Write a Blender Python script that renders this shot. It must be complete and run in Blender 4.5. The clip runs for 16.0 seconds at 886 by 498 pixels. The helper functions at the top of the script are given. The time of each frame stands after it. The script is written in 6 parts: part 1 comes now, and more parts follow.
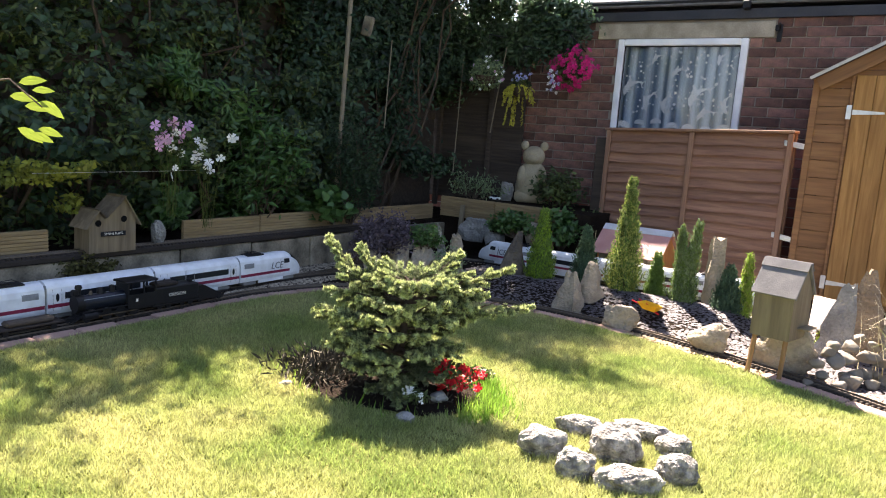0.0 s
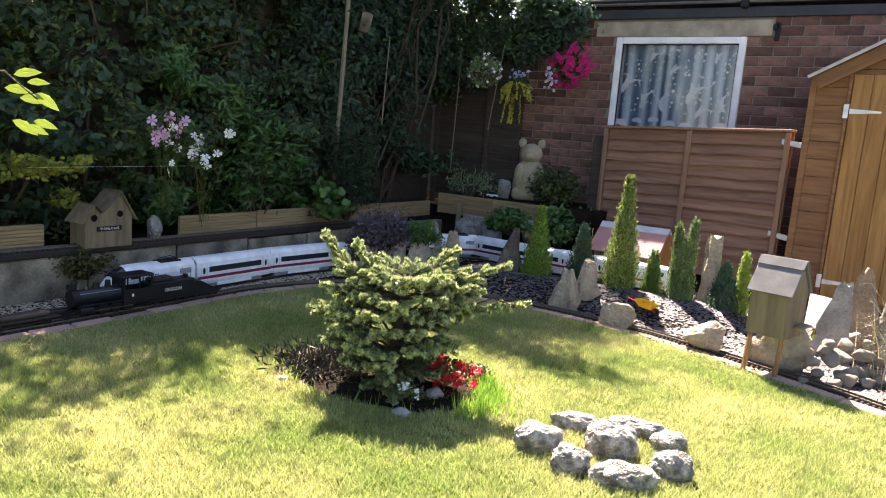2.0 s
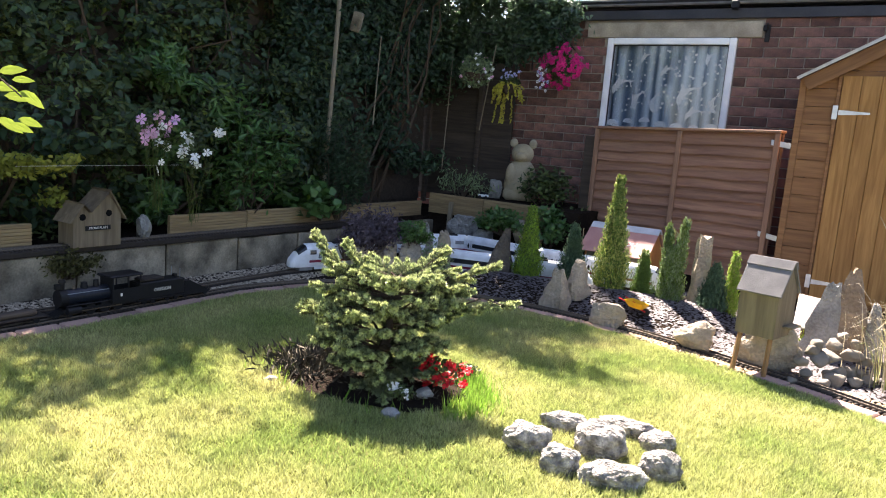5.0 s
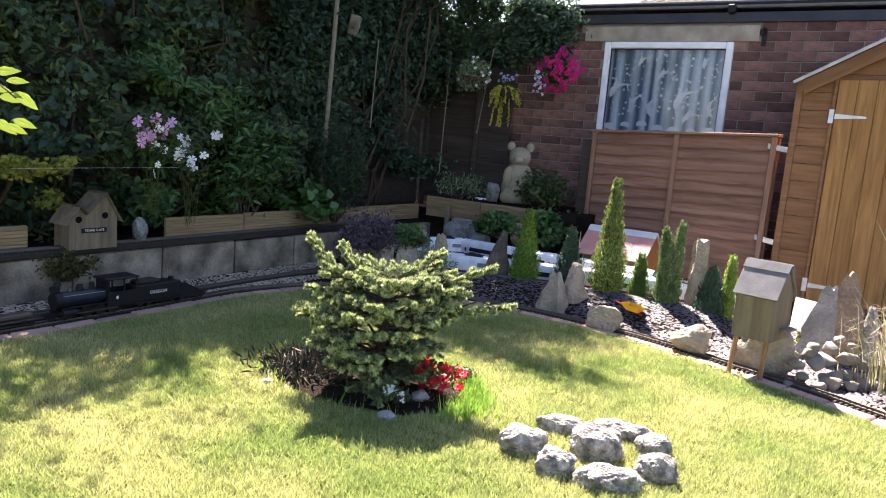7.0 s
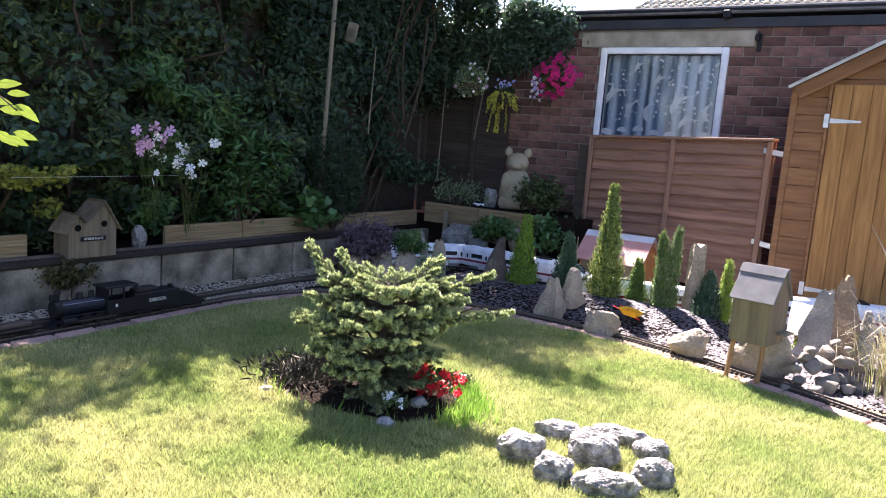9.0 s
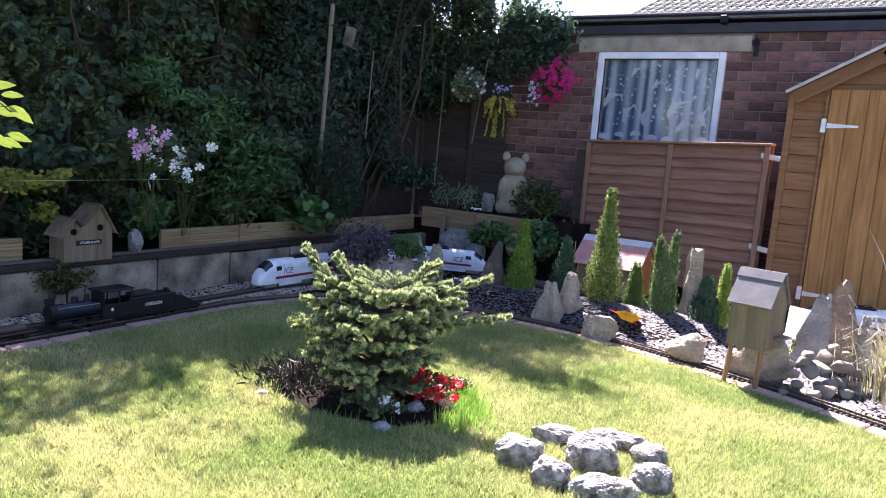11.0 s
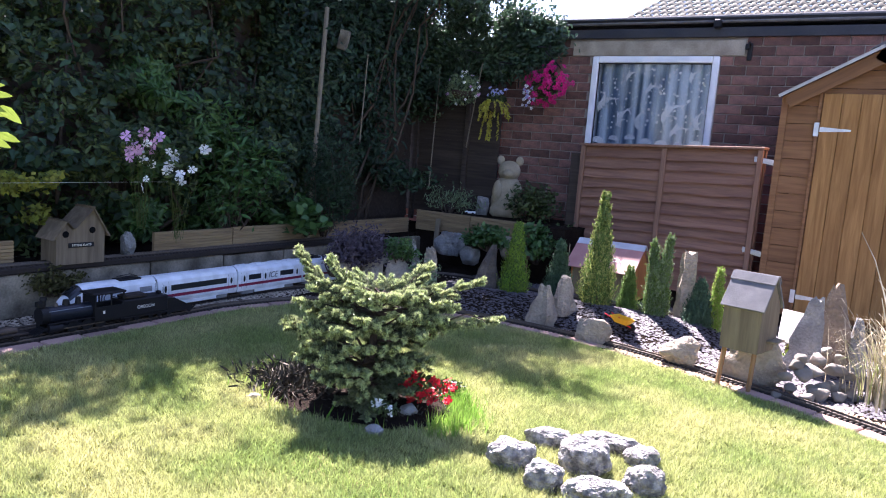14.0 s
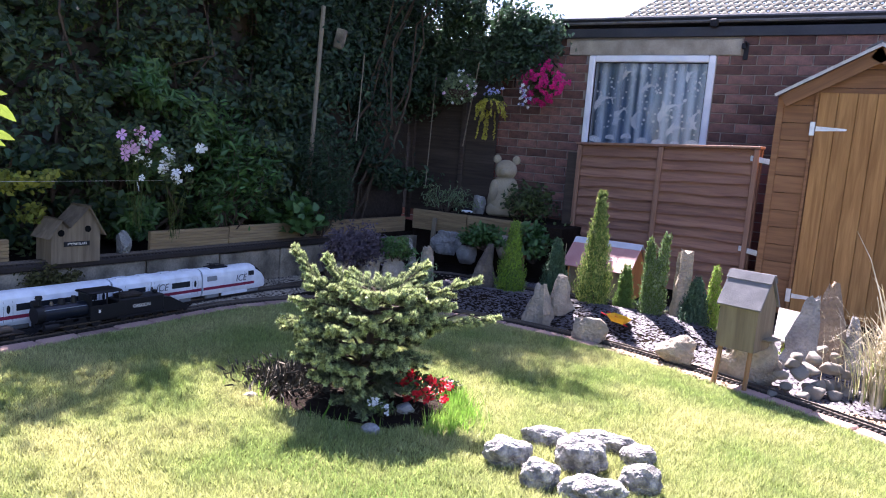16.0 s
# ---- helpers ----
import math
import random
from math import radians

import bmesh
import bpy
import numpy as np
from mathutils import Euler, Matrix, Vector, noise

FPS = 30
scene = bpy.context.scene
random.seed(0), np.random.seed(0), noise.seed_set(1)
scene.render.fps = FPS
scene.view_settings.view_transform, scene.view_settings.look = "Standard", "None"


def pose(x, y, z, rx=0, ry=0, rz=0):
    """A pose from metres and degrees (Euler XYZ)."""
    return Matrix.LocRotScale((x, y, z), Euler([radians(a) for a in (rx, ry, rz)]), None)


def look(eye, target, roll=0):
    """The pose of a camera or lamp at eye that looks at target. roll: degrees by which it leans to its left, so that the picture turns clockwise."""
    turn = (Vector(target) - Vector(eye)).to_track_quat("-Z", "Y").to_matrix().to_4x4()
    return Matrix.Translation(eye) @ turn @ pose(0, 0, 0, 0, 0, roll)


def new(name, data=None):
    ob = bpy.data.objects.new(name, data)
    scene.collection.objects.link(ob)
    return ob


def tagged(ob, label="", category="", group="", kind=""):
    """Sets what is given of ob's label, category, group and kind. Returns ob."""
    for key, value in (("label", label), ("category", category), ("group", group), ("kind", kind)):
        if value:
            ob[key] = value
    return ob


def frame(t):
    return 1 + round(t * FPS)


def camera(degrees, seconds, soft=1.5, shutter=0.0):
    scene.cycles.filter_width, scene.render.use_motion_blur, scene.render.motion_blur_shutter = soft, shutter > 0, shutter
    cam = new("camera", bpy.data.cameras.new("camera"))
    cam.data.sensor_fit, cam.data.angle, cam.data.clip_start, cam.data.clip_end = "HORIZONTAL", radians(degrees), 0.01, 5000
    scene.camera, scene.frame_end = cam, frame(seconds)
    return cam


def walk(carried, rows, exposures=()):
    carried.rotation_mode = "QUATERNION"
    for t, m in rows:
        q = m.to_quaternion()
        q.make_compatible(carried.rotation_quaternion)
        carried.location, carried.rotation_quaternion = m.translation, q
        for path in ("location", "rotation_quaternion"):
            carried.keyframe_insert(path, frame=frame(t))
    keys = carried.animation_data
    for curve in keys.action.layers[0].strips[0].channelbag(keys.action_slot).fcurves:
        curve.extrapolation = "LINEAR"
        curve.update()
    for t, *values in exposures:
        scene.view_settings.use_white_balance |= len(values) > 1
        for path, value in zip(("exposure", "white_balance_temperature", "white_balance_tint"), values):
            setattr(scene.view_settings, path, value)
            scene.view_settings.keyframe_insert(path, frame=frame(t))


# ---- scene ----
cam = camera(63, 16.0, soft=1.05)
PATH = [
    (0, look((-0.028, -7.004, 1.058), (-1.626, -4.506, 0.599), 4.17)),
    (0.5, look((-0.034, -7.004, 1.055), (-1.636, -4.510, 0.595), 4.25)),
    (1, look((-0.033, -7.003, 1.057), (-1.636, -4.511, 0.594), 4.37)),
    (1.5, look((-0.030, -7.004, 1.055), (-1.624, -4.505, 0.595), 4.49)),
    (2, look((-0.026, -7.001, 1.051), (-1.613, -4.498, 0.584), 4.49)),
    (2.5, look((-0.029, -6.998, 1.050), (-1.611, -4.493, 0.580), 4.49)),
    (3, look((-0.029, -7.000, 1.055), (-1.619, -4.500, 0.587), 4.59)),
    (3.5, look((-0.025, -6.996, 1.049), (-1.605, -4.488, 0.587), 4.59)),
    (4, look((-0.023, -6.995, 1.050), (-1.593, -4.481, 0.586), 4.58)),
    (6.5, look((-0.015, -6.989, 1.048), (-1.568, -4.464, 0.591), 4.77)),
    (7, look((-0.014, -6.988, 1.047), (-1.569, -4.462, 0.598), 4.76)),
    (7.5, look((-0.014, -6.992, 1.050), (-1.570, -4.466, 0.607), 4.87)),
    (8, look((-0.009, -6.999, 1.050), (-1.562, -4.470, 0.611), 4.78)),
    (8.5, look((-0.003, -7.002, 1.056), (-1.556, -4.473, 0.621), 4.62)),
    (9, look((-0.002, -7.001, 1.057), (-1.555, -4.471, 0.629), 4.44)),
    (11.5, look((-0.006, -6.989, 1.048), (-1.552, -4.449, 0.646), 4.51)),
    (12, look((-0.004, -6.987, 1.046), (-1.547, -4.445, 0.648), 4.47)),
    (12.5, look((-0.001, -6.988, 1.050), (-1.541, -4.444, 0.653), 4.47)),
    (13, look((-0.000, -6.987, 1.050), (-1.538, -4.442, 0.655), 4.66)),
    (13.5, look((-0.003, -6.988, 1.049), (-1.537, -4.440, 0.657), 4.63)),
    (14, look((-0.000, -6.983, 1.045), (-1.533, -4.434, 0.656), 4.61)),
    (14.5, look((-0.002, -6.983, 1.044), (-1.530, -4.431, 0.656), 4.66)),
    (15, look((-0.002, -6.980, 1.045), (-1.530, -4.427, 0.656), 4.78)),
    (15.5, look((0.001, -6.978, 1.043), (-1.525, -4.424, 0.654), 4.76)),
    (16, look((0.000, -6.981, 1.043), (-1.521, -4.425, 0.652), 4.65)),
]

walk(cam, PATH, exposures=[(0, 2.8, 7050, 20), (4, 2.8, 6950, 20), (8, 2.8, 6350, 25), (11.5, 2.78, 5880, 30), (16, 2.78, 5780, 32)])

# ---- light ----
SUN_AZ = math.atan2(-0.66, 0.75)
SUN_EL = radians(50)
world = bpy.data.worlds.new("world")
scene.world = world
world.use_nodes = True
wn = world.node_tree
sky = wn.nodes.new("ShaderNodeTexSky")
sky.sky_type, sky.sun_disc = "NISHITA", False
sky.sun_elevation, sky.sun_rotation = SUN_EL, SUN_AZ
wn.links.new(sky.outputs[0], wn.nodes["Background"].inputs[0])
wn.nodes["Background"].inputs[1].default_value = 0.05
sun_data = bpy.data.lights.new("sun", "SUN")
sun_data.energy, sun_data.angle, sun_data.color = 5.0, radians(0.6), (1.0, 0.93, 0.80)
sun = new("sun", sun_data)
SUN_DIR = Vector((math.sin(SUN_AZ) * math.cos(SUN_EL), math.cos(SUN_AZ) * math.cos(SUN_EL), math.sin(SUN_EL)))
sun.matrix_world = look(SUN_DIR * 20, (0, 0, 0))


# ---- materials ----
def mat(name, base, var=0.25, scale=8.0, fine=90.0, rough=0.8, metal=0.0, bump=0.3, hue=None, island=0.0, obj=0.0,
        spec=0.25, trans=0.0, depth=0.004):
    """A surface with stains at `scale` and grain at `fine`; hue: a second colour it drifts to; island, obj: how much pieces differ."""
    m = bpy.data.materials.new(name)
    m.use_nodes = True
    nt = m.node_tree
    n, l = nt.nodes, nt.links
    p = n["Principled BSDF"]
    tc = n.new("ShaderNodeTexCoord")
    big, small = n.new("ShaderNodeTexNoise"), n.new("ShaderNodeTexNoise")
    big.inputs["Scale"].default_value, big.inputs["Detail"].default_value = scale, 4
    small.inputs["Scale"].default_value, small.inputs["Detail"].default_value = fine, 3
    geo = n.new("ShaderNodeNewGeometry")
    info = n.new("ShaderNodeObjectInfo")
    for t in (big, small):
        l.new(tc.outputs["Object"], t.inputs["Vector"])
    mix = n.new("ShaderNodeMix")
    mix.data_type = "RGBA"
    h = hue or tuple(min(1, c * 1.25) for c in base)
    mix.inputs[6].default_value, mix.inputs[7].default_value = (*base, 1), (*h, 1)
    ramp = n.new("ShaderNodeMapRange")
    ramp.inputs[1].default_value, ramp.inputs[2].default_value = 0.35, 0.65
    l.new(big.outputs["Fac"], ramp.inputs[0])
    l.new(ramp.outputs[0], mix.inputs[0])
    hsv = n.new("ShaderNodeHueSaturation")
    l.new(mix.outputs[2], hsv.inputs["Color"])
    val = n.new("ShaderNodeMath")
    val.operation = "MULTIPLY_ADD"
    l.new(small.outputs["Fac"], val.inputs[0])
    val.inputs[1].default_value, val.inputs[2].default_value = var * 2, 1 - var
    last = val
    for amount, src in ((island, geo.outputs["Random Per Island"]), (obj, info.outputs["Random"])):
        if amount:
            a = n.new("ShaderNodeMath")
            a.operation = "MULTIPLY_ADD"
            l.new(src, a.inputs[0])
            a.inputs[1].default_value, a.inputs[2].default_value = amount * 2, 1 - amount
            b = n.new("ShaderNodeMath")
            b.operation = "MULTIPLY"
            l.new(a.outputs[0], b.inputs[0])
            l.new(last.outputs[0], b.inputs[1])
            last = b
    l.new(last.outputs[0], hsv.inputs["Value"])
    l.new(hsv.outputs[0], p.inputs["Base Color"])
    p.inputs["Roughness"].default_value, p.inputs["Metallic"].default_value = rough, metal
    p.inputs["Specular IOR Level"].default_value = spec
    if trans:
        p.inputs["Transmission Weight"].default_value = 0
        tr = n.new("ShaderNodeBsdfTranslucent")
        ms = n.new("ShaderNodeMixShader")
        ms.inputs[0].default_value = trans
        l.new(hsv.outputs[0], tr.inputs[0])
        l.new(p.outputs[0], ms.inputs[1])
        l.new(tr.outputs[0], ms.inputs[2])
        l.new(ms.outputs[0], n["Material Output"].inputs[0])
    if bump:
        add = n.new("ShaderNodeMath")
        l.new(big.outputs["Fac"], add.inputs[0])
        l.new(small.outputs["Fac"], add.inputs[1])
        bp = n.new("ShaderNodeBump")
        bp.inputs["Strength"].default_value, bp.inputs["Distance"].default_value = bump, depth
        l.new(add.outputs[0], bp.inputs["Height"])
        l.new(bp.outputs[0], p.inputs["Normal"])
    return m


def wood(name, base, dark, axis="Z", rough=0.75, obj=0.12, stretch=14.0):
    """Timber with grain along one axis."""
    m = mat(name, base, 0.18, 3, 60, rough, hue=dark, obj=obj, bump=0.35, depth=0.002)
    n, l = m.node_tree.nodes, m.node_tree.links
    mp = n.new("ShaderNodeMapping")
    s = [stretch] * 3
    s["XYZ".index(axis)] = 1.0
    mp.inputs["Scale"].default_value = s
    tc = next(k for k in n if k.type == "TEX_COORD")
    l.new(tc.outputs["Object"], mp.inputs[0])
    for t in [k for k in n if k.type == "TEX_NOISE"]:
        t.inputs["Scale"].default_value = 2.2 if t.inputs["Scale"].default_value < 10 else 9
        t.inputs["Distortion"].default_value = 0.6
        l.new(mp.outputs[0], t.inputs["Vector"])
    return m


M = {}
M["soil"] = mat("soil", (0.018, 0.013, 0.01), 0.5, 5, 120, 0.95, hue=(0.03, 0.022, 0.017), bump=0.8, depth=0.02, spec=0.03)
M["grass"] = mat("grass", (0.25, 0.325, 0.095), 0.3, 2.2, 30, 0.42, hue=(0.475, 0.475, 0.205), island=0.5, bump=0, trans=0.35, spec=0.5)
M["lush"] = mat("lush_grass", (0.13, 0.29, 0.035), 0.3, 4, 30, 0.42, hue=(0.24, 0.38, 0.06), island=0.4, bump=0, trans=0.35, spec=0.4)
M["turf"] = mat("turf", (0.13, 0.145, 0.038), 0.4, 2.5, 160, 0.9, hue=(0.16, 0.16, 0.055), bump=0.9, depth=0.01, spec=0.1)
M["brick"] = mat("brick", (0.25, 0.128, 0.10), 0.55, 18, 120, 0.92, hue=(0.14, 0.08, 0.068), obj=0.5, bump=0.5)
M["brick_far"] = mat("brick_far", (0.30, 0.115, 0.08), 0.3, 14, 120, 0.9, hue=(0.2, 0.085, 0.07), island=0.35, bump=0.5)
M["mortar"] = mat("mortar", (0.27, 0.235, 0.20), 0.3, 9, 140, 0.95, bump=0.6)
M["concrete"] = mat("concrete", (0.33, 0.285, 0.21), 0.45, 6, 90, 0.92, hue=(0.10, 0.086, 0.062), obj=0.12, bump=0.5)
M["lintel"] = mat("lintel", (0.46, 0.4, 0.31), 0.35, 5, 110, 0.92, hue=(0.27, 0.235, 0.18), bump=0.4)
M["upvc"] = mat("upvc", (0.82, 0.83, 0.85), 0.04, 5, 60, 0.35, bump=0.03)
M["black"] = mat("black_plastic", (0.013, 0.013, 0.015), 0.3, 8, 80, 0.6, bump=0.1)
M["fascia"] = mat("fascia", (0.03, 0.033, 0.04), 0.3, 4, 60, 0.5, hue=(0.05, 0.05, 0.055), bump=0.2)
M["fence"] = wood("fence_timber", (0.33, 0.18, 0.115), (0.22, 0.115, 0.08), "X")
M["fence_post"] = wood("fence_post", (0.34, 0.2, 0.13), (0.25, 0.14, 0.095), "Z")
M["shed"] = wood("shed_timber", (0.30, 0.15, 0.065), (0.21, 0.1, 0.045), "X")
M["door"] = wood("door_timber", (0.43, 0.225, 0.075), (0.29, 0.14, 0.045), "Z")
M["steel"] = mat("galvanised_steel", (0.6, 0.6, 0.6), 0.15, 20, 120, 0.4, 0.7, bump=0.1)
M["grey_wood"] = wood("weathered_timber", (0.22, 0.18, 0.12), (0.155, 0.125, 0.085), "Z")
M["deck"] = wood("deck_timber", (0.34, 0.25, 0.135), (0.22, 0.155, 0.085), "Y")
M["felt"] = mat("roof_felt", (0.13, 0.13, 0.135), 0.35, 12, 250, 0.9, hue=(0.18, 0.175, 0.18), bump=0.6)
M["felt_edge"] = mat("felt_edge", (0.5, 0.48, 0.44), 0.2, 12, 250, 0.85, bump=0.4)
M["edging"] = mat("edging_brick", (0.36, 0.24, 0.19), 0.3, 16, 130, 0.92, hue=(0.3, 0.2, 0.17), obj=0.2, bump=0.5)
M["rock"] = mat("sandstone_rock", (0.4, 0.34, 0.26), 0.3, 7, 60, 0.92, hue=(0.26, 0.22, 0.17), bump=0.9, depth=0.02)
M["rock_brown"] = mat("brown_rock", (0.34, 0.25, 0.17), 0.4, 6, 60, 0.92, hue=(0.2, 0.15, 0.11), bump=1.0, depth=0.02)
M["rock_grey"] = mat("grey_rock", (0.36, 0.35, 0.33), 0.35, 9, 70, 0.92, hue=(0.2, 0.2, 0.19), obj=0.1, bump=0.9, depth=0.02)
M["rock_white"] = mat("limestone_rock", (0.52, 0.50, 0.46), 0.45, 30, 110, 0.9, hue=(0.17, 0.16, 0.15), obj=0.1, bump=1.0, depth=0.03)
M["pebble"] = mat("pebble", (0.20, 0.175, 0.14), 0.2, 20, 120, 0.7, hue=(0.2, 0.18, 0.155), obj=0.25, bump=0.3)
M["slate"] = mat("slate_chips", (0.075, 0.067, 0.076), 0.35, 5, 150, 0.65, hue=(0.13, 0.118, 0.124), island=0.4, bump=0.3, spec=0.3)
M["pea_gravel"] = mat("pea_gravel", (0.30, 0.2, 0.115), 0.3, 30, 150, 0.85, hue=(0.4, 0.3, 0.2), island=0.5, bump=0.3)
M["rock_dark"] = mat("dark_slate_rock", (0.15, 0.125, 0.10), 0.4, 9, 60, 0.9, hue=(0.075, 0.065, 0.058), bump=1.0, depth=0.02)
M["ballast"] = mat("ballast", (0.34, 0.285, 0.215), 0.3, 30, 150, 0.9, island=0.45, bump=0.3)
M["rail"] = mat("brass_rail", (0.1, 0.08, 0.06), 0.3, 40, 200, 0.45, 0.6, bump=0.2)
M["sleeper"] = mat("sleeper", (0.03, 0.024, 0.02), 0.3, 30, 150, 0.8, bump=0.3)
M["white"] = mat("train_white", (0.63, 0.66, 0.69), 0.03, 12, 90, 0.32, bump=0.03, spec=0.5)
M["stripe"] = mat("train_red", (0.2, 0.022, 0.05), 0.08, 12, 90, 0.35, bump=0)
M["glassdark"] = mat("train_window", (0.02, 0.022, 0.026), 0.1, 20, 90, 0.12, bump=0, spec=0.6)
M["train_grey"] = mat("train_grey", (0.2, 0.21, 0.22), 0.15, 20, 90, 0.5, bump=0.05)
M["train_ink"] = mat("train_lettering", (0.1, 0.11, 0.13), 0.1, 20, 90, 0.5, bump=0)
M["loco"] = mat("loco_black", (0.009, 0.009, 0.01), 0.3, 20, 120, 0.55, bump=0.1, spec=0.25)
M["boiler"] = mat("boiler_blue", (0.016, 0.02, 0.03), 0.3, 20, 120, 0.3, 0.3, bump=0.1)
M["cream"] = mat("cream_ink", (0.7, 0.68, 0.6), 0.1, 20, 120, 0.6, bump=0)
M["leaf"] = mat("hedge_leaf", (0.04, 0.066, 0.02), 0.3, 1.3, 40, 0.5, hue=(0.085, 0.115, 0.032), island=0.55, bump=0, trans=0.25, spec=0.35)
M["ivy"] = mat("ivy_leaf", (0.022, 0.052, 0.026), 0.3, 1.3, 40, 0.5, hue=(0.042, 0.075, 0.03), island=0.55, bump=0, trans=0.2, spec=0.35)
M["yellowleaf"] = mat("golden_leaf", (0.25, 0.24, 0.03), 0.3, 3, 40, 0.5, hue=(0.14, 0.18, 0.03), island=0.35, bump=0, trans=0.3)
M["broad"] = mat("broad_leaf", (0.05, 0.13, 0.03), 0.2, 6, 40, 0.4, hue=(0.08, 0.16, 0.04), island=0.3, bump=0, trans=0.3, spec=0.5)
M["bright"] = mat("sunlit_leaf", (0.22, 0.32, 0.04), 0.2, 8, 60, 0.4, hue=(0.3, 0.36, 0.06), island=0.2, bump=0, trans=0.45)
M["fir"] = mat("fir_needle", (0.115, 0.14, 0.07), 0.2, 10, 60, 0.5, hue=(0.17, 0.195, 0.10), island=0.3, bump=0, trans=0.2)
M["fir_tip"] = mat("fir_tip", (0.49, 0.545, 0.26), 0.2, 10, 60, 0.45, hue=(0.37, 0.45, 0.20), island=0.25, bump=0, trans=0.3)
M["conifer"] = mat("conifer_leaf", (0.10, 0.175, 0.04), 0.2, 6, 60, 0.55, hue=(0.15, 0.23, 0.05), island=0.35, bump=0, trans=0.25)
M["conifer_gold"] = mat("conifer_gold", (0.31, 0.36, 0.08), 0.2, 6, 60, 0.55, hue=(0.38, 0.41, 0.13), island=0.3, bump=0, trans=0.3)
M["conifer_lime"] = mat("conifer_lime", (0.20, 0.36, 0.035), 0.2, 6, 60, 0.55, hue=(0.28, 0.42, 0.05), island=0.3, bump=0, trans=0.3)
M["conifer_blue"] = mat("conifer_blue", (0.055, 0.11, 0.065), 0.2, 6, 60, 0.55, hue=(0.08, 0.14, 0.075), island=0.35, bump=0, trans=0.2)
M["conifer_sage"] = mat("conifer_sage", (0.17, 0.24, 0.12), 0.2, 6, 60, 0.55, hue=(0.23, 0.30, 0.15), island=0.35, bump=0, trans=0.2)
M["bark"] = mat("bark", (0.075, 0.055, 0.04), 0.4, 20, 90, 0.95, bump=0.9)
M["red"] = mat("red_petal", (0.55, 0.02, 0.03), 0.15, 20, 60, 0.5, island=0.3, bump=0, trans=0.3)
M["magenta"] = mat("magenta_petal", (0.55, 0.02, 0.17), 0.15, 20, 60, 0.5, island=0.3, bump=0, trans=0.3)
M["pink"] = mat("pink_petal", (0.62, 0.36, 0.55), 0.1, 20, 60, 0.5, island=0.2, bump=0, trans=0.3)
M["whitepetal"] = mat("white_petal", (0.8, 0.8, 0.8), 0.05, 20, 60, 0.5, island=0.1, bump=0, trans=0.3)
M["lilac"] = mat("lilac_petal", (0.42, 0.42, 0.65), 0.1, 20, 60, 0.5, island=0.2, bump=0, trans=0.3)
M["heather"] = mat("purple_leaf", (0.07, 0.054, 0.068), 0.3, 8, 60, 0.6, hue=(0.13, 0.105, 0.125), island=0.4, bump=0, trans=0.15)
M["straw"] = mat("straw", (0.58, 0.52, 0.38), 0.2, 8, 60, 0.7, hue=(0.28, 0.24, 0.13), island=0.35, bump=0, trans=0.2)
M["dry"] = mat("dry_leaf", (0.085, 0.074, 0.05), 0.3, 8, 60, 0.8, hue=(0.05, 0.043, 0.03), island=0.45, bump=0)
M["statue"] = mat("carved_stone", (0.42, 0.36, 0.25), 0.25, 9, 80, 0.9, hue=(0.32, 0.27, 0.18), bump=0.6, depth=0.01)
M["yellow"] = mat("yellow_plastic", (0.75, 0.4, 0.015), 0.06, 10, 80, 0.4, bump=0.03)
M["station_roof"] = mat("station_roof", (0.42, 0.2, 0.18), 0.12, 8, 120, 0.6, hue=(0.48, 0.25, 0.22), bump=0.2)
M["station_grey"] = mat("station_ridge_grey", (0.45, 0.46, 0.48), 0.12, 8, 120, 0.5, bump=0.2)
M["orange_wood"] = wood("orange_timber", (0.5, 0.2, 0.06), (0.4, 0.15, 0.05), "Z")
M["tile"] = mat("roof_tile", (0.27, 0.25, 0.185), 0.35, 6, 90, 0.9, hue=(0.17, 0.16, 0.125), island=0.25, bump=0.4)
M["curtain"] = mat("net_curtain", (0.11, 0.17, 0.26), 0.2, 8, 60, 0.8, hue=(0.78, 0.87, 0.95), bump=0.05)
# wave bands paint in the pale folds and the dim glass between them
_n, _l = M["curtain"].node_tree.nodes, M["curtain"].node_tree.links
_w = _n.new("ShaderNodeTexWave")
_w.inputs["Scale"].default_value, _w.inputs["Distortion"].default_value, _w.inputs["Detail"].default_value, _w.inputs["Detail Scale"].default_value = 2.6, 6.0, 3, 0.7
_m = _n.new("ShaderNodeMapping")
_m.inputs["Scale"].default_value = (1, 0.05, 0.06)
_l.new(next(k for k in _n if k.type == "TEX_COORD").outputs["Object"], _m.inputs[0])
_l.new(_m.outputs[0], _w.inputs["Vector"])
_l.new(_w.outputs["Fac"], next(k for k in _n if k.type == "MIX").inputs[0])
M["curtain_white"] = mat("curtain_motif", (0.85, 0.88, 0.92), 0.1, 8, 60, 0.8, bump=0.05)
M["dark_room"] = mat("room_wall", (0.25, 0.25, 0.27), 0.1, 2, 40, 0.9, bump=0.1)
M["cane"] = mat("cane", (0.2, 0.17, 0.12), 0.25, 20, 90, 0.8, bump=0.3)
M["fence_dark"] = wood("old_fence_timber", (0.085, 0.065, 0.05), (0.055, 0.042, 0.034), "X")
M["flat_wood"] = wood("dark_weathered_timber", (0.23, 0.18, 0.12), (0.15, 0.115, 0.075), "Z")
M["leg_wood"] = wood("brown_stake", (0.3, 0.17, 0.08), (0.2, 0.11, 0.05), "Z")
M["hole"] = mat("hole_shade", (0.006, 0.006, 0.006), 0.2, 8, 80, 0.95, bump=0, spec=0.1)
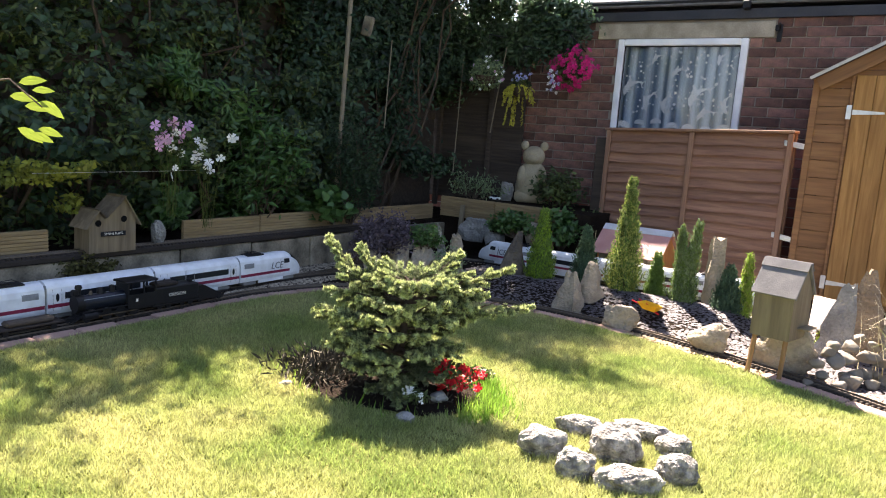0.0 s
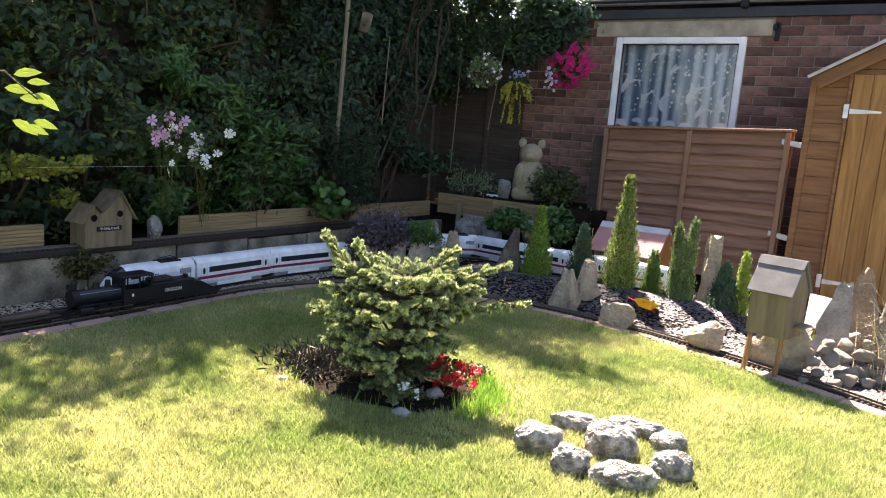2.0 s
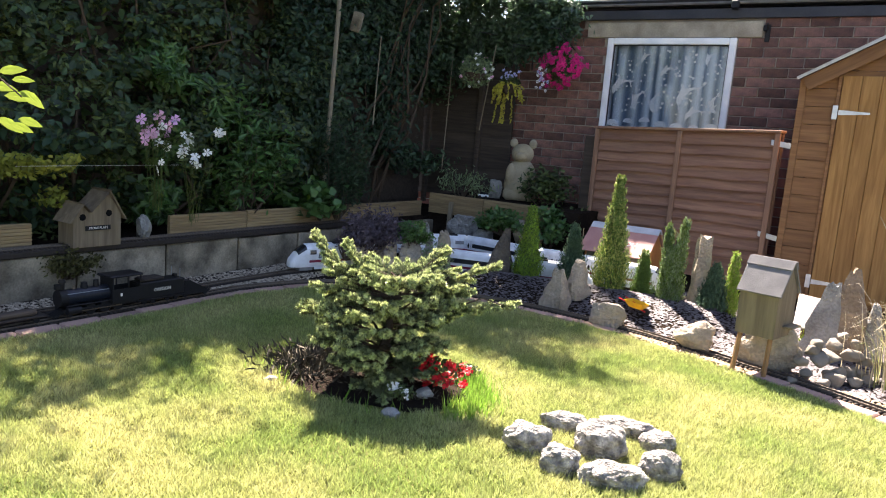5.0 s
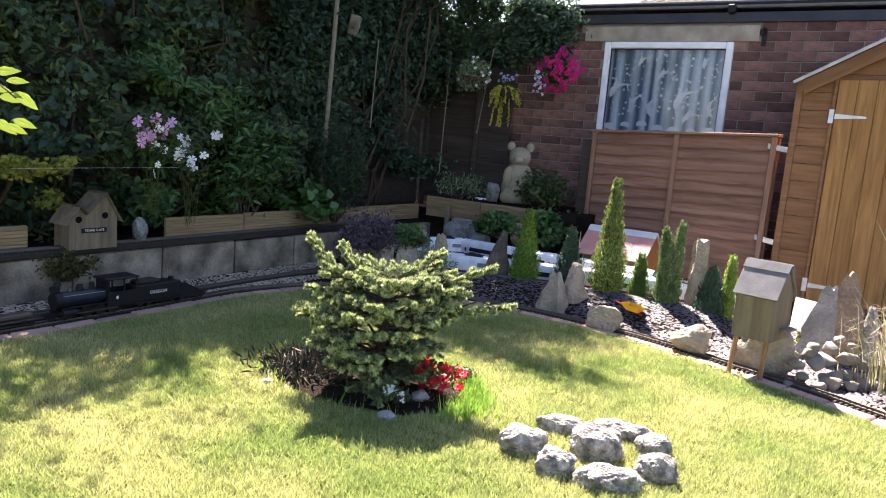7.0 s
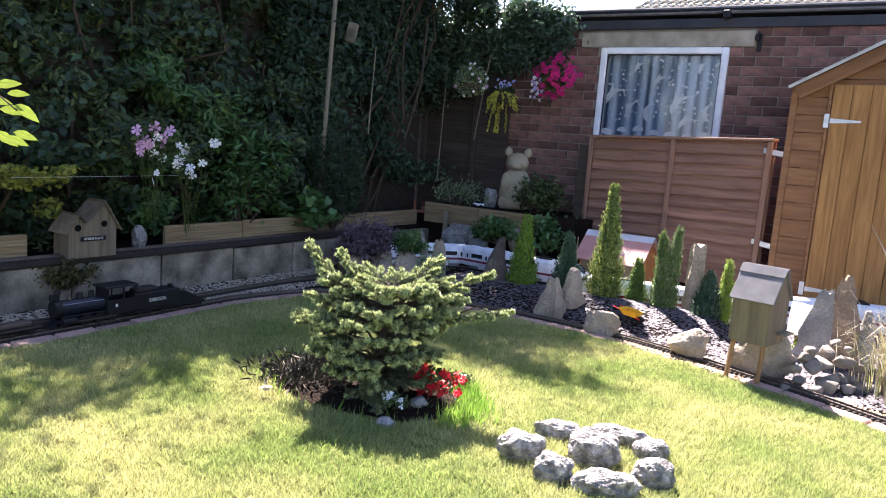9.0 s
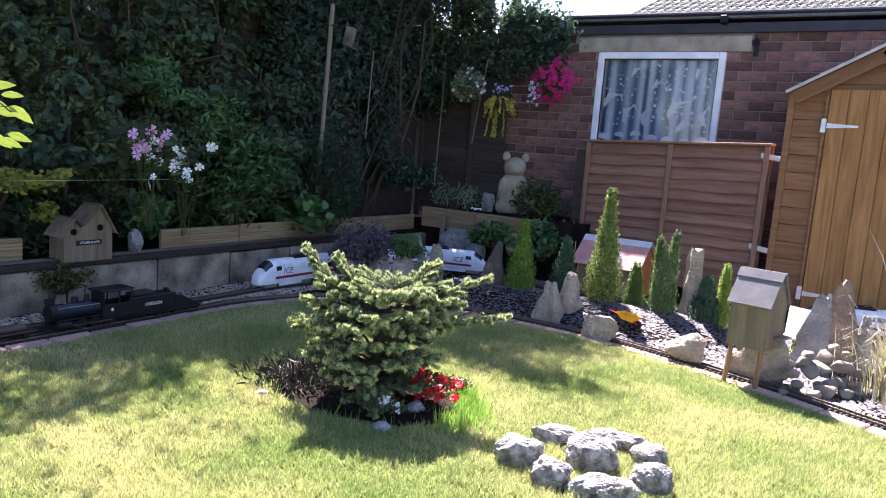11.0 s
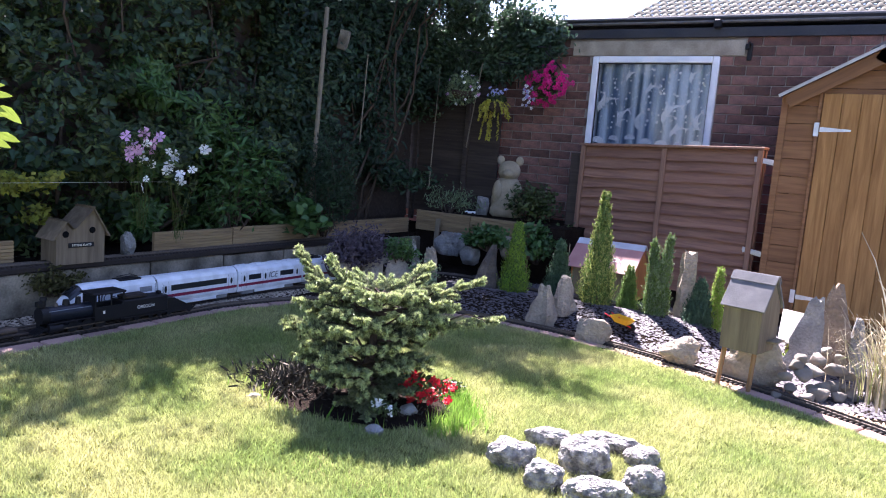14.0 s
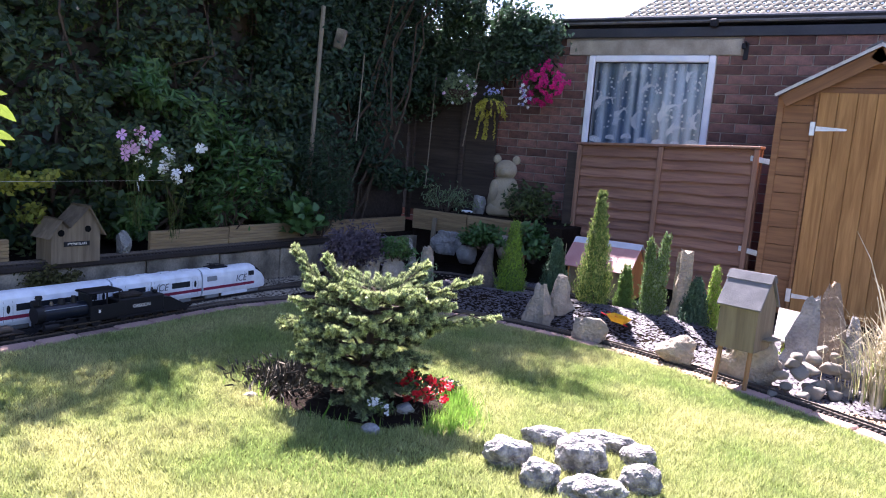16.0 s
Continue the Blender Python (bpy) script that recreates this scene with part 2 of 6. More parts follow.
M["flat_leaf"] = mat("dull_leaf", (0.045, 0.045, 0.014), 0.3, 6, 60, 0.7, hue=(0.08, 0.075, 0.02), island=0.5, bump=0, trans=0.1)
M["climber_leaf"] = mat("climber_leaf", (0.04, 0.085, 0.045), 0.3, 1.3, 40, 0.4, hue=(0.07, 0.125, 0.06), island=0.5, bump=0, trans=0.25, spec=0.5)
M["gold_trail"] = mat("gold_trail", (0.42, 0.4, 0.05), 0.2, 8, 60, 0.5, hue=(0.5, 0.46, 0.08), island=0.3, bump=0, trans=0.3)


# ---- mesh tools ----
def mesh_of(name, bm, material, smooth=False):
    me = bpy.data.meshes.new(name)
    bm.to_mesh(me)
    bm.free()
    me.materials.append(material)
    if smooth:
        me.shade_smooth()
    return me


def part(name, bm, material, parent=None, label="", smooth=False, at=None):
    """Links a bmesh as one mesh object under a thing or a part."""
    ob = new(name, mesh_of(name, bm, material, smooth) if isinstance(bm, bmesh.types.BMesh) else bm)
    if parent is not None:
        ob.parent = parent
    if at is not None:
        ob.matrix_basis = at
    return tagged(ob, label)


def thing(name, m, label, category, group="", kind=""):
    e = new(name)
    e.empty_display_size = 0.1
    e.matrix_basis = m
    return tagged(e, label, category, group, kind)


def box(bm, lo, hi, bevel=0.0, m=None):
    c = [(lo[i] + hi[i]) / 2 for i in range(3)]
    s = [hi[i] - lo[i] for i in range(3)]
    r = bmesh.ops.create_cube(bm, size=1, matrix=(m or Matrix()) @ Matrix.Translation(c) @ Matrix.Diagonal((*s, 1)))
    if bevel:
        es = list({e for v in r["verts"] for e in v.link_edges})
        bmesh.ops.bevel(bm, geom=es, offset=bevel, segments=1, affect="EDGES")
    return bm


def boxm(lo, hi, bevel=0.0):
    return box(bmesh.new(), lo, hi, bevel)


def rod(bm, a, b, r0, r1=None, sides=8):
    a, b = Vector(a), Vector(b)
    m = Matrix.Translation((a + b) / 2) @ (b - a).to_track_quat("Z", "Y").to_matrix().to_4x4()
    bmesh.ops.create_cone(bm, cap_ends=True, segments=sides, radius1=r0, radius2=r0 if r1 is None else r1, depth=(b - a).length, matrix=m)
    return bm


def extrude(bm, outline, depth, m=None):
    """A prism from a closed outline in x, z, drawn out along y from 0 to depth."""
    m = m or Matrix()
    f = [bm.verts.new(m @ Vector((x, 0, z))) for x, z in outline]
    b = [bm.verts.new(m @ Vector((x, depth, z))) for x, z in outline]
    bm.faces.new(f)
    bm.faces.new(list(reversed(b)))
    k = len(outline)
    for i in range(k):
        bm.faces.new((f[i], b[i], b[(i + 1) % k], f[(i + 1) % k]))
    bmesh.ops.recalc_face_normals(bm, faces=bm.faces)
    return bm


def raw(name, verts, faces, material, smooth=False):
    me = bpy.data.meshes.new(name)
    verts = np.asarray(verts, np.float32).reshape(-1, 3)
    faces = np.asarray(faces, np.int32)
    k = faces.shape[1]
    me.vertices.add(len(verts))
    me.vertices.foreach_set("co", verts.ravel())
    me.loops.add(faces.size)
    me.loops.foreach_set("vertex_index", faces.ravel())
    me.polygons.add(len(faces))
    me.polygons.foreach_set("loop_start", np.arange(len(faces), dtype=np.int32) * k)
    me.update(calc_edges=True)
    me.materials.append(material)
    if smooth:
        me.shade_smooth()
    return me


def leaves(name, centres, normals, size, material, rng, aspect=1.7, fold=0.25, along=None):
    """Many small pointed leaves, folded along the midrib, at the given places."""
    c = np.asarray(centres, float)
    k = len(c)
    nrm = np.asarray(normals, float) + rng.normal(0, 0.55, (k, 3))
    nrm /= np.linalg.norm(nrm, axis=1)[:, None]
    t = rng.normal(0, 1, (k, 3)) if along is None else np.asarray(along, float) + rng.normal(0, 0.35, (k, 3))
    t -= nrm * (t * nrm).sum(1)[:, None]
    t /= np.linalg.norm(t, axis=1)[:, None] + 1e-9
    b = np.cross(nrm, t)
    s = (size * rng.uniform(0.6, 1.3, k))[:, None]
    p0, p1 = c - t * s * 0.5, c + t * s * 0.5
    w, rise = b * s * 0.5 / aspect, nrm * s * fold * 0.4
    a0, a1 = c - t * s * 0.2, c + t * s * 0.18
    v = np.stack([p0, a0 + w * 0.95 + rise, a1 + w * 0.58 + rise, p1, a1 - w * 0.58 + rise, a0 - w * 0.95 + rise], 1).reshape(-1, 3)
    i = np.arange(k)[:, None] * 6
    f = np.concatenate([i + [[0, 1, 2, 3]], i + [[0, 3, 4, 5]]])
    return raw(name, v, f, material)


def rock_mesh(name, size, seed, material, rough=0.35, sub=3, taper=0.0):
    """A worn, angular stone that stands on z = 0."""
    bm = bmesh.new()
    bmesh.ops.create_icosphere(bm, subdivisions=sub, radius=1)
    r = random.Random(seed)
    cuts = [(Vector((r.gauss(0, 1), r.gauss(0, 1), r.gauss(0, 0.8))).normalized(), r.uniform(0.5, 0.86)) for _ in range(14)]
    off = Vector((r.uniform(0, 50), r.uniform(0, 50), r.uniform(0, 50)))
    for v in bm.verts:
        d = v.co.normalized()
        k = 1.0
        for nrm, lim in cuts:
            q = d.dot(nrm)
            if q > 0.05:
                k = min(k, lim / q)
        k += rough * 0.35 * noise.noise(d * 2.2 + off) + rough * 0.2 * noise.noise(d * 6 + off) + rough * 0.1 * noise.noise(d * 14 + off)
        v.co = d * k
        u = min(1, max(0, (v.co.z + 0.75) / 1.6))
        k = 1.15 - taper * u if taper else 1
        ragged = 1 + (0.3 * noise.noise(Vector((d.x * 2, d.y * 2, u * 6)) + off) if taper else 0)
        v.co = Vector((v.co.x * size[0] / 2 * k * ragged, v.co.y * size[1] / 2 * k * ragged, u * size[2]))
        if v.co.z < -0.02:
            v.co.z = -0.02
    return mesh_of(name, bm, material, sub > 2 and rough < 0.3)


def shard_mesh(name, w, d, h, seed, material, tip=0.2, lean=0.0, sides=12):
    """A split upright stone with flat facets, narrowing to a ragged tip; it stands on z = 0."""
    r = random.Random(seed)
    col = [r.uniform(0.72, 1.15) for _ in range(sides)]
    top = [r.uniform(-0.10, 0.06) for _ in range(sides)]
    ph = r.uniform(0, 6.28)
    off = Vector((r.uniform(0, 50), r.uniform(0, 50), r.uniform(0, 50)))
    rings = []
    bm = bmesh.new()
    levels = (-0.03, 0.12, 0.27, 0.42, 0.56, 0.68, 0.79, 0.88, 0.95, 1.0)
    for u in levels:
        k = 1.05 + (tip - 1.05) * max(0, u) ** 1.35
        ring = []
        for i in range(sides):
            a = 2 * math.pi * i / sides + 0.2 * math.sin(ph + i)
            q = k * col[i] * (1 + 0.28 * noise.noise(Vector((math.cos(a) * 1.5, math.sin(a) * 1.5, u * 4)) + off))
            z = h * (u + top[i] * max(0, u - 0.4))
            ring.append(bm.verts.new((math.cos(a) * w / 2 * q + lean * h * max(0, u) ** 1.4 + 0.03 * w * noise.noise(off + Vector((u * 7, i, 0))), math.sin(a) * d / 2 * q, z)))
        rings.append(ring)
    for a, b in zip(rings, rings[1:]):
        for i in range(sides):
            bm.faces.new((a[i], a[(i + 1) % sides], b[(i + 1) % sides], b[i]))
    bm.faces.new(rings[-1])
    bm.faces.new(list(reversed(rings[0])))
    bmesh.ops.triangulate(bm, faces=bm.faces)
    bmesh.ops.recalc_face_normals(bm, faces=bm.faces)
    return mesh_of(name, bm, material)


def smooth_path(points, step=0.05):
    """Points along a smooth line through the given ones, evenly spaced."""
    p = [Vector((*q, 0)) for q in points]
    p = [p[0] * 2 - p[1]] + p + [p[-1] * 2 - p[-2]]
    fine = []
    for i in range(1, len(p) - 2):
        for j in range(20):
            t = j / 20
            a, b, c, d = p[i - 1:i + 3]
            fine.append(0.5 * ((2 * b) + (c - a) * t + (2 * a - 5 * b + 4 * c - d) * t * t + (3 * b - a - 3 * c + d) * t ** 3))
    fine.append(p[-2])
    out, left = [fine[0]], step
    for a, b in zip(fine, fine[1:]):
        while (b - out[-1]).length >= step and (b - a).length > 1e-9:
            d = (b - out[-1]).normalized()
            out.append(out[-1] + d * step)
    return out


# ---- ground, lawn, edging ----
WALL_X = -3.86       # face of the low concrete wall
SIDING = [(-3.37, -9.0), (-3.37, -7.0), (-3.375, -5.0), (-3.39, -4.2), (-3.38, -3.85), (-3.22, -3.38), (-2.86, -3.04), (-2.42, -2.89),
          (-1.98, -2.82), (-1.59, -2.83), (-1.2, -2.88), (-0.855, -2.98), (-0.546, -3.10), (-0.27, -3.2), (-0.02, -3.32), (0.3, -3.5), (1.2, -4.1), (2.2, -5.0)]
INNER = [(-3.565, -9.0), (-3.565, -6.0), (-3.565, -4.2), (-3.56, -3.35), (-3.44, -2.88), (-3.2, -2.58), (-2.89, -2.41), (-2.48, -2.28), (-2.0, -2.1),
         (-1.5, -1.99), (-1.0, -1.88), (-0.6, -1.66), (-0.2, -1.42), (0.4, -1.3), (1.2, -1.27), (7.0, -1.27)]
OUTER = [(7.0, -1.27), (1.2, -1.27), (0.4, -1.3), (-0.2, -1.42), (-0.8, -1.58), (-2.2, -1.64), (-2.8, -1.60), (-3.12, -1.62), (-3.38, -1.84), (-3.53, -2.3), (-3.565, -3.0), (-3.565, -4.2),
         (-3.565, -6.0), (-3.565, -9.0)]
siding_line = smooth_path(SIDING)
inner_line = smooth_path(INNER)
outer_line = smooth_path(OUTER)


def offset_line(line, d):
    out = []
    for i, p in enumerate(line):
        t = (line[min(i + 1, len(line) - 1)] - line[max(i - 1, 0)]).normalized()
        out.append(Vector((p.x + t.y * d, p.y - t.x * d, 0)))
    return out


lawn_edge = offset_line(siding_line, 0.145)
EDGE = np.array([(p.x, p.y) for p in lawn_edge])


def inside(pts, poly):
    x, y = pts[:, 0], pts[:, 1]
    ok = np.zeros(len(pts), bool)
    j = len(poly) - 1
    for i in range(len(poly)):
        xi, yi, xj, yj = *poly[i], *poly[j]
        hit = ((yi > y) != (yj > y)) & (x < (xj - xi) * (y - yi) / (yj - yi + 1e-12) + xi)
        ok ^= hit
        j = i
    return ok


LAWN = [tuple(p) for p in EDGE] + [(2.2, -9.0)]

bm = bmesh.new()
bmesh.ops.create_grid(bm, x_segments=2, y_segments=2, size=400)
part("ground", bm, M["soil"])
tagged(bpy.data.objects["ground"], "dark bare soil of the garden", "ground", kind="structure")
bm = bmesh.new()
bm.faces.new([bm.verts.new((x, y, 0.006)) for x, y in LAWN])
bmesh.ops.triangulate(bm, faces=bm.faces)
bmesh.ops.recalc_face_normals(bm, faces=bm.faces)
lawn = part("lawn", bm, M["turf"])
tagged(lawn, "mown green lawn with thatch showing between blades", "lawn", kind="structure")

BED = (-1.80, -4.62, 0.46, 0.31)      # the round bed in the lawn
rng = np.random.default_rng(5)


def blades(name, pts, height, width, material, lean=0.45, rng=rng):
    k = len(pts)
    a = rng.uniform(0, 2 * np.pi, k)
    h = height * rng.uniform(0.5, 1.25, k)
    cell = rng.uniform(0.55, 1.5, (260, 260))
    gx, gy = (pts[:, 0] + 6) / 0.045, (pts[:, 1] + 10) / 0.045
    h *= cell[gx.astype(int) % 260, gy.astype(int) % 260] * 0.6 + 0.4 * cell[(gx / 3).astype(int) % 260, (gy / 3).astype(int) % 260]
    ld = rng.uniform(0, 2 * np.pi, k)
    lm = h * rng.uniform(0.1, 1, k) * lean * 2
    base = np.column_stack([pts, np.full(k, 0.004)])
    side = np.column_stack([np.cos(a), np.sin(a), np.zeros(k)]) * (width * rng.uniform(0.7, 1.3, k))[:, None]
    tip = base + np.column_stack([np.cos(ld) * lm, np.sin(ld) * lm, h])
    v = np.stack([base - side, base + side, tip], 1).reshape(-1, 3)
    return raw(name, v, np.arange(k * 3).reshape(-1, 3), material)


def scatter(n, x0, x1, y0, y1):
    return np.column_stack([rng.uniform(x0, x1, n), rng.uniform(y0, y1, n)])


p = scatter(680000, -3.35, 0.7, -6.3, -2.75)
p = p[inside(p, np.array(LAWN)) & (((p[:, 0] - BED[0]) / BED[2]) ** 2 + ((p[:, 1] - BED[1]) / BED[3]) ** 2 > 1)]
p2_ = scatter(420000, -3.35, 2.2, -9.0, -6.3)
p2_ = p2_[inside(p2_, np.array(LAWN))]
p3_ = scatter(190000, 0.7, 2.2, -6.3, -3.5)
p = np.concatenate([p, p2_, p3_[inside(p3_, np.array(LAWN))]])
g = new("grass", blades("grass", p, 0.022, 0.0021, M["grass"], 0.55))
tagged(g, "short mown green grass blades of the lawn", "grass", kind="stuff")
# longer tufts round the bed
a = rng.uniform(0, 2 * np.pi, 5600)
r = rng.normal(1.10, 0.09, 5600)
p = np.column_stack([BED[0] + np.cos(a) * r * BED[2], BED[1] + np.sin(a) * r * BED[3]])
p = p[(p[:, 0] + 0.5 * p[:, 1] > -3.72) | (rng.uniform(0, 1, len(p)) < 0.03)]
tagged(new("long_grass", blades("long_grass", p, 0.058, 0.0030, M["lush"], 0.4)), "long uncut grass round the planted bed", "grass", kind="stuff")


def track(line, name, label, z=0.012, lo=None):
    """Model railway: two rails on closely laid sleepers."""
    e = thing(name, Matrix(), label, "railway track", kind="structure")
    for d in (-0.0225, 0.0225):
        o = offset_line(line, d)
        v, f = [], []
        for i, q in enumerate(o):
            t = (o[min(i + 1, len(o) - 1)] - o[max(i - 1, 0)]).normalized()
            s = Vector((-t.y, t.x, 0)) * 0.0018
            for w, h in ((-1, 0), (-1, 0.009), (1, 0.009), (1, 0)):
                v.append((q.x + s.x * w, q.y + s.y * w, z + 0.006 + h))
        for i in range(len(o) - 1):
            for a in range(3):
                b = i * 4 + a
                f.append((b, b + 1, b + 5, b + 4))
        part("rail", raw("rail", v, f, M["rail"]), None, e)
    v, f = [], []
    fine = smooth_path([(q.x, q.y) for q in line[::4]] + [(line[-1].x, line[-1].y)], 0.026)
    for i, q in enumerate(fine[:-1]):
        t = (fine[i + 1] - q).normalized()
        s = Vector((-t.y, t.x, 0))
        k = len(v)
        for zz in (z - 0.004, z + 0.006):
            for u, w in ((-1, -1), (1, -1), (1, 1), (-1, 1)):
                c = q + t * u * 0.008 + s * w * 0.042
                v.append((c.x, c.y, zz))
        f += [(k + 4, k + 5, k + 6, k + 7)] + [(k + a, k + (a + 1) % 4, k + 4 + (a + 1) % 4, k + 4 + a) for a in range(4)]
    tagged(part("sleepers", raw("sleepers", v, f, M["sleeper"]), None, e), kind="stuff")
    return e


track(siding_line, "track_siding", "narrow model railway track with dark sleepers beside the lawn")
track(inner_line, "track_inner", "narrow model railway track laid through the rockery")
track(outer_line, "track_outer", "narrow model railway track along the low wall")


def chips(name, pts, size, material, z=0.004, flat=0.35, lift=None):
    """Loose stones lying about, one pyramid-like sliver each."""
    k = len(pts)
    a = rng.uniform(0, 2 * np.pi, (k, 1)) + np.array([[0, 1.7, 3.1, 4.6]]) + rng.normal(0, 0.25, (k, 4))
    s = size * rng.uniform(0.5, 1.4, (k, 1))
    ring = np.stack([pts[:, :1] + np.cos(a) * s, pts[:, 1:] + np.sin(a) * s, np.full((k, 4), z) + rng.uniform(0, 0.4, (k, 4)) * s * flat], 2)
    top = np.column_stack([pts + rng.normal(0, 0.25, (k, 2)) * s, z + (s * flat * rng.uniform(0.8, 2.0, (k, 1)))[:, 0]])
    if lift is not None:
        ring[:, :, 2] += lift[:, None]
        top[:, 2] += lift
    v = np.concatenate([ring, top[:, None]], 1).reshape(-1, 3)
    i = np.arange(k)[:, None] * 5
    f = np.concatenate([i + [[b, (b + 1) % 4, 4]] for b in range(4)])
    return raw(name, v, f, material)


def near_line(line, n, spread, lo=0):
    idx = rng.integers(lo, len(line), n)
    q = np.array([(line[i].x, line[i].y) for i in idx])
    return q + rng.normal(0, spread, (n, 2))


p = np.concatenate([near_line(siding_line, 20000, 0.055), scatter(9000, -3.84, -3.36, -6.2, -2.6), near_line(outer_line, 3000, 0.08), near_line(inner_line, 4000, 0.07)])
p = p[~inside(p, np.array(LAWN)) & (p[:, 0] > WALL_X + 0.01)]
p = p[((p[:, 1] > -4.05) | (p[:, 0] < -3.66)) & (p[:, 0] < -2.6)]
q = np.concatenate([near_line(siding_line, 38000, 0.065, 40), near_line(inner_line, 2500, 0.06)])
q = q[~inside(q, np.array(LAWN)) & (q[:, 0] > -2.75)]
tagged(new("pea_gravel", chips("pea_gravel", q, 0.007, M["pea_gravel"], flat=0.6)), "honey-brown pea gravel round the track", "gravel", kind="stuff")
tagged(new("ballast", chips("ballast", p, 0.009, M["ballast"])), "pale gravel ballast round the tracks", "gravel", kind="stuff")
p = scatter(42000, -3.0, 0.6, -3.2, -1.3)
p = p[~inside(p, np.array([tuple(q) for q in np.array([(w.x, w.y) for w in offset_line(siding_line, -0.06)])] + [(2.2, -9.0)]))]
SX = np.array([(q.x, q.y) for q in siding_line])
SX = SX[SX[:, 1] > -3.6]
IX = np.array([(q.x, q.y) for q in inner_line])
IX = IX[IX[:, 1] > -2.7]
SX, IX = SX[np.argsort(SX[:, 0])], IX[np.argsort(IX[:, 0])]


def mound(x, y):
    """Height of the slate bank between the two tracks."""
    ys, yi = np.interp(x, SX[:, 0], SX[:, 1]) + 0.09, np.interp(x, IX[:, 0], IX[:, 1]) - 0.10
    u = np.clip((y - ys) / np.maximum(yi - ys, 0.05), 0, 1)
    along = np.clip((x + 2.85) / 0.35, 0, 1) * np.clip((-0.62 - x) / 0.25, 0, 1)
    return 0.125 * np.sin(np.pi * u ** 1.3) ** 0.8 * along


mb = bmesh.new()
xs_, rows_ = np.linspace(-2.85, -0.6, 60), []
for x in xs_:
    ys, yi = float(np.interp(x, SX[:, 0], SX[:, 1])) + 0.09, float(np.interp(x, IX[:, 0], IX[:, 1])) - 0.10
    rows_.append([mb.verts.new((x, y, float(mound(x, y)) + 0.003)) for y in np.linspace(ys, max(yi, ys + 0.05), 14)])
for a, b in zip(rows_, rows_[1:]):
    for j in range(13):
        mb.faces.new((a[j], b[j], b[j + 1], a[j + 1]))
tagged(part("rockery_bank", mb, M["soil"], smooth=True), "low bank of dark soil under the slate", "bank", kind="structure")
tagged(new("slate_chippings", chips("slate_chippings", p, 0.0105, M["slate"], lift=mound(p[:, 0], p[:, 1]))), "grey purple slate chippings of the rockery", "slate chippings", kind="stuff")

# brick edging between lawn and track
edge = thing("edging", Matrix(), "row of worn pinkish brick edging along the lawn", "edging", kind="structure")
eline = smooth_path([(q.x, q.y) for q in offset_line(siding_line, 0.098)[::3]], 0.205)
eb = mesh_of("brick", boxm((-0.098, -0.042, -0.02), (0.098, 0.042, 0.016), 0.006), M["edging"])
rr = random.Random(3)
for a, b in zip(eline, eline[1:]):
    if a.y < -7.2 or a.x > 1.2 or -1.5 < a.x < -0.6:
        continue
    d = b - a
    part("brick", eb, None, edge, at=pose((a.x + b.x) / 2 + rr.uniform(-.004, .004), (a.y + b.y) / 2 + rr.uniform(-.004, .004), rr.uniform(-.004, .003), rr.uniform(-2, 2), rr.uniform(-1, 1),
                                         math.degrees(math.atan2(d.y, d.x)) + rr.uniform(-2, 2)))

# ---- low concrete wall and raised bed ----
wl = thing("wall_low", Matrix(), "low wall of weathered grey concrete slabs", "garden wall", kind="structure")
rr = random.Random(4)
SLAB = 0.59
SLAB0 = -4.09 - 6 * SLAB
y = SLAB0
WALL_TOP = 0.235
while y < -1.0:
    ln = SLAB
    part("slab", boxm((WALL_X - 0.06, y + 0.006, -0.05), (WALL_X + rr.uniform(-.004, .004), y + ln - 0.006, WALL_TOP - rr.uniform(0.002, 0.012)), 0.008), M["concrete"], wl)
    y += ln
cap = part("coping", boxm((WALL_X - 0.09, -7.4, WALL_TOP), (WALL_X + 0.012, -2.0, WALL_TOP + 0.034), 0.006), M["sleeper"])
tagged(cap, "dark timber strip along the top of the low wall", "coping", kind="structure")
track(smooth_path([(WALL_X - 0.04, -7.4), (WALL_X - 0.04, -5.0), (WALL_X - 0.04, -2.1)]), "track_wall", "model railway track along the top of the low wall", WALL_TOP + 0.037)
bank = part("raised_bed", boxm((-8.0, -9.0, -0.1), (WALL_X - 0.07, 0.0, WALL_TOP + 0.02)), M["soil"])
tagged(bank, "raised bed of dark soil behind the low wall", "raised bed", kind="structure")
back_bed = part("back_bed", boxm((WALL_X - 0.05, -1.02, -0.1), (-2.35, -0.02, 0.47)), M["soil"])
tagged(back_bed, "raised corner bed of dark soil", "raised bed", kind="structure")


def deck_board(y0, y1, z0, z1, x):
    """A grooved decking board on edge."""
    n = 7
    out = [(0.0, 0.0)]
    h = (z1 - z0) / n
    for i in range(n):
        out += [(-0.024, i * h), (-0.024, i * h + h * 0.7), (-0.017, i * h + h * 0.78), (-0.017, (i + 1) * h - h * 0.05)]
    out += [(0.0, z1 - z0)]
    return extrude(bmesh.new(), [(-a, b) for a, b in out], y1 - y0, pose(x, y0, z0))


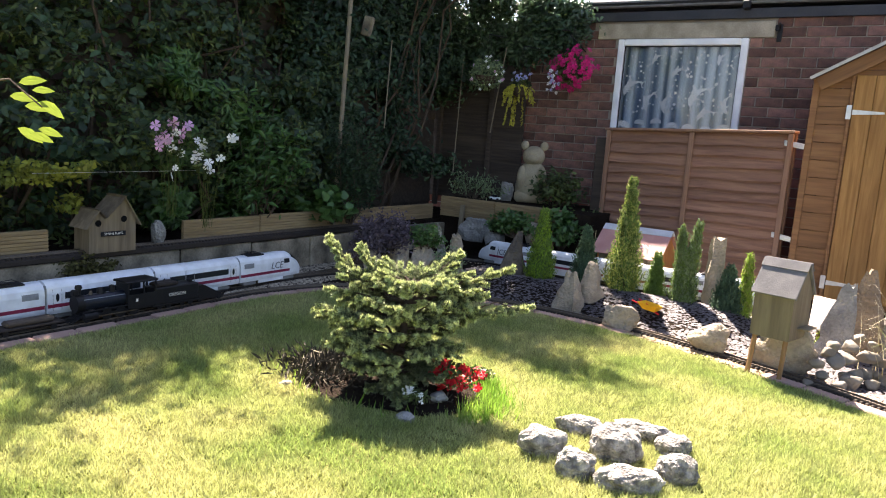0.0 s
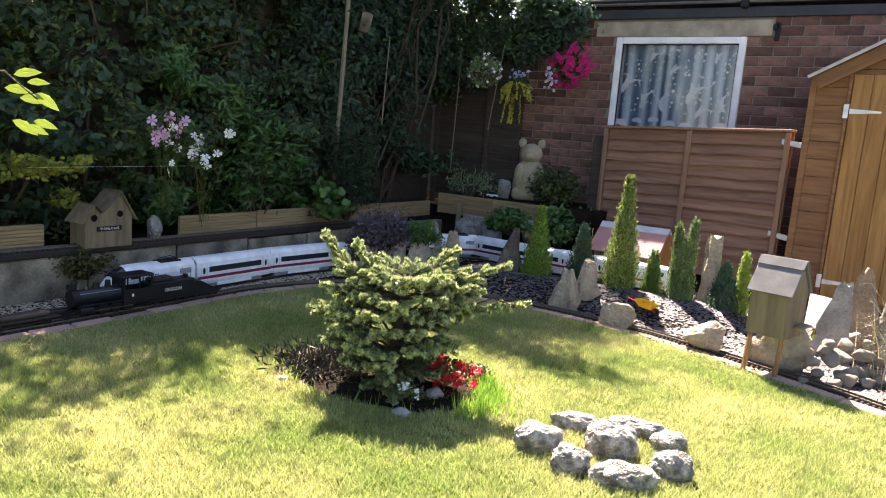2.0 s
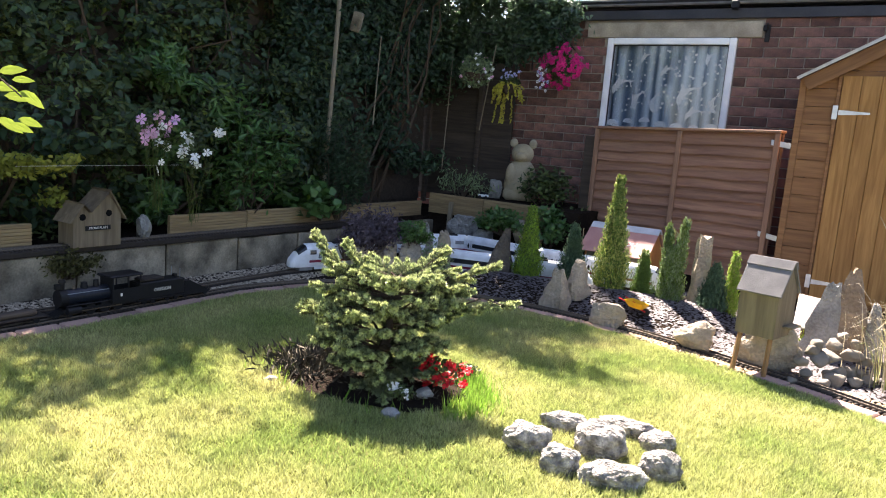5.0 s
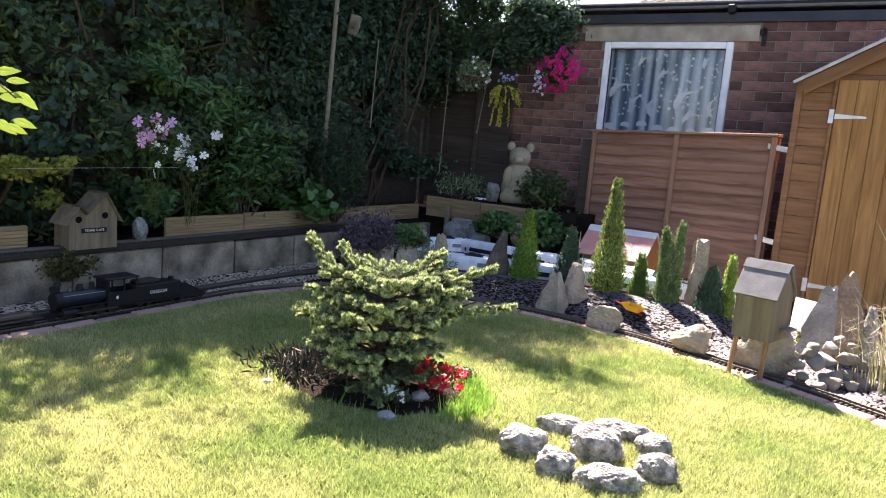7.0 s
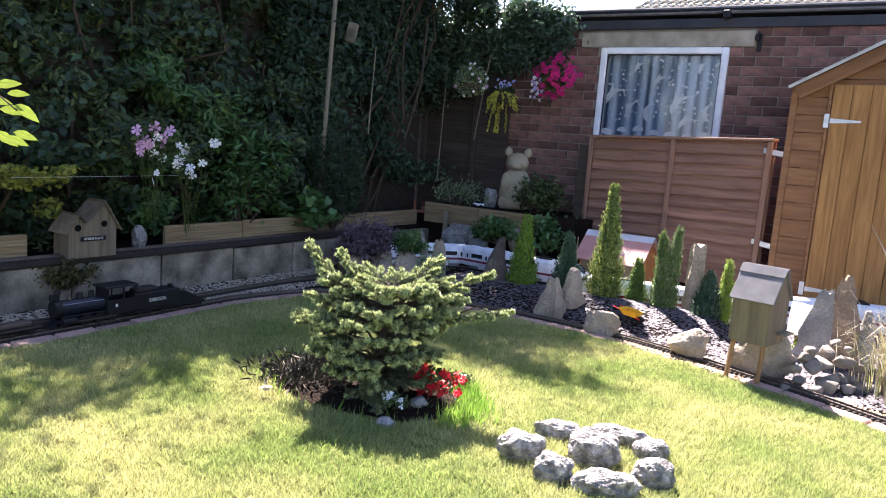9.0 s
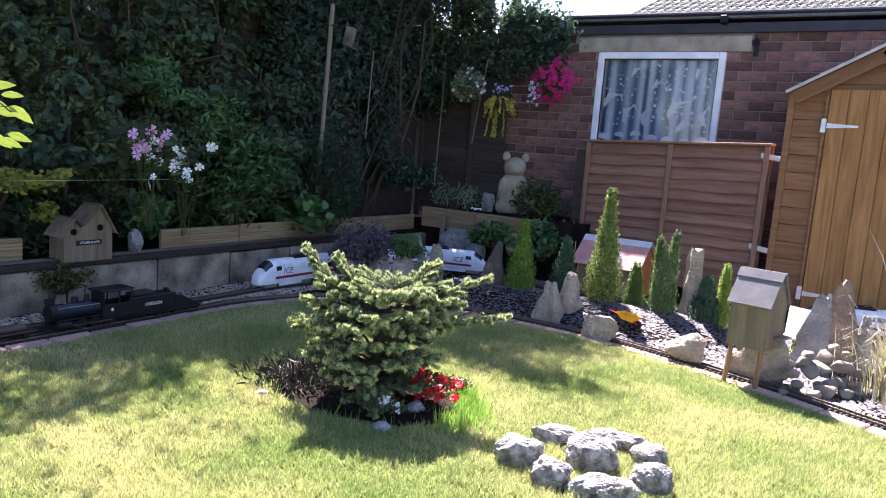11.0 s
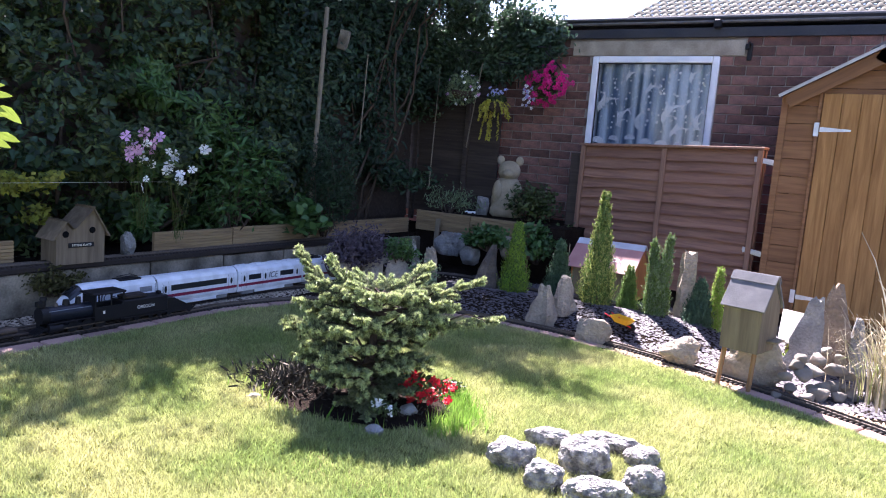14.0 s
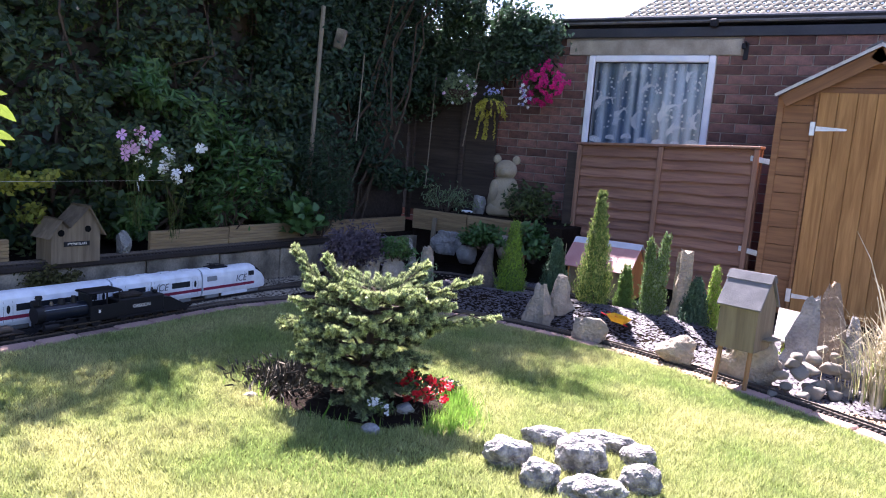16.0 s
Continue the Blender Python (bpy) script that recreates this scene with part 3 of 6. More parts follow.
for y0, y1, top in ((-6.6, -4.88, 0.135), (-4.0, -3.35, 0.135), (-3.34, -2.35, 0.14), (-2.34, -1.1, 0.14)):
    b = part("deck_board", deck_board(y0, y1, WALL_TOP + 0.03, WALL_TOP + 0.03 + top, WALL_X - 0.12), M["deck"])
    tagged(b, "grooved weathered decking board edging the raised bed", "decking board", "decking boards of the raised bed")
for i, (x0, x1) in enumerate(((-3.9, -3.3), (-3.29, -2.6))):
    b = part("deck_board", deck_board(0, x1 - x0, 0, 0.19, 0), M["deck"])
    b.matrix_basis = pose(x0, -1.03, 0.30, 0, 0, -90)
    tagged(b, "grooved weathered decking board edging the corner bed", "decking board", "decking boards of the raised bed")
post = part("bed_post", boxm((-0.02, -0.02, -0.02), (0.02, 0.02, 0.43), 0.004), M["grey_wood"], at=pose(-3.62, -1.12, 0, 0, 2, 10))
tagged(post, "short weathered timber post of the raised bed", "post")

# ---- garage ----
COURSE, BL = 0.086, 0.225
LINTEL_Z = 2.122
WIN = (-2.645, -1.445, 1.20, 2.118)
gw = thing("wall_garage", Matrix(), "red brick garage wall with pale mortar joints", "brick wall", kind="structure")
bm = bmesh.new()
for lo, hi in (((-5.2, 0.012, -0.1), (WIN[0], 0.2, 2.30)), ((WIN[1], 0.012, -0.1), (3.5, 0.2, 2.30)), ((WIN[0], 0.012, -0.1), (WIN[1], 0.2, WIN[2])), ((WIN[0], 0.012, LINTEL_Z), (WIN[1], 0.2, 2.30))):
    box(bm, lo, hi)
part("mortar", bm, M["mortar"], gw)
lt = part("lintel", boxm((-2.86, -0.012, LINTEL_Z), (-1.24, 0.011, 2.262), 0.004), M["lintel"])
tagged(lt, "pale concrete lintel over the window", "lintel", kind="structure")

# gutter and fascia
fa = part("fascia", boxm((-3.6, -0.03, 2.285), (3.5, 0.011, 2.37), 0.004), M["fascia"])
tagged(fa, "dark painted fascia board of the garage", "fascia", kind="structure")
gt = bmesh.new()
out = [(0.0, 0.0)] + [(-0.055 + 0.055 * math.cos(radians(a)), -0.055 * math.sin(radians(a))) for a in range(20, 181, 20)] + [(-0.106, 0.0), (-0.055, -0.046), (-0.006, 0.0)]
extrude(gt, [(x, z) for x, z in out], 7.1, pose(-3.6, -0.035, 2.455, 0, 0, -90))
gutter = part("gutter", gt, M["black"])
tagged(gutter, "black plastic half-round gutter of the garage", "gutter")
part("joint_bracket", boxm((-1.52, -0.10, 2.355), (-1.46, -0.02, 2.43), 0.01), M["black"], gutter)
gr = part("garage_roof", boxm((-3.7, -0.14, 2.40), (3.6, 4.2, 2.47), 0.01), M["felt"])
gr.matrix_basis = pose(0, 0.11, 0.01)
tagged(gr, "flat dark felt roof of the garage", "flat roof", kind="structure")
for nm, lo, hi in (("wall_garage_end", (-5.2, 0.21, -0.1), (-5.0, 4.2, 2.39)), ("wall_garage_rear", (-5.2, 4.21, -0.1), (3.5, 4.4, 2.39)), ("wall_garage_side", (3.3, 0.21, -0.1), (3.5, 4.2, 2.39))):
    tagged(part(nm, boxm(lo, hi), M["brick_far"]), "brick wall closing the garage", "brick wall", kind="structure")
hb = bmesh.new()
box(hb, (-0.02, -0.012, -0.09), (0.02, 0.0, 0.06), 0.004)
rod(hb, (0, -0.01, 0.03), (0.01, -0.12, 0.05), 0.008)
box(hb, (-0.035, -0.05, 0.0), (0.0, -0.01, 0.05), 0.006)
bk = part("wall_bracket", hb, M["black"], at=pose(-1.20, -0.001, 2.17))
tagged(bk, "black iron wall bracket on the brick", "bracket")

# window
win = thing("window_1", Matrix(), "white plastic window with patterned net curtain behind", "window", kind="structure")
fw = 0.062
x0, x1, z0, z1 = WIN
for nm, lo, hi in (("window_frame", (x0, -0.02, z0), (x0 + fw, 0.06, z1)), ("window_frame", (x1 - fw, -0.02, z0), (x1, 0.06, z1)),
                   ("window_frame", (x0 + fw, -0.02, z1 - fw), (x1 - fw, 0.06, z1)), ("window_frame", (x0 + fw, -0.02, z0), (x1 - fw, 0.06, z0 + fw))):
    part(nm, boxm(lo, hi, 0.008), M["upvc"], win)
gasket = bmesh.new()
for lo, hi in (((x0 + fw, 0.006, z0 + fw), (x0 + fw + 0.008, 0.02, z1 - fw)), ((x1 - fw - 0.008, 0.006, z0 + fw), (x1 - fw, 0.02, z1 - fw)), ((x0 + fw + 0.008, 0.006, z1 - fw - 0.008), (x1 - fw - 0.008, 0.02, z1 - fw))):
    box(gasket, lo, hi)
part("gasket", gasket, M["black"], win)
glass = bpy.data.materials.new("glass")
glass.use_nodes = True
gp = glass.node_tree.nodes["Principled BSDF"]
gp.inputs["Transmission Weight"].default_value, gp.inputs["Roughness"].default_value, gp.inputs["IOR"].default_value = 1.0, 0.01, 1.45
pane = part("pane", boxm((x0 + fw, 0.021, z0 + fw), (x1 - fw, 0.025, z1 - fw)), glass, win)
pane.visible_shadow = False
cur = bmesh.new()
cols = 96
prev = None
for i in range(cols + 1):
    u = i / cols
    xx = x0 + 0.03 + u * (x1 - x0 - 0.06)
    yy = 0.095 + 0.026 * math.sin(u * 58 + 2 * math.sin(u * 9)) + 0.005 * math.sin(u * 131)
    pr = [cur.verts.new((xx, yy, z0 + 0.01)), cur.verts.new((xx, yy, z1 - 0.03))]
    if prev:
        cur.faces.new((prev[0], pr[0], pr[1], prev[1]))
    prev = pr
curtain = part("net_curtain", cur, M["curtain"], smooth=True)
tagged(curtain, "net curtain with folds and dim glass painted as bands, white leaping fish motifs", "curtain")
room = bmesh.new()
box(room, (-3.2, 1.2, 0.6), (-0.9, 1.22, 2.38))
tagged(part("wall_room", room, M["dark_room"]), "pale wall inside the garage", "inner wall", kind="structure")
# fish and spot motifs woven into the curtain
motif = bmesh.new()
rr = random.Random(8)


def flat(bm, pts, x, z, s, rot, y=0.052):
    c, si = math.cos(rot), math.sin(rot)
    bm.faces.new([bm.verts.new((x + s * (px * c - pz * si), y, z + s * (px * si + pz * c))) for px, pz in pts])




def dolphin(bm, x, z, s, rot, y):
    """A leaping dolphin: bent body, beak, fins and tail."""
    c, si = math.cos(rot), math.sin(rot)

    def at_(u, w):
        a = radians(150 - 120 * u)
        px, pz = (1 + w) * math.cos(a), (1 + w) * math.sin(a) - 0.6
        return bm.verts.new((x + s * (px * c - pz * si), y, z + s * (px * si + pz * c)))
    prof = ((0.0, 0.02), (0.08, 0.05), (0.14, 0.15), (0.3, 0.23), (0.5, 0.22), (0.7, 0.14), (0.88, 0.06), (0.95, 0.05))
    up, dn = [at_(u, w) for u, w in prof], [at_(u, -w) for u, w in prof]
    for i in range(len(prof) - 1):
        bm.faces.new((up[i], up[i + 1], dn[i + 1], dn[i]))
    bm.faces.new((at_(0.42, 0.225), at_(0.62, 0.5), at_(0.62, 0.185)))
    bm.faces.new((at_(0.3, -0.235), at_(0.42, -0.235), at_(0.5, -0.55)))
    bm.faces.new((at_(0.95, 0.05), at_(1.12, 0.32), at_(1.03, 0.0), at_(1.12, -0.32), at_(0.95, -0.05)))


wave = [(-1.0, -0.3), (-0.9, 0.2), (-0.5, 0.5), (0, 0.6), (0.5, 0.5), (0.9, 0.2), (1.0, -0.3)]
for i, (u, w, s_, r_) in enumerate(((0.14, 0.50, 0.10, 0.3), (0.30, 0.36, 0.09, 0.9), (0.44, 0.34, 0.085, 1.2), (0.50, 0.66, 0.07, 0.2), (0.68, 0.42, 0.115, 0.5), (0.74, 0.24, 0.08, 0.2), (0.90, 0.36, 0.08, 1.2), (0.32, 0.8, 0.06, 0.4), (0.82, 0.8, 0.06, 0.7))):
    dolphin(motif, x0 + u * (x1 - x0), z0 + w * (z1 - z0), s_ * 1.2, r_ + 0.35, 0.044 + 0.0008 * i)
for i in range(7):
    flat(motif, wave, x0 + 0.12 + i * 0.158, z0 + 0.11 + rr.uniform(-.02, .04), rr.uniform(0.05, 0.07), rr.uniform(-.3, .3), 0.038 + 0.0006 * i)
for i in range(150):
    r_ = rr.uniform(0.006, 0.015)
    flat(motif, [(math.cos(a), math.sin(a)) for a in np.linspace(0, 2 * np.pi, 7)[:-1]], rr.uniform(x0 + .09, x1 - .09), rr.uniform(z0 + .2, z1 - .1), r_, 0, 0.0535 - 0.00003 * i)
part("motif", motif, M["curtain_white"], curtain)

# ---- fence panel before the garage ----
FX0, FX1, FY0, FY1 = -2.45, -0.835, -0.50, -0.85
FL = math.hypot(FX1 - FX0, FY1 - FY0)
fp = thing("timber_fence", pose(FX0, FY0, 0, 0, 0, math.degrees(math.atan2(FY1 - FY0, FX1 - FX0))), "red-brown overlap timber fence panel standing before the garage", "fence panel")
ZT0, ZT1 = 1.235, 1.28


def sheared(lo, hi, bevel=0.0, k=(ZT1 - ZT0) / FL):
    b = boxm(lo, hi, bevel)
    for v in b.verts:
        v.co.z += v.co.x * k
    return b


nb = 13
bh = (ZT0 - 0.05) / nb
rr = random.Random(6)
for i in range(nb):
    b = bmesh.new()
    z = 0.05 + i * bh
    segs = 14
    prev = None
    for j in range(segs + 1):
        u = j / segs
        x = 0.035 + u * (FL - 0.07)
        w = 0.005 * math.sin(u * 6 + i * 2.1) + 0.004 * math.sin(u * 17 + i * 5.3) + rr.uniform(-.003, .003)
        sh = x * (ZT1 - ZT0) / FL
        q = [b.verts.new(c) for c in ((x, -0.040, z - 0.016 + w + sh), (x, -0.006, z + bh + 0.006 + sh), (x, 0.004, z + bh + 0.006 + sh), (x, -0.026, z - 0.016 + w + sh))]
        if prev:
            for a in range(4):
                b.faces.new((prev[a], q[a], q[(a + 1) % 4], prev[(a + 1) % 4]))
        prev = q
    bmesh.ops.recalc_face_normals(b, faces=b.faces)
    part("board", b, M["fence"], fp)
for x in (0.0, FL / 2 - 0.02, FL - 0.045):
    part("batten", sheared((x, -0.062, 0.03), (x + 0.042, -0.0405, ZT0 - 0.008), 0.004), M["fence_post"], fp)
    part("batten", sheared((x, 0.006, 0.03), (x + 0.042, 0.03, ZT0 - 0.008), 0.004), M["fence_post"], fp)
part("capping", sheared((-0.02, -0.068, ZT0 - 0.006), (FL + 0.005, 0.035, ZT0 + 0.016), 0.004), M["fence_post"], fp)
fpost = part("fence_post", boxm((-0.05, -0.04, 0), (0.05, 0.05, 1.16), 0.006), M["fence_dark"], at=pose(FX0 - 0.10, FY0 + 0.10, 0))
tagged(fpost, "dark timber post beside the fence panel", "post")
for z in (1.19, 0.48):
    bb = boxm((-0.07, -0.006, -0.02), (0.12, 0.0, 0.022), 0.003)
    for v in bb.verts:
        v.co.z -= v.co.x * 0.15
    t_ = part("fixing_bracket", bb, M["steel"], at=pose(-0.845, -0.895, z, 0, 0, -10))
    tagged(t_, "galvanised strap bracket joining fence and shed", "bracket", "fence brackets")

# ---- shed ----
sh = thing("shed", pose(0, 0, 0), "honey-brown timber garden shed with a ledged plank door", "shed")
SX0, SX1, SY, EAVE, APEX = -0.745, 0.45, -1.0, 1.66, 2.0
AX = (SX0 + SX1) / 2
n = 15
for i in range(n):
    z0_, z1_ = 0.05 + i * 0.13, 0.05 + (i + 1) * 0.13 - 0.004
    if z0_ > APEX - 0.06:
        break
    half = (SX1 - SX0) / 2

    def reach(z):
        return half if z < EAVE else half * max(0.02, 1 - (z - EAVE) / (APEX - EAVE))
    b = bmesh.new()
    a0, a1 = reach(z0_), reach(z1_)
    vs = [(-a0, 0, z0_), (a0, 0, z0_), (a1, 0.004, z1_), (-a1, 0.004, z1_)]
    f1 = [b.verts.new((AX + x, SY + y, z)) for x, y, z in vs]
    f2 = [b.verts.new((AX + x, SY + 0.016, z)) for x, y, z in vs]
    b.faces.new(f1)
    b.faces.new(list(reversed(f2)))
    for k in range(4):
        b.faces.new((f1[k], f2[k], f2[(k + 1) % 4], f1[(k + 1) % 4]))
    bmesh.ops.recalc_face_normals(b, faces=b.faces)
    part("board", b, M["shed"], sh)
part("corner_post", boxm((SX0 - 0.012, SY - 0.014, 0.03), (SX0 + 0.035, SY + 0.03, EAVE + 0.02), 0.004), M["shed"], sh)
side = bmesh.new()
box(side, (SX0 + 0.001, SY + 0.032, 0.03), (SX0 + 0.02, -0.06, EAVE - 0.005))
box(side, (SX1 - 0.02, SY + 0.032, 0.03), (SX1, -0.06, EAVE - 0.005))
box(side, (SX0 + 0.021, -0.08, 0.03), (SX1 - 0.021, -0.06, EAVE))
part("side_wall", side, M["shed"], sh)
ang = math.atan2(APEX - EAVE, (SX1 - SX0) / 2)
for sgn in (-1, 1):
    L = (SX1 - SX0) / 2 / math.cos(ang) + 0.025
    r_ = boxm((0, -0.09, 0), (L, 0.92, 0.014))
    ro = part("roof", r_, M["felt"], sh, at=Matrix.Translation((AX, SY, APEX + 0.028)) @ (pose(0, 0, 0, 0, math.degrees(ang), 0) if sgn > 0 else pose(0, 0, 0, 0, 180 - math.degrees(ang), 0)))
    eg = boxm((0, -0.098, -0.006), (L + 0.01, -0.091, 0.016))
    part("roof_edge", eg, M["felt_edge"], sh, at=ro.matrix_basis.copy())
    bg = boxm((0.0, -0.066, -0.10), (L - 0.02, -0.046, -0.004)) if sgn > 0 else boxm((0.0, -0.066, 0.018), (L - 0.02, -0.046, 0.114))
    part("bargeboard", bg, M["shed"], sh, at=ro.matrix_basis.copy())
part("ridge_cap", extrude(bmesh.new(), [(-0.09, -0.045), (0, 0.012), (0.09, -0.045), (0, -0.012)], 1.0, pose(AX, SY - 0.095, APEX + 0.045)), M["felt"], sh)
DX0 = -0.48
door = part("door", boxm((DX0 + 0.01, SY - 0.006, 0.10), (DX0 + 0.72, SY - 0.001, 1.69)), M["door"], sh)
for i in range(6):
    part("plank", boxm((DX0 + i * 0.122, SY - 0.026, 0.09), (DX0 + i * 0.122 + 0.119, SY - 0.007, 1.70), 0.003), M["door"], door)
part("door_trim", boxm((DX0 - 0.03, SY - 0.02, 0.05), (DX0 - 0.006, SY - 0.002, 1.72), 0.003), M["shed"], sh)
for z in (1.44, 0.20):
    h_ = extrude(bmesh.new(), [(0.0, -0.018), (0.2, -0.007), (0.2, 0.007), (0.0, 0.018)], 0.004, pose(DX0, SY - 0.031, z))
    part("hinge", h_, M["steel"], sh)
    part("hinge_plate", boxm((DX0 - 0.04, SY - 0.026, z - 0.05), (DX0 - 0.005, SY - 0.0205, z + 0.05), 0.002), M["steel"], sh)

# ---- house roof behind ----
hr = thing("house_roof", pose(0, 0, 0), "pale grey pantile roof of a house behind the garage", "tiled roof", kind="structure")
v, f = [], []
RX0, RY0, RZ0 = -6.55, 9.0, 3.72
for row in range(14):
    for col in range(44):
        k = len(v)
        x, y, z = RX0 + row * 0.12 + col * 0.20, RY0 + row * 0.20, RZ0 + row * 0.135
        prof = ((0, 0.0), (0.033, 0.035), (0.08, 0.042), (0.127, 0.014), (0.167, 0.0), (0.202, 0.003))
        for dx, dz in prof:
            v.append((x + dx, y, z + dz))
            v.append((x + dx, y + 0.23, z + dz + 0.135))
            v.append((x + dx, y, z + dz - 0.03))
        for j in range(len(prof) - 1):
            b = k + j * 3
            f.append((b, b + 3, b + 4, b + 1))
            f.append((b + 2, b + 5, b + 3, b))
tagged(part("roof_tiles", raw("roof_tiles", v, f, M["tile"]), None, hr), kind="stuff")
part("roof_base", boxm((RX0 - 0.02, RY0 + 0.2, 0), (RX0 + 8, RY0 + 6, RZ0 - 0.1)), M["brick_far"], hr)


# ---- trains ----
def car_profile(w=0.064, h=0.165):
    """Cross-section of a smooth high-speed coach, right half to left half."""
    half = [(w * 0.86, 0.0), (w * 0.98, 0.022), (w, 0.06), (w * 0.985, 0.105), (w * 0.90, 0.132), (w * 0.70, 0.15), (w * 0.4, 0.161), (0.0, h)]
    return half + [(-x, z) for x, z in reversed(half[:-1])]


def loft(bm, stations):
    """Joins rings of equal count, given as lists of points."""
    rings = [[bm.verts.new(p) for p in s] for s in stations]
    k = len(rings[0])
    for a, b in zip(rings, rings[1:]):
        for i in range(k):
            bm.faces.new((a[i], a[(i + 1) % k], b[(i + 1) % k], b[i]))
    bm.faces.new(list(reversed(rings[0])))
    bm.faces.new(rings[-1])
    bmesh.ops.recalc_face_normals(bm, faces=bm.faces)
    return bm


def text_mesh(body, size, material, name="lettering", shear=0.0, depth=0.0006):
    cu = bpy.data.curves.new("lettering", "FONT")
    cu.body, cu.size, cu.shear, cu.extrude = body, size, shear, depth
    cu.align_x, cu.align_y = "CENTER", "CENTER"
    ob = bpy.data.objects.new("lettering", cu)
    me = bpy.data.meshes.new_from_object(ob)
    bpy.data.objects.remove(ob)
    me.name = name
    me.materials.clear()
    me.materials.append(material)
    return me


PWR, MID, SKIRT = 0.57, 0.61, 0.050


def bogies(e, L, xs):
    for x in xs:
        b = boxm((x - 0.055, -0.042, 0.022), (x + 0.055, 0.042, SKIRT + 0.004), 0.006)
        bo = part("bogie", b, M["train_grey"], e)
        for dx in (-0.032, 0.032):
            w = bmesh.new()
            for s in (-1, 1):
                rod(w, (x + dx, s * 0.0205, 0.0405), (x + dx, s * 0.027, 0.0405), 0.0135, sides=14)
            rod(w, (x + dx, -0.03, 0.0405), (x + dx, 0.03, 0.0405), 0.003)
            part("wheelset", w, M["train_grey"], bo)


def side_strip(bm, x0, x1, z0, z1, s, off=0.0012, w=0.064):
    """A thin strip that hugs a coach's side."""
    def wy(z):
        pr = [(0.0, 0.86), (0.022, 0.98), (0.06, 1.0), (0.105, 0.985), (0.132, 0.90)]
        for (a, p), (b, q) in zip(pr, pr[1:]):
            if z <= b:
                return w * (p + (q - p) * (z - a) / (b - a))
        return w * 0.9
    ys = [(z, s * (wy(z) + off)) for z in np.linspace(z0, z1, 4)]
    q = [[bm.verts.new((x, y, SKIRT + z)) for z, y in ys] for x in (x0, x1)]
    for i in range(3):
        bm.faces.new((q[0][i], q[1][i], q[1][i + 1], q[0][i + 1]))
    bmesh.ops.recalc_face_normals(bm, faces=bm.faces)
    return bm


def power_car(name, letters, group):
    """The nose points to +x; the car's middle is at the origin, the rail top at z 0.027."""
    e = thing(name, Matrix(), "white model high-speed power car with dark red stripe and sloping nose", "model train", group)
    L = PWR - 0.012
    pr = car_profile()
    st = []
    for x, hz, wz in ((-L / 2, 1, 1), (L / 2 - 0.17, 1, 1), (L / 2 - 0.13, 0.985, 0.985), (L / 2 - 0.10, 0.90, 0.96), (L / 2 - 0.07, 0.77, 0.92), (L / 2 - 0.04, 0.60, 0.84), (L / 2 - 0.015, 0.42, 0.70), (L / 2, 0.26, 0.46)):
        st.append([(x, y * wz, SKIRT + (z * hz if z > 0.04 else z * min(1, hz * 1.4))) for y, z in pr])
    b = loft(bmesh.new(), st)
    part("body", b, M["white"], e, smooth=False)
    for s in (-1, 1):
        part("stripe", side_strip(bmesh.new(), -L / 2 + 0.002, L / 2 - 0.13, 0.034, 0.052, s), M["stripe"], e)
        part("cab_window", side_strip(bmesh.new(), L / 2 - 0.185, L / 2 - 0.135, 0.092, 0.122, s), M["glassdark"], e)
        part("grille", side_strip(bmesh.new(), -L / 2 + 0.03, -L / 2 + 0.11, 0.088, 0.118, s), M["train_grey"], e)
        part("door_line", side_strip(bmesh.new(), L / 2 - 0.215, L / 2 - 0.212, 0.03, 0.125, s), M["train_grey"], e)
        t = part("lettering", text_mesh(letters, 0.062, M["train_ink"], shear=0.2), None, e)
        t.matrix_basis = Matrix.Translation((0.03, s * 0.0655, SKIRT + 0.083)) @ pose(0, 0, 0, 90, 0, 180 if s > 0 else 0)
        part("underframe", boxm((-0.12, s * 0.05 - 0.006, 0.03), (0.10, s * 0.05 + 0.006, SKIRT + 0.002), 0.003), M["white"], e)
    # windscreen lies on the slope of the nose
    ws = bmesh.new()
    pts = []
    for x, hz, wz in ((L / 2 - 0.115, 0.945, 0.972), (L / 2 - 0.10, 0.90, 0.96), (L / 2 - 0.07, 0.77, 0.92), (L / 2 - 0.05, 0.66, 0.87)):
        pts.append([(x + 0.002, y * wz, SKIRT + z * hz + 0.0022) for y, z in pr[4:11]])
    rings = [[ws.verts.new(p_) for p_ in s] for s in pts]
    for a, c in zip(rings, rings[1:]):
        for i in range(len(a) - 1):
            ws.faces.new((a[i], a[i + 1], c[i + 1], c[i]))
    bmesh.ops.recalc_face_normals(ws, faces=ws.faces)
    part("windscreen", ws, M["glassdark"], e)
    pan = bmesh.new()
    box(pan, (-0.20, -0.035, SKIRT + 0.158), (-0.06, 0.035, SKIRT + 0.167), 0.002)
    for s in (-1, 1):
        rod(pan, (-0.19, s * 0.025, SKIRT + 0.168), (-0.08, s * 0.02, SKIRT + 0.176), 0.002)
        rod(pan, (-0.08, s * 0.02, SKIRT + 0.176), (-0.17, s * 0.03, SKIRT + 0.18), 0.002)
    rod(pan, (-0.17, -0.035, SKIRT + 0.18), (-0.17, 0.035, SKIRT + 0.18), 0.002)
    part("pantograph", pan, M["black"], e)
    bogies(e, L, (-0.18, 0.16))
    return e


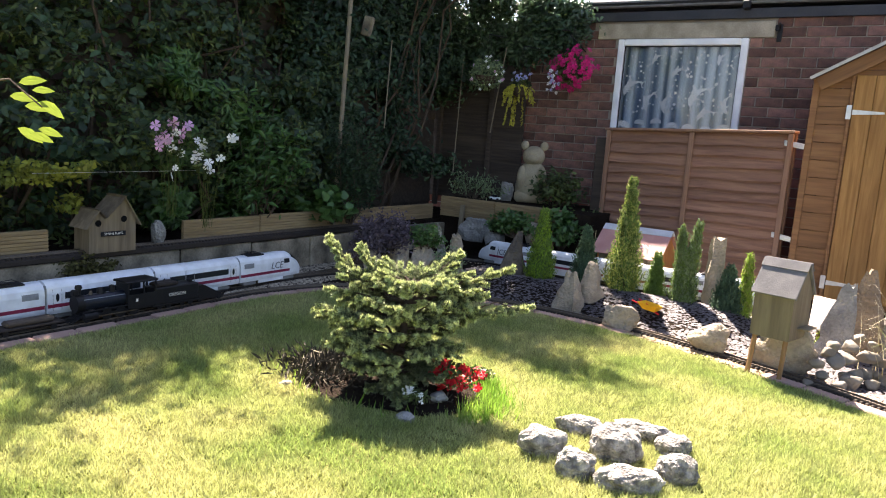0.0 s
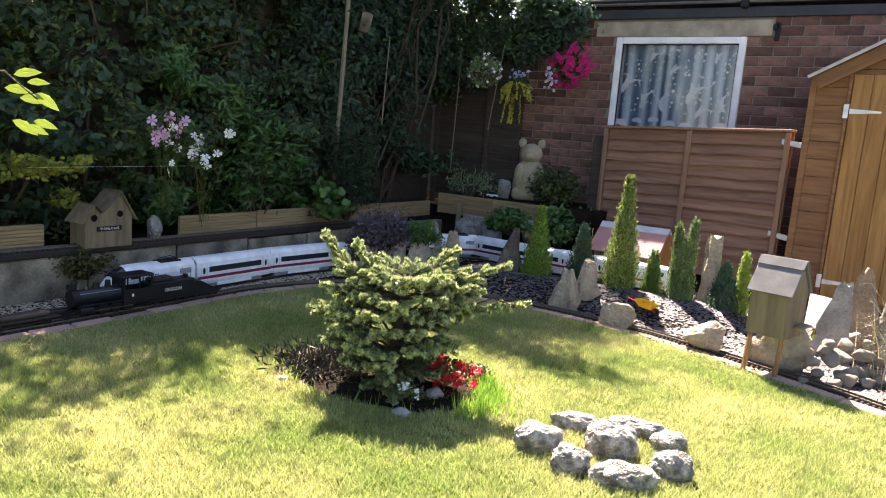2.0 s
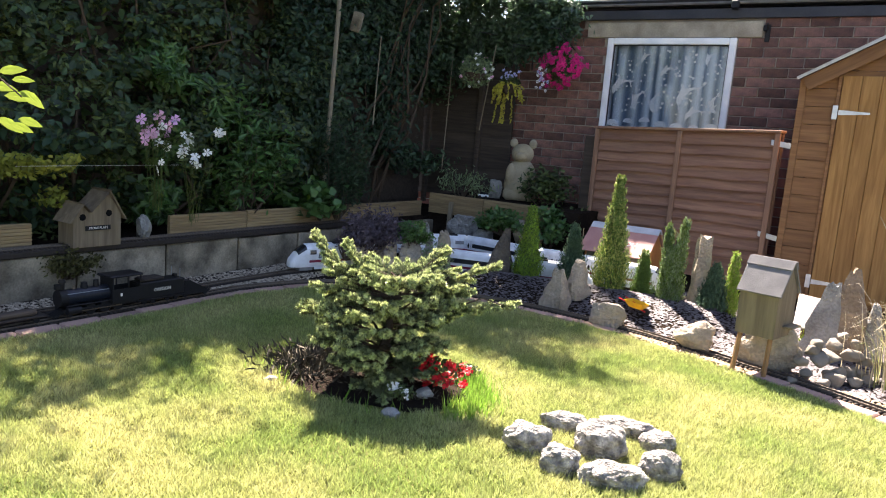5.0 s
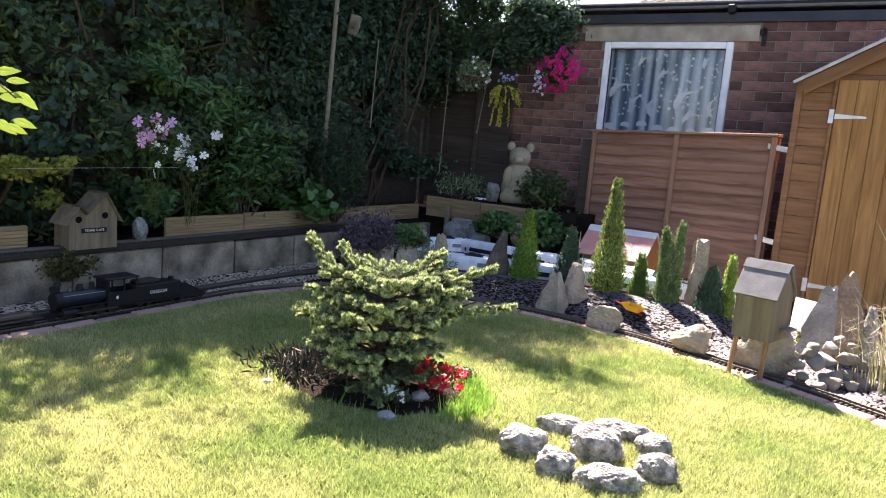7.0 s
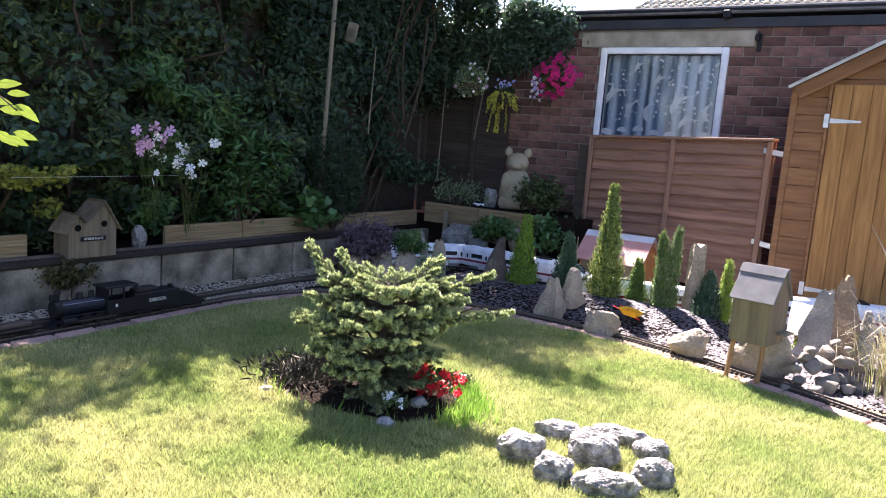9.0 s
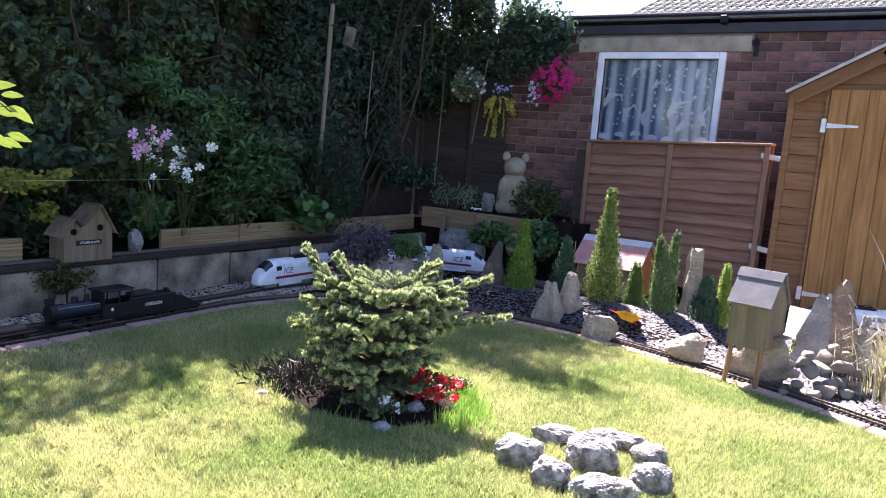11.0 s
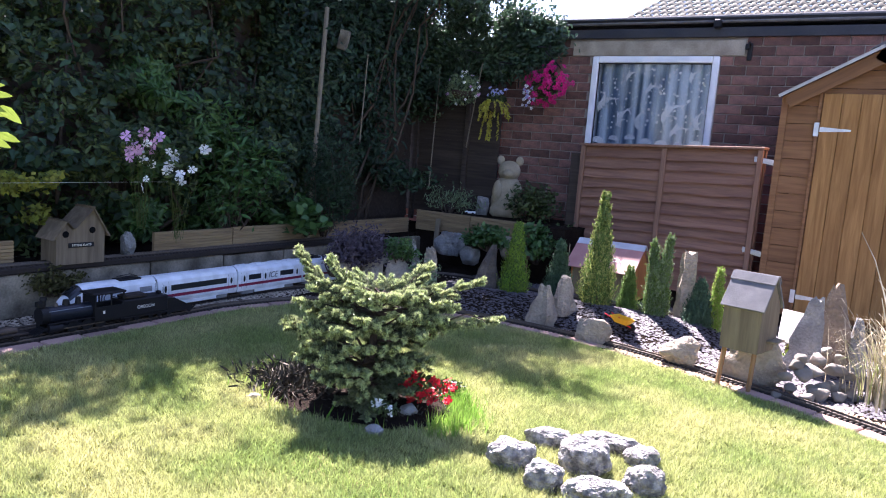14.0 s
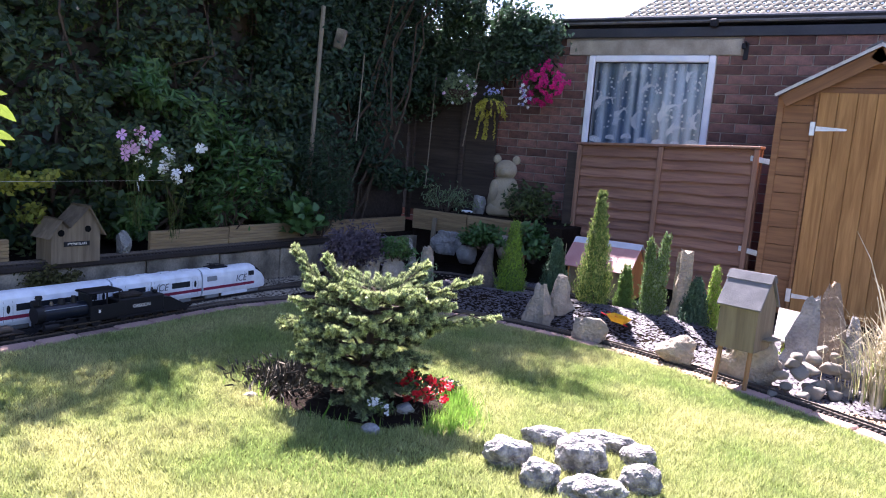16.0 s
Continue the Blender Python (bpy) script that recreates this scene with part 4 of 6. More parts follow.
def coach(name, group, logo=False):
    e = thing(name, Matrix(), "white model high-speed coach with dark window band and red stripe", "model train", group)
    L = MID - 0.012
    part("body", loft(bmesh.new(), [[(x, y, SKIRT + z) for y, z in car_profile()] for x in (-L / 2, L / 2)]), M["white"], e)
    for s in (-1, 1):
        part("stripe", side_strip(bmesh.new(), -L / 2 + 0.002, L / 2 - 0.002, 0.034, 0.052, s), M["stripe"], e)
        spans = ((-L / 2 + 0.088, -0.08), (0.10, L / 2 - 0.088)) if logo else ((-L / 2 + 0.088, L / 2 - 0.088),)
        for a, b in spans:
            part("window_band", side_strip(bmesh.new(), a, b, 0.072, 0.106, s), M["glassdark"], e)
        for x in (-L / 2 + 0.05, L / 2 - 0.05) + ((0.06,) if logo else ()):
            d = bmesh.new()
            ring = [d.verts.new((x + 0.009 * math.cos(a), s * 0.0657, SKIRT + 0.084 + 0.021 * math.sin(a))) for a in np.linspace(0, 2 * np.pi, 15)[:-1]]
            d.faces.new(ring)
            dw = part("door_window", d, M["glassdark"], e)
            for dx in (-0.022, 0.022):
                part("door_line", side_strip(bmesh.new(), x + dx - 0.001, x + dx + 0.001, 0.02, 0.125, s, 0.001), M["train_grey"], dw)
        if logo:
            t = part("lettering", text_mesh("ICE", 0.058, M["train_ink"], shear=0.2), None, e)
            t.matrix_basis = Matrix.Translation((-0.01, s * 0.0658, SKIRT + 0.086)) @ pose(0, 0, 0, 90, 0, 180 if s > 0 else 0)
        part("underframe", boxm((-0.14, s * 0.05 - 0.006, 0.03), (0.14, s * 0.05 + 0.006, SKIRT + 0.002), 0.003), M["white"], e)
    for x in np.linspace(-0.22, 0.22, 4) if logo else ():
        part("roof_unit", boxm((x - 0.04, -0.022, SKIRT + 0.160), (x + 0.04, 0.022, SKIRT + 0.1665), 0.002), M["white"], e)
    for s in (-1, 1):
        bel = box(bmesh.new(), (s * L / 2 - 0.0 if s > 0 else -L / 2 - 0.008, -0.05, SKIRT + 0.02), (L / 2 + 0.008 if s > 0 else -L / 2, 0.05, SKIRT + 0.145))
        part("bellows", bel, M["train_grey"], e)
    bogies(e, L, (-0.19, 0.19))
    return e


class Way:
    """Arc length along a track."""

    def __init__(self, line):
        self.p = np.array([(q.x, q.y) for q in line])
        self.s = np.concatenate([[0], np.cumsum(np.linalg.norm(np.diff(self.p, axis=0), axis=1))])

    def at(self, s):
        s = np.clip(s, 0.0, self.s[-1])
        return np.array([np.interp(s, self.s, self.p[:, 0]), np.interp(s, self.s, self.p[:, 1])])

    def near(self, x, y):
        return float(self.s[np.argmin(np.hypot(self.p[:, 0] - x, self.p[:, 1] - y))])


inner_way, outer_way = Way(inner_line), Way(outer_line)


def make_train(group, letters, logo_coach):
    front = power_car("power_car", letters, group)
    a = coach("coach", group)
    b = coach("coach", group, logo_coach)
    rear = power_car("power_car", letters, group)
    d = 0.0
    out = []
    for ob, ln, back in ((front, PWR, False), (a, MID, False), (b, MID, False), (rear, PWR, True)):
        out.append((ob, d + ln / 2, ln * 0.31, back))
        d += ln
    return out


train_a = make_train("train on the outer track", "ICE", True)
train_b = make_train("train on the inner track", "LCE", False)

# head of each train along its track: seconds, metres
A0 = outer_way.near(-3.10, -1.6)
A1 = outer_way.near(-3.565, -3.68)
HEAD_A = [(0, A0), (0.4, A0 + 0.20), (0.8, A0 + 0.34), (1.2, A0 + 0.45), (1.6, A0 + 0.52), (2.0, A0 + 0.57), (2.4, A0 + 0.585), (7.2, A0 + 0.585), (7.6, A0 + 0.63), (8.0, A0 + 0.74), (8.4, A0 + 0.87),
          (11.3, A1), (12.4, A1 + 0.46), (13.2, A1 + 0.83), (14.4, A1 + 1.36), (16.0, A1 + 2.05)]
B0 = inner_way.near(-3.56, -3.35)
HEAD_B = [(0, B0), (1.2, B0 + 0.55), (3.2, B0 + 1.455), (4.2, B0 + 1.97), (7.5, B0 + 3.74), (8.2, B0 + 4.12), (9.2, B0 + 4.75), (11.3, B0 + 6.45), (16.0, B0 + 9.3)]


# ---- planting tools ----
def in_ball(n, rng):
    v = rng.normal(0, 1, (n, 3))
    v /= np.linalg.norm(v, axis=1)[:, None]
    return v


def wander(a, b, r0, r1, bm, rng, steps=5, jit=0.06, sides=6):
    """A crooked tapering limb from a to b."""
    a, b = np.array(a, float), np.array(b, float)
    pts = [a + (b - a) * i / steps + (rng.normal(0, jit, 3) * np.linalg.norm(b - a) if 0 < i < steps else 0) for i in range(steps + 1)]
    for i in range(steps):
        rod(bm, pts[i], pts[i + 1], r0 + (r1 - r0) * i / steps, r0 + (r1 - r0) * (i + 1) / steps, sides)
    return pts


# ---- boundary fence and hedge ----
bf = thing("boundary_fence", Matrix(), "old dark lapped timber fence behind the hedge", "fence")
for i in range(16):
    b = boxm((-4.66, -8.0, 0.2 + i * 0.13), (-4.64, -0.18, 0.2 + i * 0.13 + 0.15))
    for v in b.verts:
        if v.co.z < 0.2 + i * 0.13 + 0.05:
            v.co.x += 0.022
    part("board", b, M["fence_dark"], bf)
cf = thing("corner_fence", Matrix(), "old dark lapped timber fence in the shaded corner", "fence")
for i in range(16):
    b = boxm((-5.2, -0.10, 0.4 + i * 0.115), (-3.55, -0.08, 0.4 + i * 0.115 + 0.135))
    for v in b.verts:
        if v.co.z < 0.4 + i * 0.115 + 0.05:
            v.co.y -= 0.02
    part("board", b, M["fence_dark"], cf)
for x in (-4.6, -3.95):
    part("post", boxm((x, -0.17, 0.3), (x + 0.05, -0.125, 2.3), 0.004), M["fence_dark"], cf)

rng = np.random.default_rng(21)


def hedge_depth(y, z):
    """How far the hedge's face stands out, in metres along x."""
    n1 = np.array([noise.noise(Vector((a * 1.3, b * 1.5, 3.0))) for a, b in zip(y, z)])
    n2 = np.array([noise.noise(Vector((a * 3.6, b * 3.9, 9.0))) for a, b in zip(y, z)])
    return -4.24 + 0.34 * n1 + 0.24 * n2 + 0.10 * np.sin(np.clip((z - 0.3) / 1.6, 0, 1) * np.pi)


def hedge_sheet(name, n, y0, y1, z0, z1, size, material, label, aspect=1.7, thick=0.28, shift=0.0, thin=0.0):
    y, z = rng.uniform(y0, y1, n), rng.uniform(z0, z1, n)
    top = 2.82 + np.array([0.35 * noise.noise(Vector((a * 1.1, 0, 0))) + 0.2 * noise.noise(Vector((a * 3.1, 4, 0))) for a in y])
    # unseen top raised along this stretch to cast longer shade on the lawn
    top = top + 0.32 * np.clip((y + 4.5) / 0.5, 0, 1) * np.clip((-2.2 - y) / 0.4, 0, 1)
    ok = z < top
    # sprays: leaves gather in clumps with dark hollows between
    cl = np.array([noise.noise(Vector((a * 5.5, b * 5.5, 31.0))) + 0.6 * noise.noise(Vector((a * 12, b * 12, 57.0))) for a, b in zip(y, z)])
    ok &= cl + rng.normal(0, 0.12, n) > -0.10
    if thin:
        g_ = np.array([noise.noise(Vector((a * 1.9, b * 1.9, 17.0))) for a, b in zip(y, z)])
        ok &= g_ > thin
    y, z = y[ok], z[ok]
    x = hedge_depth(y, z) - np.abs(rng.normal(0, thick, len(y))) + shift
    me = leaves(name, np.column_stack([x, y, z]), np.tile((0.8, -0.25, 0.5), (len(y), 1)), size, material, rng, aspect)
    return tagged(new(name, me), label, "hedge", kind="stuff")


hedge_sheet("hedge", 100000, -8.0, -2.3, 0.24, 3.5, 0.05, M["leaf"], "dense dark green hedge leaves in deep shade", 2.3)
hedge_sheet("hedge_ivy", 32000, -8.0, -2.5, 0.3, 3.5, 0.068, M["ivy"], "dark green ivy climbing through the hedge", 1.55, 0.2, 0.02, 0.0)
hedge_sheet("hedge_privet", 9500, -4.1, -3.0, 0.3, 1.5, 0.08, M["broad"], "brighter green long-leaved shrub in the hedge", 3.0, 0.2, 0.12, 0.08)
hedge_sheet("golden_shrub", 7000, -5.6, -4.65, 0.25, 0.78, 0.036, M["yellowleaf"], "golden variegated shrub at the foot of the hedge", 1.6, 0.10, 0.30, -0.1)
# leaf screen added behind the fence to keep sky from showing through
y, z = rng.uniform(-3.2, -0.1, 12000), rng.uniform(1.5, 3.5, 12000)
tagged(new("hedge_back", leaves("hedge_back", np.column_stack([-4.78 - np.abs(rng.normal(0, .1, 12000)), y, z]), np.tile((1, 0, 0.2), (12000, 1)), 0.13, M["ivy"], rng, 1.3)), "dark green foliage added behind the boundary fence to block the sky", "hedge", kind="stuff")
# dense dark core of twigs so that no light leaks through
core = bmesh.new()
for i in range(70):
    a = (rng.uniform(-4.66, -4.5), rng.uniform(-8, -1.6), 0.2)
    wander(a, (a[0] + rng.uniform(-.2, .25), a[1] + rng.uniform(-.5, .5), rng.uniform(1.6, 2.9)), 0.013, 0.004, core, rng, 4, 0.06, 4)
tagged(part("hedge_stems", core, M["bark"]), "brown woody stems inside the hedge", "stems", kind="stuff")
# climber in the corner and along the top of the garage
n = 20000
t_ = rng.uniform(0, 1, n)
x = -4.75 + 1.75 * t_ + rng.normal(0, 0.08, n)
y = -0.13 - 0.14 * np.abs(rng.normal(0, 1, n)) * (1 - t_ * 0.6)
low = 1.75 + 0.35 * t_ - 0.45 * (1 - t_)
high = 3.0 - 0.62 * t_
z = low + (high - low) * rng.uniform(0, 1, n) ** 0.75 + rng.normal(0, 0.05, n)
keep = np.array([noise.noise(Vector((a * 2.5, b * 2.5, c * 2.5))) for a, b, c in zip(x, y, z)]) > -0.28
tagged(new("climber", leaves("climber", np.column_stack([x, y, z])[keep], np.tile((0.3, -0.8, 0.5), (keep.sum(), 1)), 0.055, M["climber_leaf"], rng, 2.0)), "dark green climber trailing over the corner by the garage", "climber", kind="stuff")
n = 26000
y = rng.uniform(-2.7, -0.3, n)
z = rng.uniform(0.5, 3.1, n)
x = -4.5 + 0.2 * np.abs(rng.normal(0, 1, n))
keep = (np.array([noise.noise(Vector((a * 2, b * 2, 5))) for a, b in zip(y, z)]) + (z - 1.0) * 0.4 - (y + 1.5) * 0.35) > -0.1
tagged(new("climber", leaves("climber", np.column_stack([x, y, z])[keep], np.tile((0.7, -0.5, 0.4), (keep.sum(), 1)), 0.06, M["ivy"], rng, 2.0)), "dark green climber hanging over the corner fence", "climber", kind="stuff")
# climber top that overhangs the corner, its unseen upper mass added to shade the lawn
n = 9000
x = rng.normal(-3.45, 0.27, n)
y = rng.normal(-1.22, 0.28, n)
z = 2.95 + 0.5 * rng.uniform(-0.75, 1, n) - 0.4 * np.abs(y + 1.15) - 0.2 * np.abs(x + 3.45)
keep = np.array([noise.noise(Vector((a * 2.7, b * 2.7, c * 2.7))) for a, b, c in zip(x, y, z)]) > -0.12
tagged(new("climber", leaves("climber", np.column_stack([x, y, z])[keep], np.tile((0.4, -0.6, 0.6), (keep.sum(), 1)), 0.06, M["climber_leaf"], rng, 2.2)), "dark green climber top overhanging the corner, extended upwards to shade the lawn", "climber", kind="stuff")
cs = bmesh.new()
for i in range(7):
    wander((-4.5, -1.2 + rng.normal(0, .3), 0.26), (-3.95 + rng.normal(0, .2), -1.15 + rng.normal(0, .3), 2.9), 0.016, 0.005, cs, rng, 6, 0.04, 5)
tagged(part("climber_stems", cs, M["bark"]), "twisting brown stems of the climber", "stems", kind="stuff")
# unseen tree behind the hedge, added to dapple the lawn with shade
tree = thing("tree", pose(-4.95, -3.2, 0), "leafy garden tree added out of view behind the hedge to shade the lawn", "tree")
tb = bmesh.new()
wander((0, 0, 0), (0.1, 0.1, 2.4), 0.10, 0.06, tb, rng, 6, 0.02, 8)
tips = []
for i in range(14):
    a = rng.uniform(0, 2 * np.pi)
    e = (0.1 + math.cos(a) * rng.uniform(.4, 1.1), 0.1 + math.sin(a) * rng.uniform(.5, 1.7), rng.uniform(2.9, 4.1))
    tips.append(wander((0.1, 0.1, rng.uniform(1.6, 2.4)), e, 0.03, 0.006, tb, rng, 5, 0.07, 5))
# added long limbs, placed so their shade falls on the lawn's far side
rng_limb = np.random.default_rng(404)
over = []
for e in ((0.72, 2.2, 4.0), (0.95, 2.38, 4.0), (1.22, 1.98, 4.05), (1.46, 1.84, 4.0), (-0.2, 1.5, 4.0), (-0.3, 1.1, 4.0), (0.0, 1.8, 4.0), (0.3, 2.05, 4.0), (0.5, 2.3, 4.0), (0.15, 1.5, 4.1), (-0.45, 1.62, 4.0), (-0.08, 1.45, 4.0), (0.13, 1.3, 4.05), (0.36, 1.26, 4.0), (0.13, 1.08, 4.0), (-0.3, 1.28, 4.1), (-0.4, 1.45, 4.05), (0.15, 1.62, 4.0)):
    over.append(np.array(wander((0.1, 0.1, 2.3), e, 0.03, 0.006, tb, rng_limb, 7, 0.04, 5))[-2:])
# more added limbs, placed to shade the slate beyond the bush
far = []
rng_far = np.random.default_rng(505)
for e in ((0.1, 3.25, 4.0), (0.4, 3.1, 4.0), (0.65, 3.3, 4.05), (0.35, 3.5, 4.0), (0.9, 3.05, 4.0), (0.75, 2.85, 4.0)):
    far.append(np.array(wander((0.1, 0.1, 2.3), e, 0.03, 0.006, tb, rng_far, 8, 0.03, 5))[-2:])
part("trunk", tb, M["bark"], tree)
far = np.concatenate(far)
far = far[rng_far.integers(0, len(far), 2400)] + rng_far.normal(0, 0.15, (2400, 3)) * (1.2, 1, .5)
part("crown", leaves("crown", far, np.tile((0, 0, 1), (2400, 1)), 0.08, M["leaf"], rng_far, 1.7), None, tree)
over = np.concatenate(over)
over = over[rng_limb.integers(0, len(over), 6500)] + rng_limb.normal(0, 0.14, (6500, 3)) * (1.2, .8, .5)
part("crown", leaves("crown", over, np.tile((0, 0, 1), (6500, 1)), 0.075, M["leaf"], rng_limb, 1.7), None, tree)
c = np.concatenate([np.array(p_)[2:] for p_ in tips])
c = c[rng.integers(0, len(c), 2800)] + rng.normal(0, 0.17, (2800, 3))
part("crown", leaves("crown", c, np.tile((0, 0, 1), (2800, 1)), 0.075, M["leaf"], rng, 1.7), None, tree)

# near branch that hangs into the view
nbx = thing("overhanging_branch", Matrix(), "sunlit yellow-green leafy branch close to the viewer", "branch")
NB = np.array((-1.634, -6.146, 1.059))
bmn = bmesh.new()
wander(NB + (-0.62, -0.03, 0.12), NB + (0.0, 0.0, 0.0), 0.005, 0.0018, bmn, rng, 5, 0.03, 5)
wander(NB + (-0.62, -0.03, 0.12), NB + (-0.66, -0.1, -1.55), 0.006, 0.008, bmn, rng, 5, 0.02, 5)
part("stem", bmn, M["bark"], nbx)
for i, (dx, dz, ln, tilt) in enumerate(((-0.012, 0.012, 0.062, -22), (-0.022, -0.048, 0.052, -4), (-0.05, 0.035, 0.045, 12), (-0.06, -0.06, 0.05, -8), (-0.09, 0.0, 0.06, 5), (-0.12, 0.05, 0.06, 20), (-0.13, -0.05, 0.06, -20), (-0.17, 0.02, 0.06, 5))):
    lb = bmesh.new()
    prof = ((0, 0.0), (0.18, 0.13), (0.45, 0.19), (0.75, 0.12), (1.0, 0.0))
    up = [lb.verts.new((u * ln, w * ln * 0.5, w * ln * 0.9 - u * u * ln * .2)) for u, w in prof]
    mid = [lb.verts.new((u * ln, 0, -u * u * ln * .2)) for u, w in prof[1:-1]]
    dn = [lb.verts.new((u * ln, -w * ln * 0.5, -w * ln * 0.9 - u * u * ln * .2)) for u, w in prof[1:-1]]
    lb.faces.new([up[0]] + mid + [up[-1]] + list(reversed(up[1:-1])))
    lb.faces.new([up[0]] + dn + [up[-1]] + list(reversed(mid)))
    part("leaf", lb, M["bright"], nbx, at=Matrix.Translation(NB + (dx * .8, 0.0, dz)) @ pose(0, 0, 0, 12, -tilt, 32 + 8 * i % 17))


# ---- flowers ----
def bloom(bm, c, r, nrm, petals=6, cup=0.25):
    """One open flower: a ring of pointed petals round its middle."""
    q = Vector(nrm).to_track_quat("Z", "Y").to_matrix()
    c = Vector(c)
    for i in range(petals):
        a, da = 2 * math.pi * i / petals, math.pi / petals
        kk = 1 + 0.12 * math.sin(i * 2.4 + r * 900)
        pts = [(0, 0, 0)] + [(r * f_ * kk * math.cos(a + g_ * da), r * f_ * kk * math.sin(a + g_ * da), r * cup * h_) for f_, g_, h_ in ((0.6, -0.8, 0.9), (0.95, -0.62, 0.7 + 0.3 * math.sin(i * 3.1)), (0.9, 0.0, 0.5), (1.0, 0.55, 0.8), (0.6, 0.8, 0.9))]
        bm.faces.new([bm.verts.new(c + q @ Vector(p_)) for p_ in pts])


def flower_plant(name, m, label, colours, count, spread, r, stem_to, leaf=None, leafn=0, leafsize=0.03, stems=True, face=(0.6, -0.7, 0.35), group=""):
    e = thing(name, m, label, "flowering plant", group)
    st = bmesh.new()
    for material, share in colours:
        for i in range(max(1, int(count * share))):
            p_ = rng.normal(0, 0.5, 3) * spread
            b = bmesh.new()
            bloom(b, p_, r * rng.uniform(.75, 1.2), np.array(face) + rng.normal(0, .35, 3), 5 if r > 0.02 else 4)
            part("bloom", b, material, e)
            if stems:
                part("stem", rod(bmesh.new(), np.array(stem_to) + rng.normal(0, .02, 3), p_, 0.0018, 0.001, 4), M["leaf"], e)
    st.free()
    if leafn:
        part("foliage", leaves("foliage", in_ball(leafn, rng) * rng.uniform(0, 1, (leafn, 1)) ** .4 * np.array(spread) * 1.05, np.tile((0.2, -0.6, 0.6), (leafn, 1)), leafsize, leaf, rng, 1.9), None, e)
    return e


flower_plant("mallow", Matrix.Translation((-3.700, -4.287, 0.952)), "tall pink mallow flowers against the hedge", ((M["pink"], 1.0),), 10, (0.03, 0.14, 0.13), 0.034, (-0.15, 0.1, -0.5), M["leaf"], 160, 0.04, face=(0.75, -0.6, 0.2))
flower_plant("mallow", Matrix.Translation((-3.700, -4.269, 0.854)), "white mallow flowers against the hedge", ((M["whitepetal"], 1.0),), 6, (0.03, 0.08, 0.14), 0.027, (-0.15, 0.1, -0.4), face=(0.75, -0.6, 0.2))
flower_plant("mallow", Matrix.Translation((-3.700, -3.997, 0.873)), "tall white mallow flowers against the hedge", ((M["whitepetal"], 1.0),), 14, (0.03, 0.17, 0.2), 0.032, (-0.15, 0.1, -0.5), M["leaf"], 200, 0.04, face=(0.75, -0.6, 0.2))

# hanging baskets
def basket(name, m, label, r, wire=0.4):
    e = thing(name, m, label, "hanging basket", "hanging baskets")
    b = bmesh.new()
    bmesh.ops.create_uvsphere(b, u_segments=16, v_segments=8, radius=r)
    for v in b.verts:
        v.co.z = min(v.co.z, 0) * 0.9
    part("bowl", b, M["bark"], e)
    w = bmesh.new()
    for i in range(3):
        a = i * 2.094
        rod(w, (math.cos(a) * r, math.sin(a) * r, 0), (0, 0, wire), 0.002, sides=4)
    part("wire", w, M["black"], e)
    return e


def fill(e, material, n, radius, centre, size, name="foliage", aspect=1.6):
    p_ = in_ball(n, rng) * rng.uniform(.55, 1, (n, 1)) * np.array(radius) + np.array(centre)
    part(name, leaves(name, p_, in_ball(n, rng) + (0, -.6, .4), size, material, rng, aspect), None, e)


b1 = basket("hanging_basket", Matrix.Translation((-2.977, -0.330, 1.792)), "hanging basket overflowing with magenta petunias", 0.12)
fill(b1, M["leaf"], 700, (0.17, 0.14, 0.15), (0, 0, 0.0), 0.035)
for i in range(130):
    d = in_ball(1, rng)[0] * (0.22, 0.17, 0.21) * rng.uniform(.75, 1.12) + (0.02, 0, 0.0)
    if d[1] > 0.08:
        continue
    b = bmesh.new()
    bloom(b, d, rng.uniform(.018, .034), (d[0] + rng.normal(0, .08), d[1] - .15, d[2] + rng.normal(0, .08)), 5, 0.35)
    part("petunia", b, M["magenta"], b1)
for i in range(16):
    b = bmesh.new()
    bloom(b, (-0.13 + rng.normal(0, .035), -0.12 + rng.normal(0, .03), -0.13 + rng.normal(0, .05)), rng.uniform(.016, .024), (0, -1, .2), 5)
    part("pansy", b, M["lilac"] if i % 2 else M["whitepetal"], b1)
b2 = basket("hanging_basket", Matrix.Translation((-3.391, -0.550, 1.582)), "hanging basket with golden trailing leaves and lilac flowers", 0.10)
fill(b2, M["leaf"], 260, (0.11, 0.10, 0.07), (0, 0, 0.04), 0.03)
for i in range(34):
    a = rng.uniform(0, 2 * np.pi)
    ln = rng.choice((0.05, 0.08, 0.12, 0.16, 0.2, 0.38))
    k = int(ln / 0.008)
    u = np.linspace(0, 1, k)
    c = np.column_stack([math.cos(a) * (.06 + .10 * u ** .5) + rng.normal(0, .004, k), math.sin(a) * (.09 + .04 * u) - 0.03 + rng.normal(0, .004, k), 0.02 - ln * u])
    part("trail", leaves("trail", c, np.tile((0, -1, .5), (k, 1)), 0.024, M["gold_trail"], rng, 1.2), None, b2)
for i in range(16):
    b = bmesh.new()
    bloom(b, (rng.normal(0, .045), -0.03 + rng.normal(0, .04), 0.10 + rng.normal(0, .02)), rng.uniform(.016, .026), (0, -.8, .6), 5)
    part("pansy", b, M["lilac"], b2)
b3 = basket("hanging_basket", Matrix.Translation((-3.730, -0.650, 1.683)), "hanging basket with pale variegated foliage", 0.11)
fill(b3, M["conifer_sage"], 800, (0.19, 0.15, 0.17), (0, 0, 0.02), 0.032)
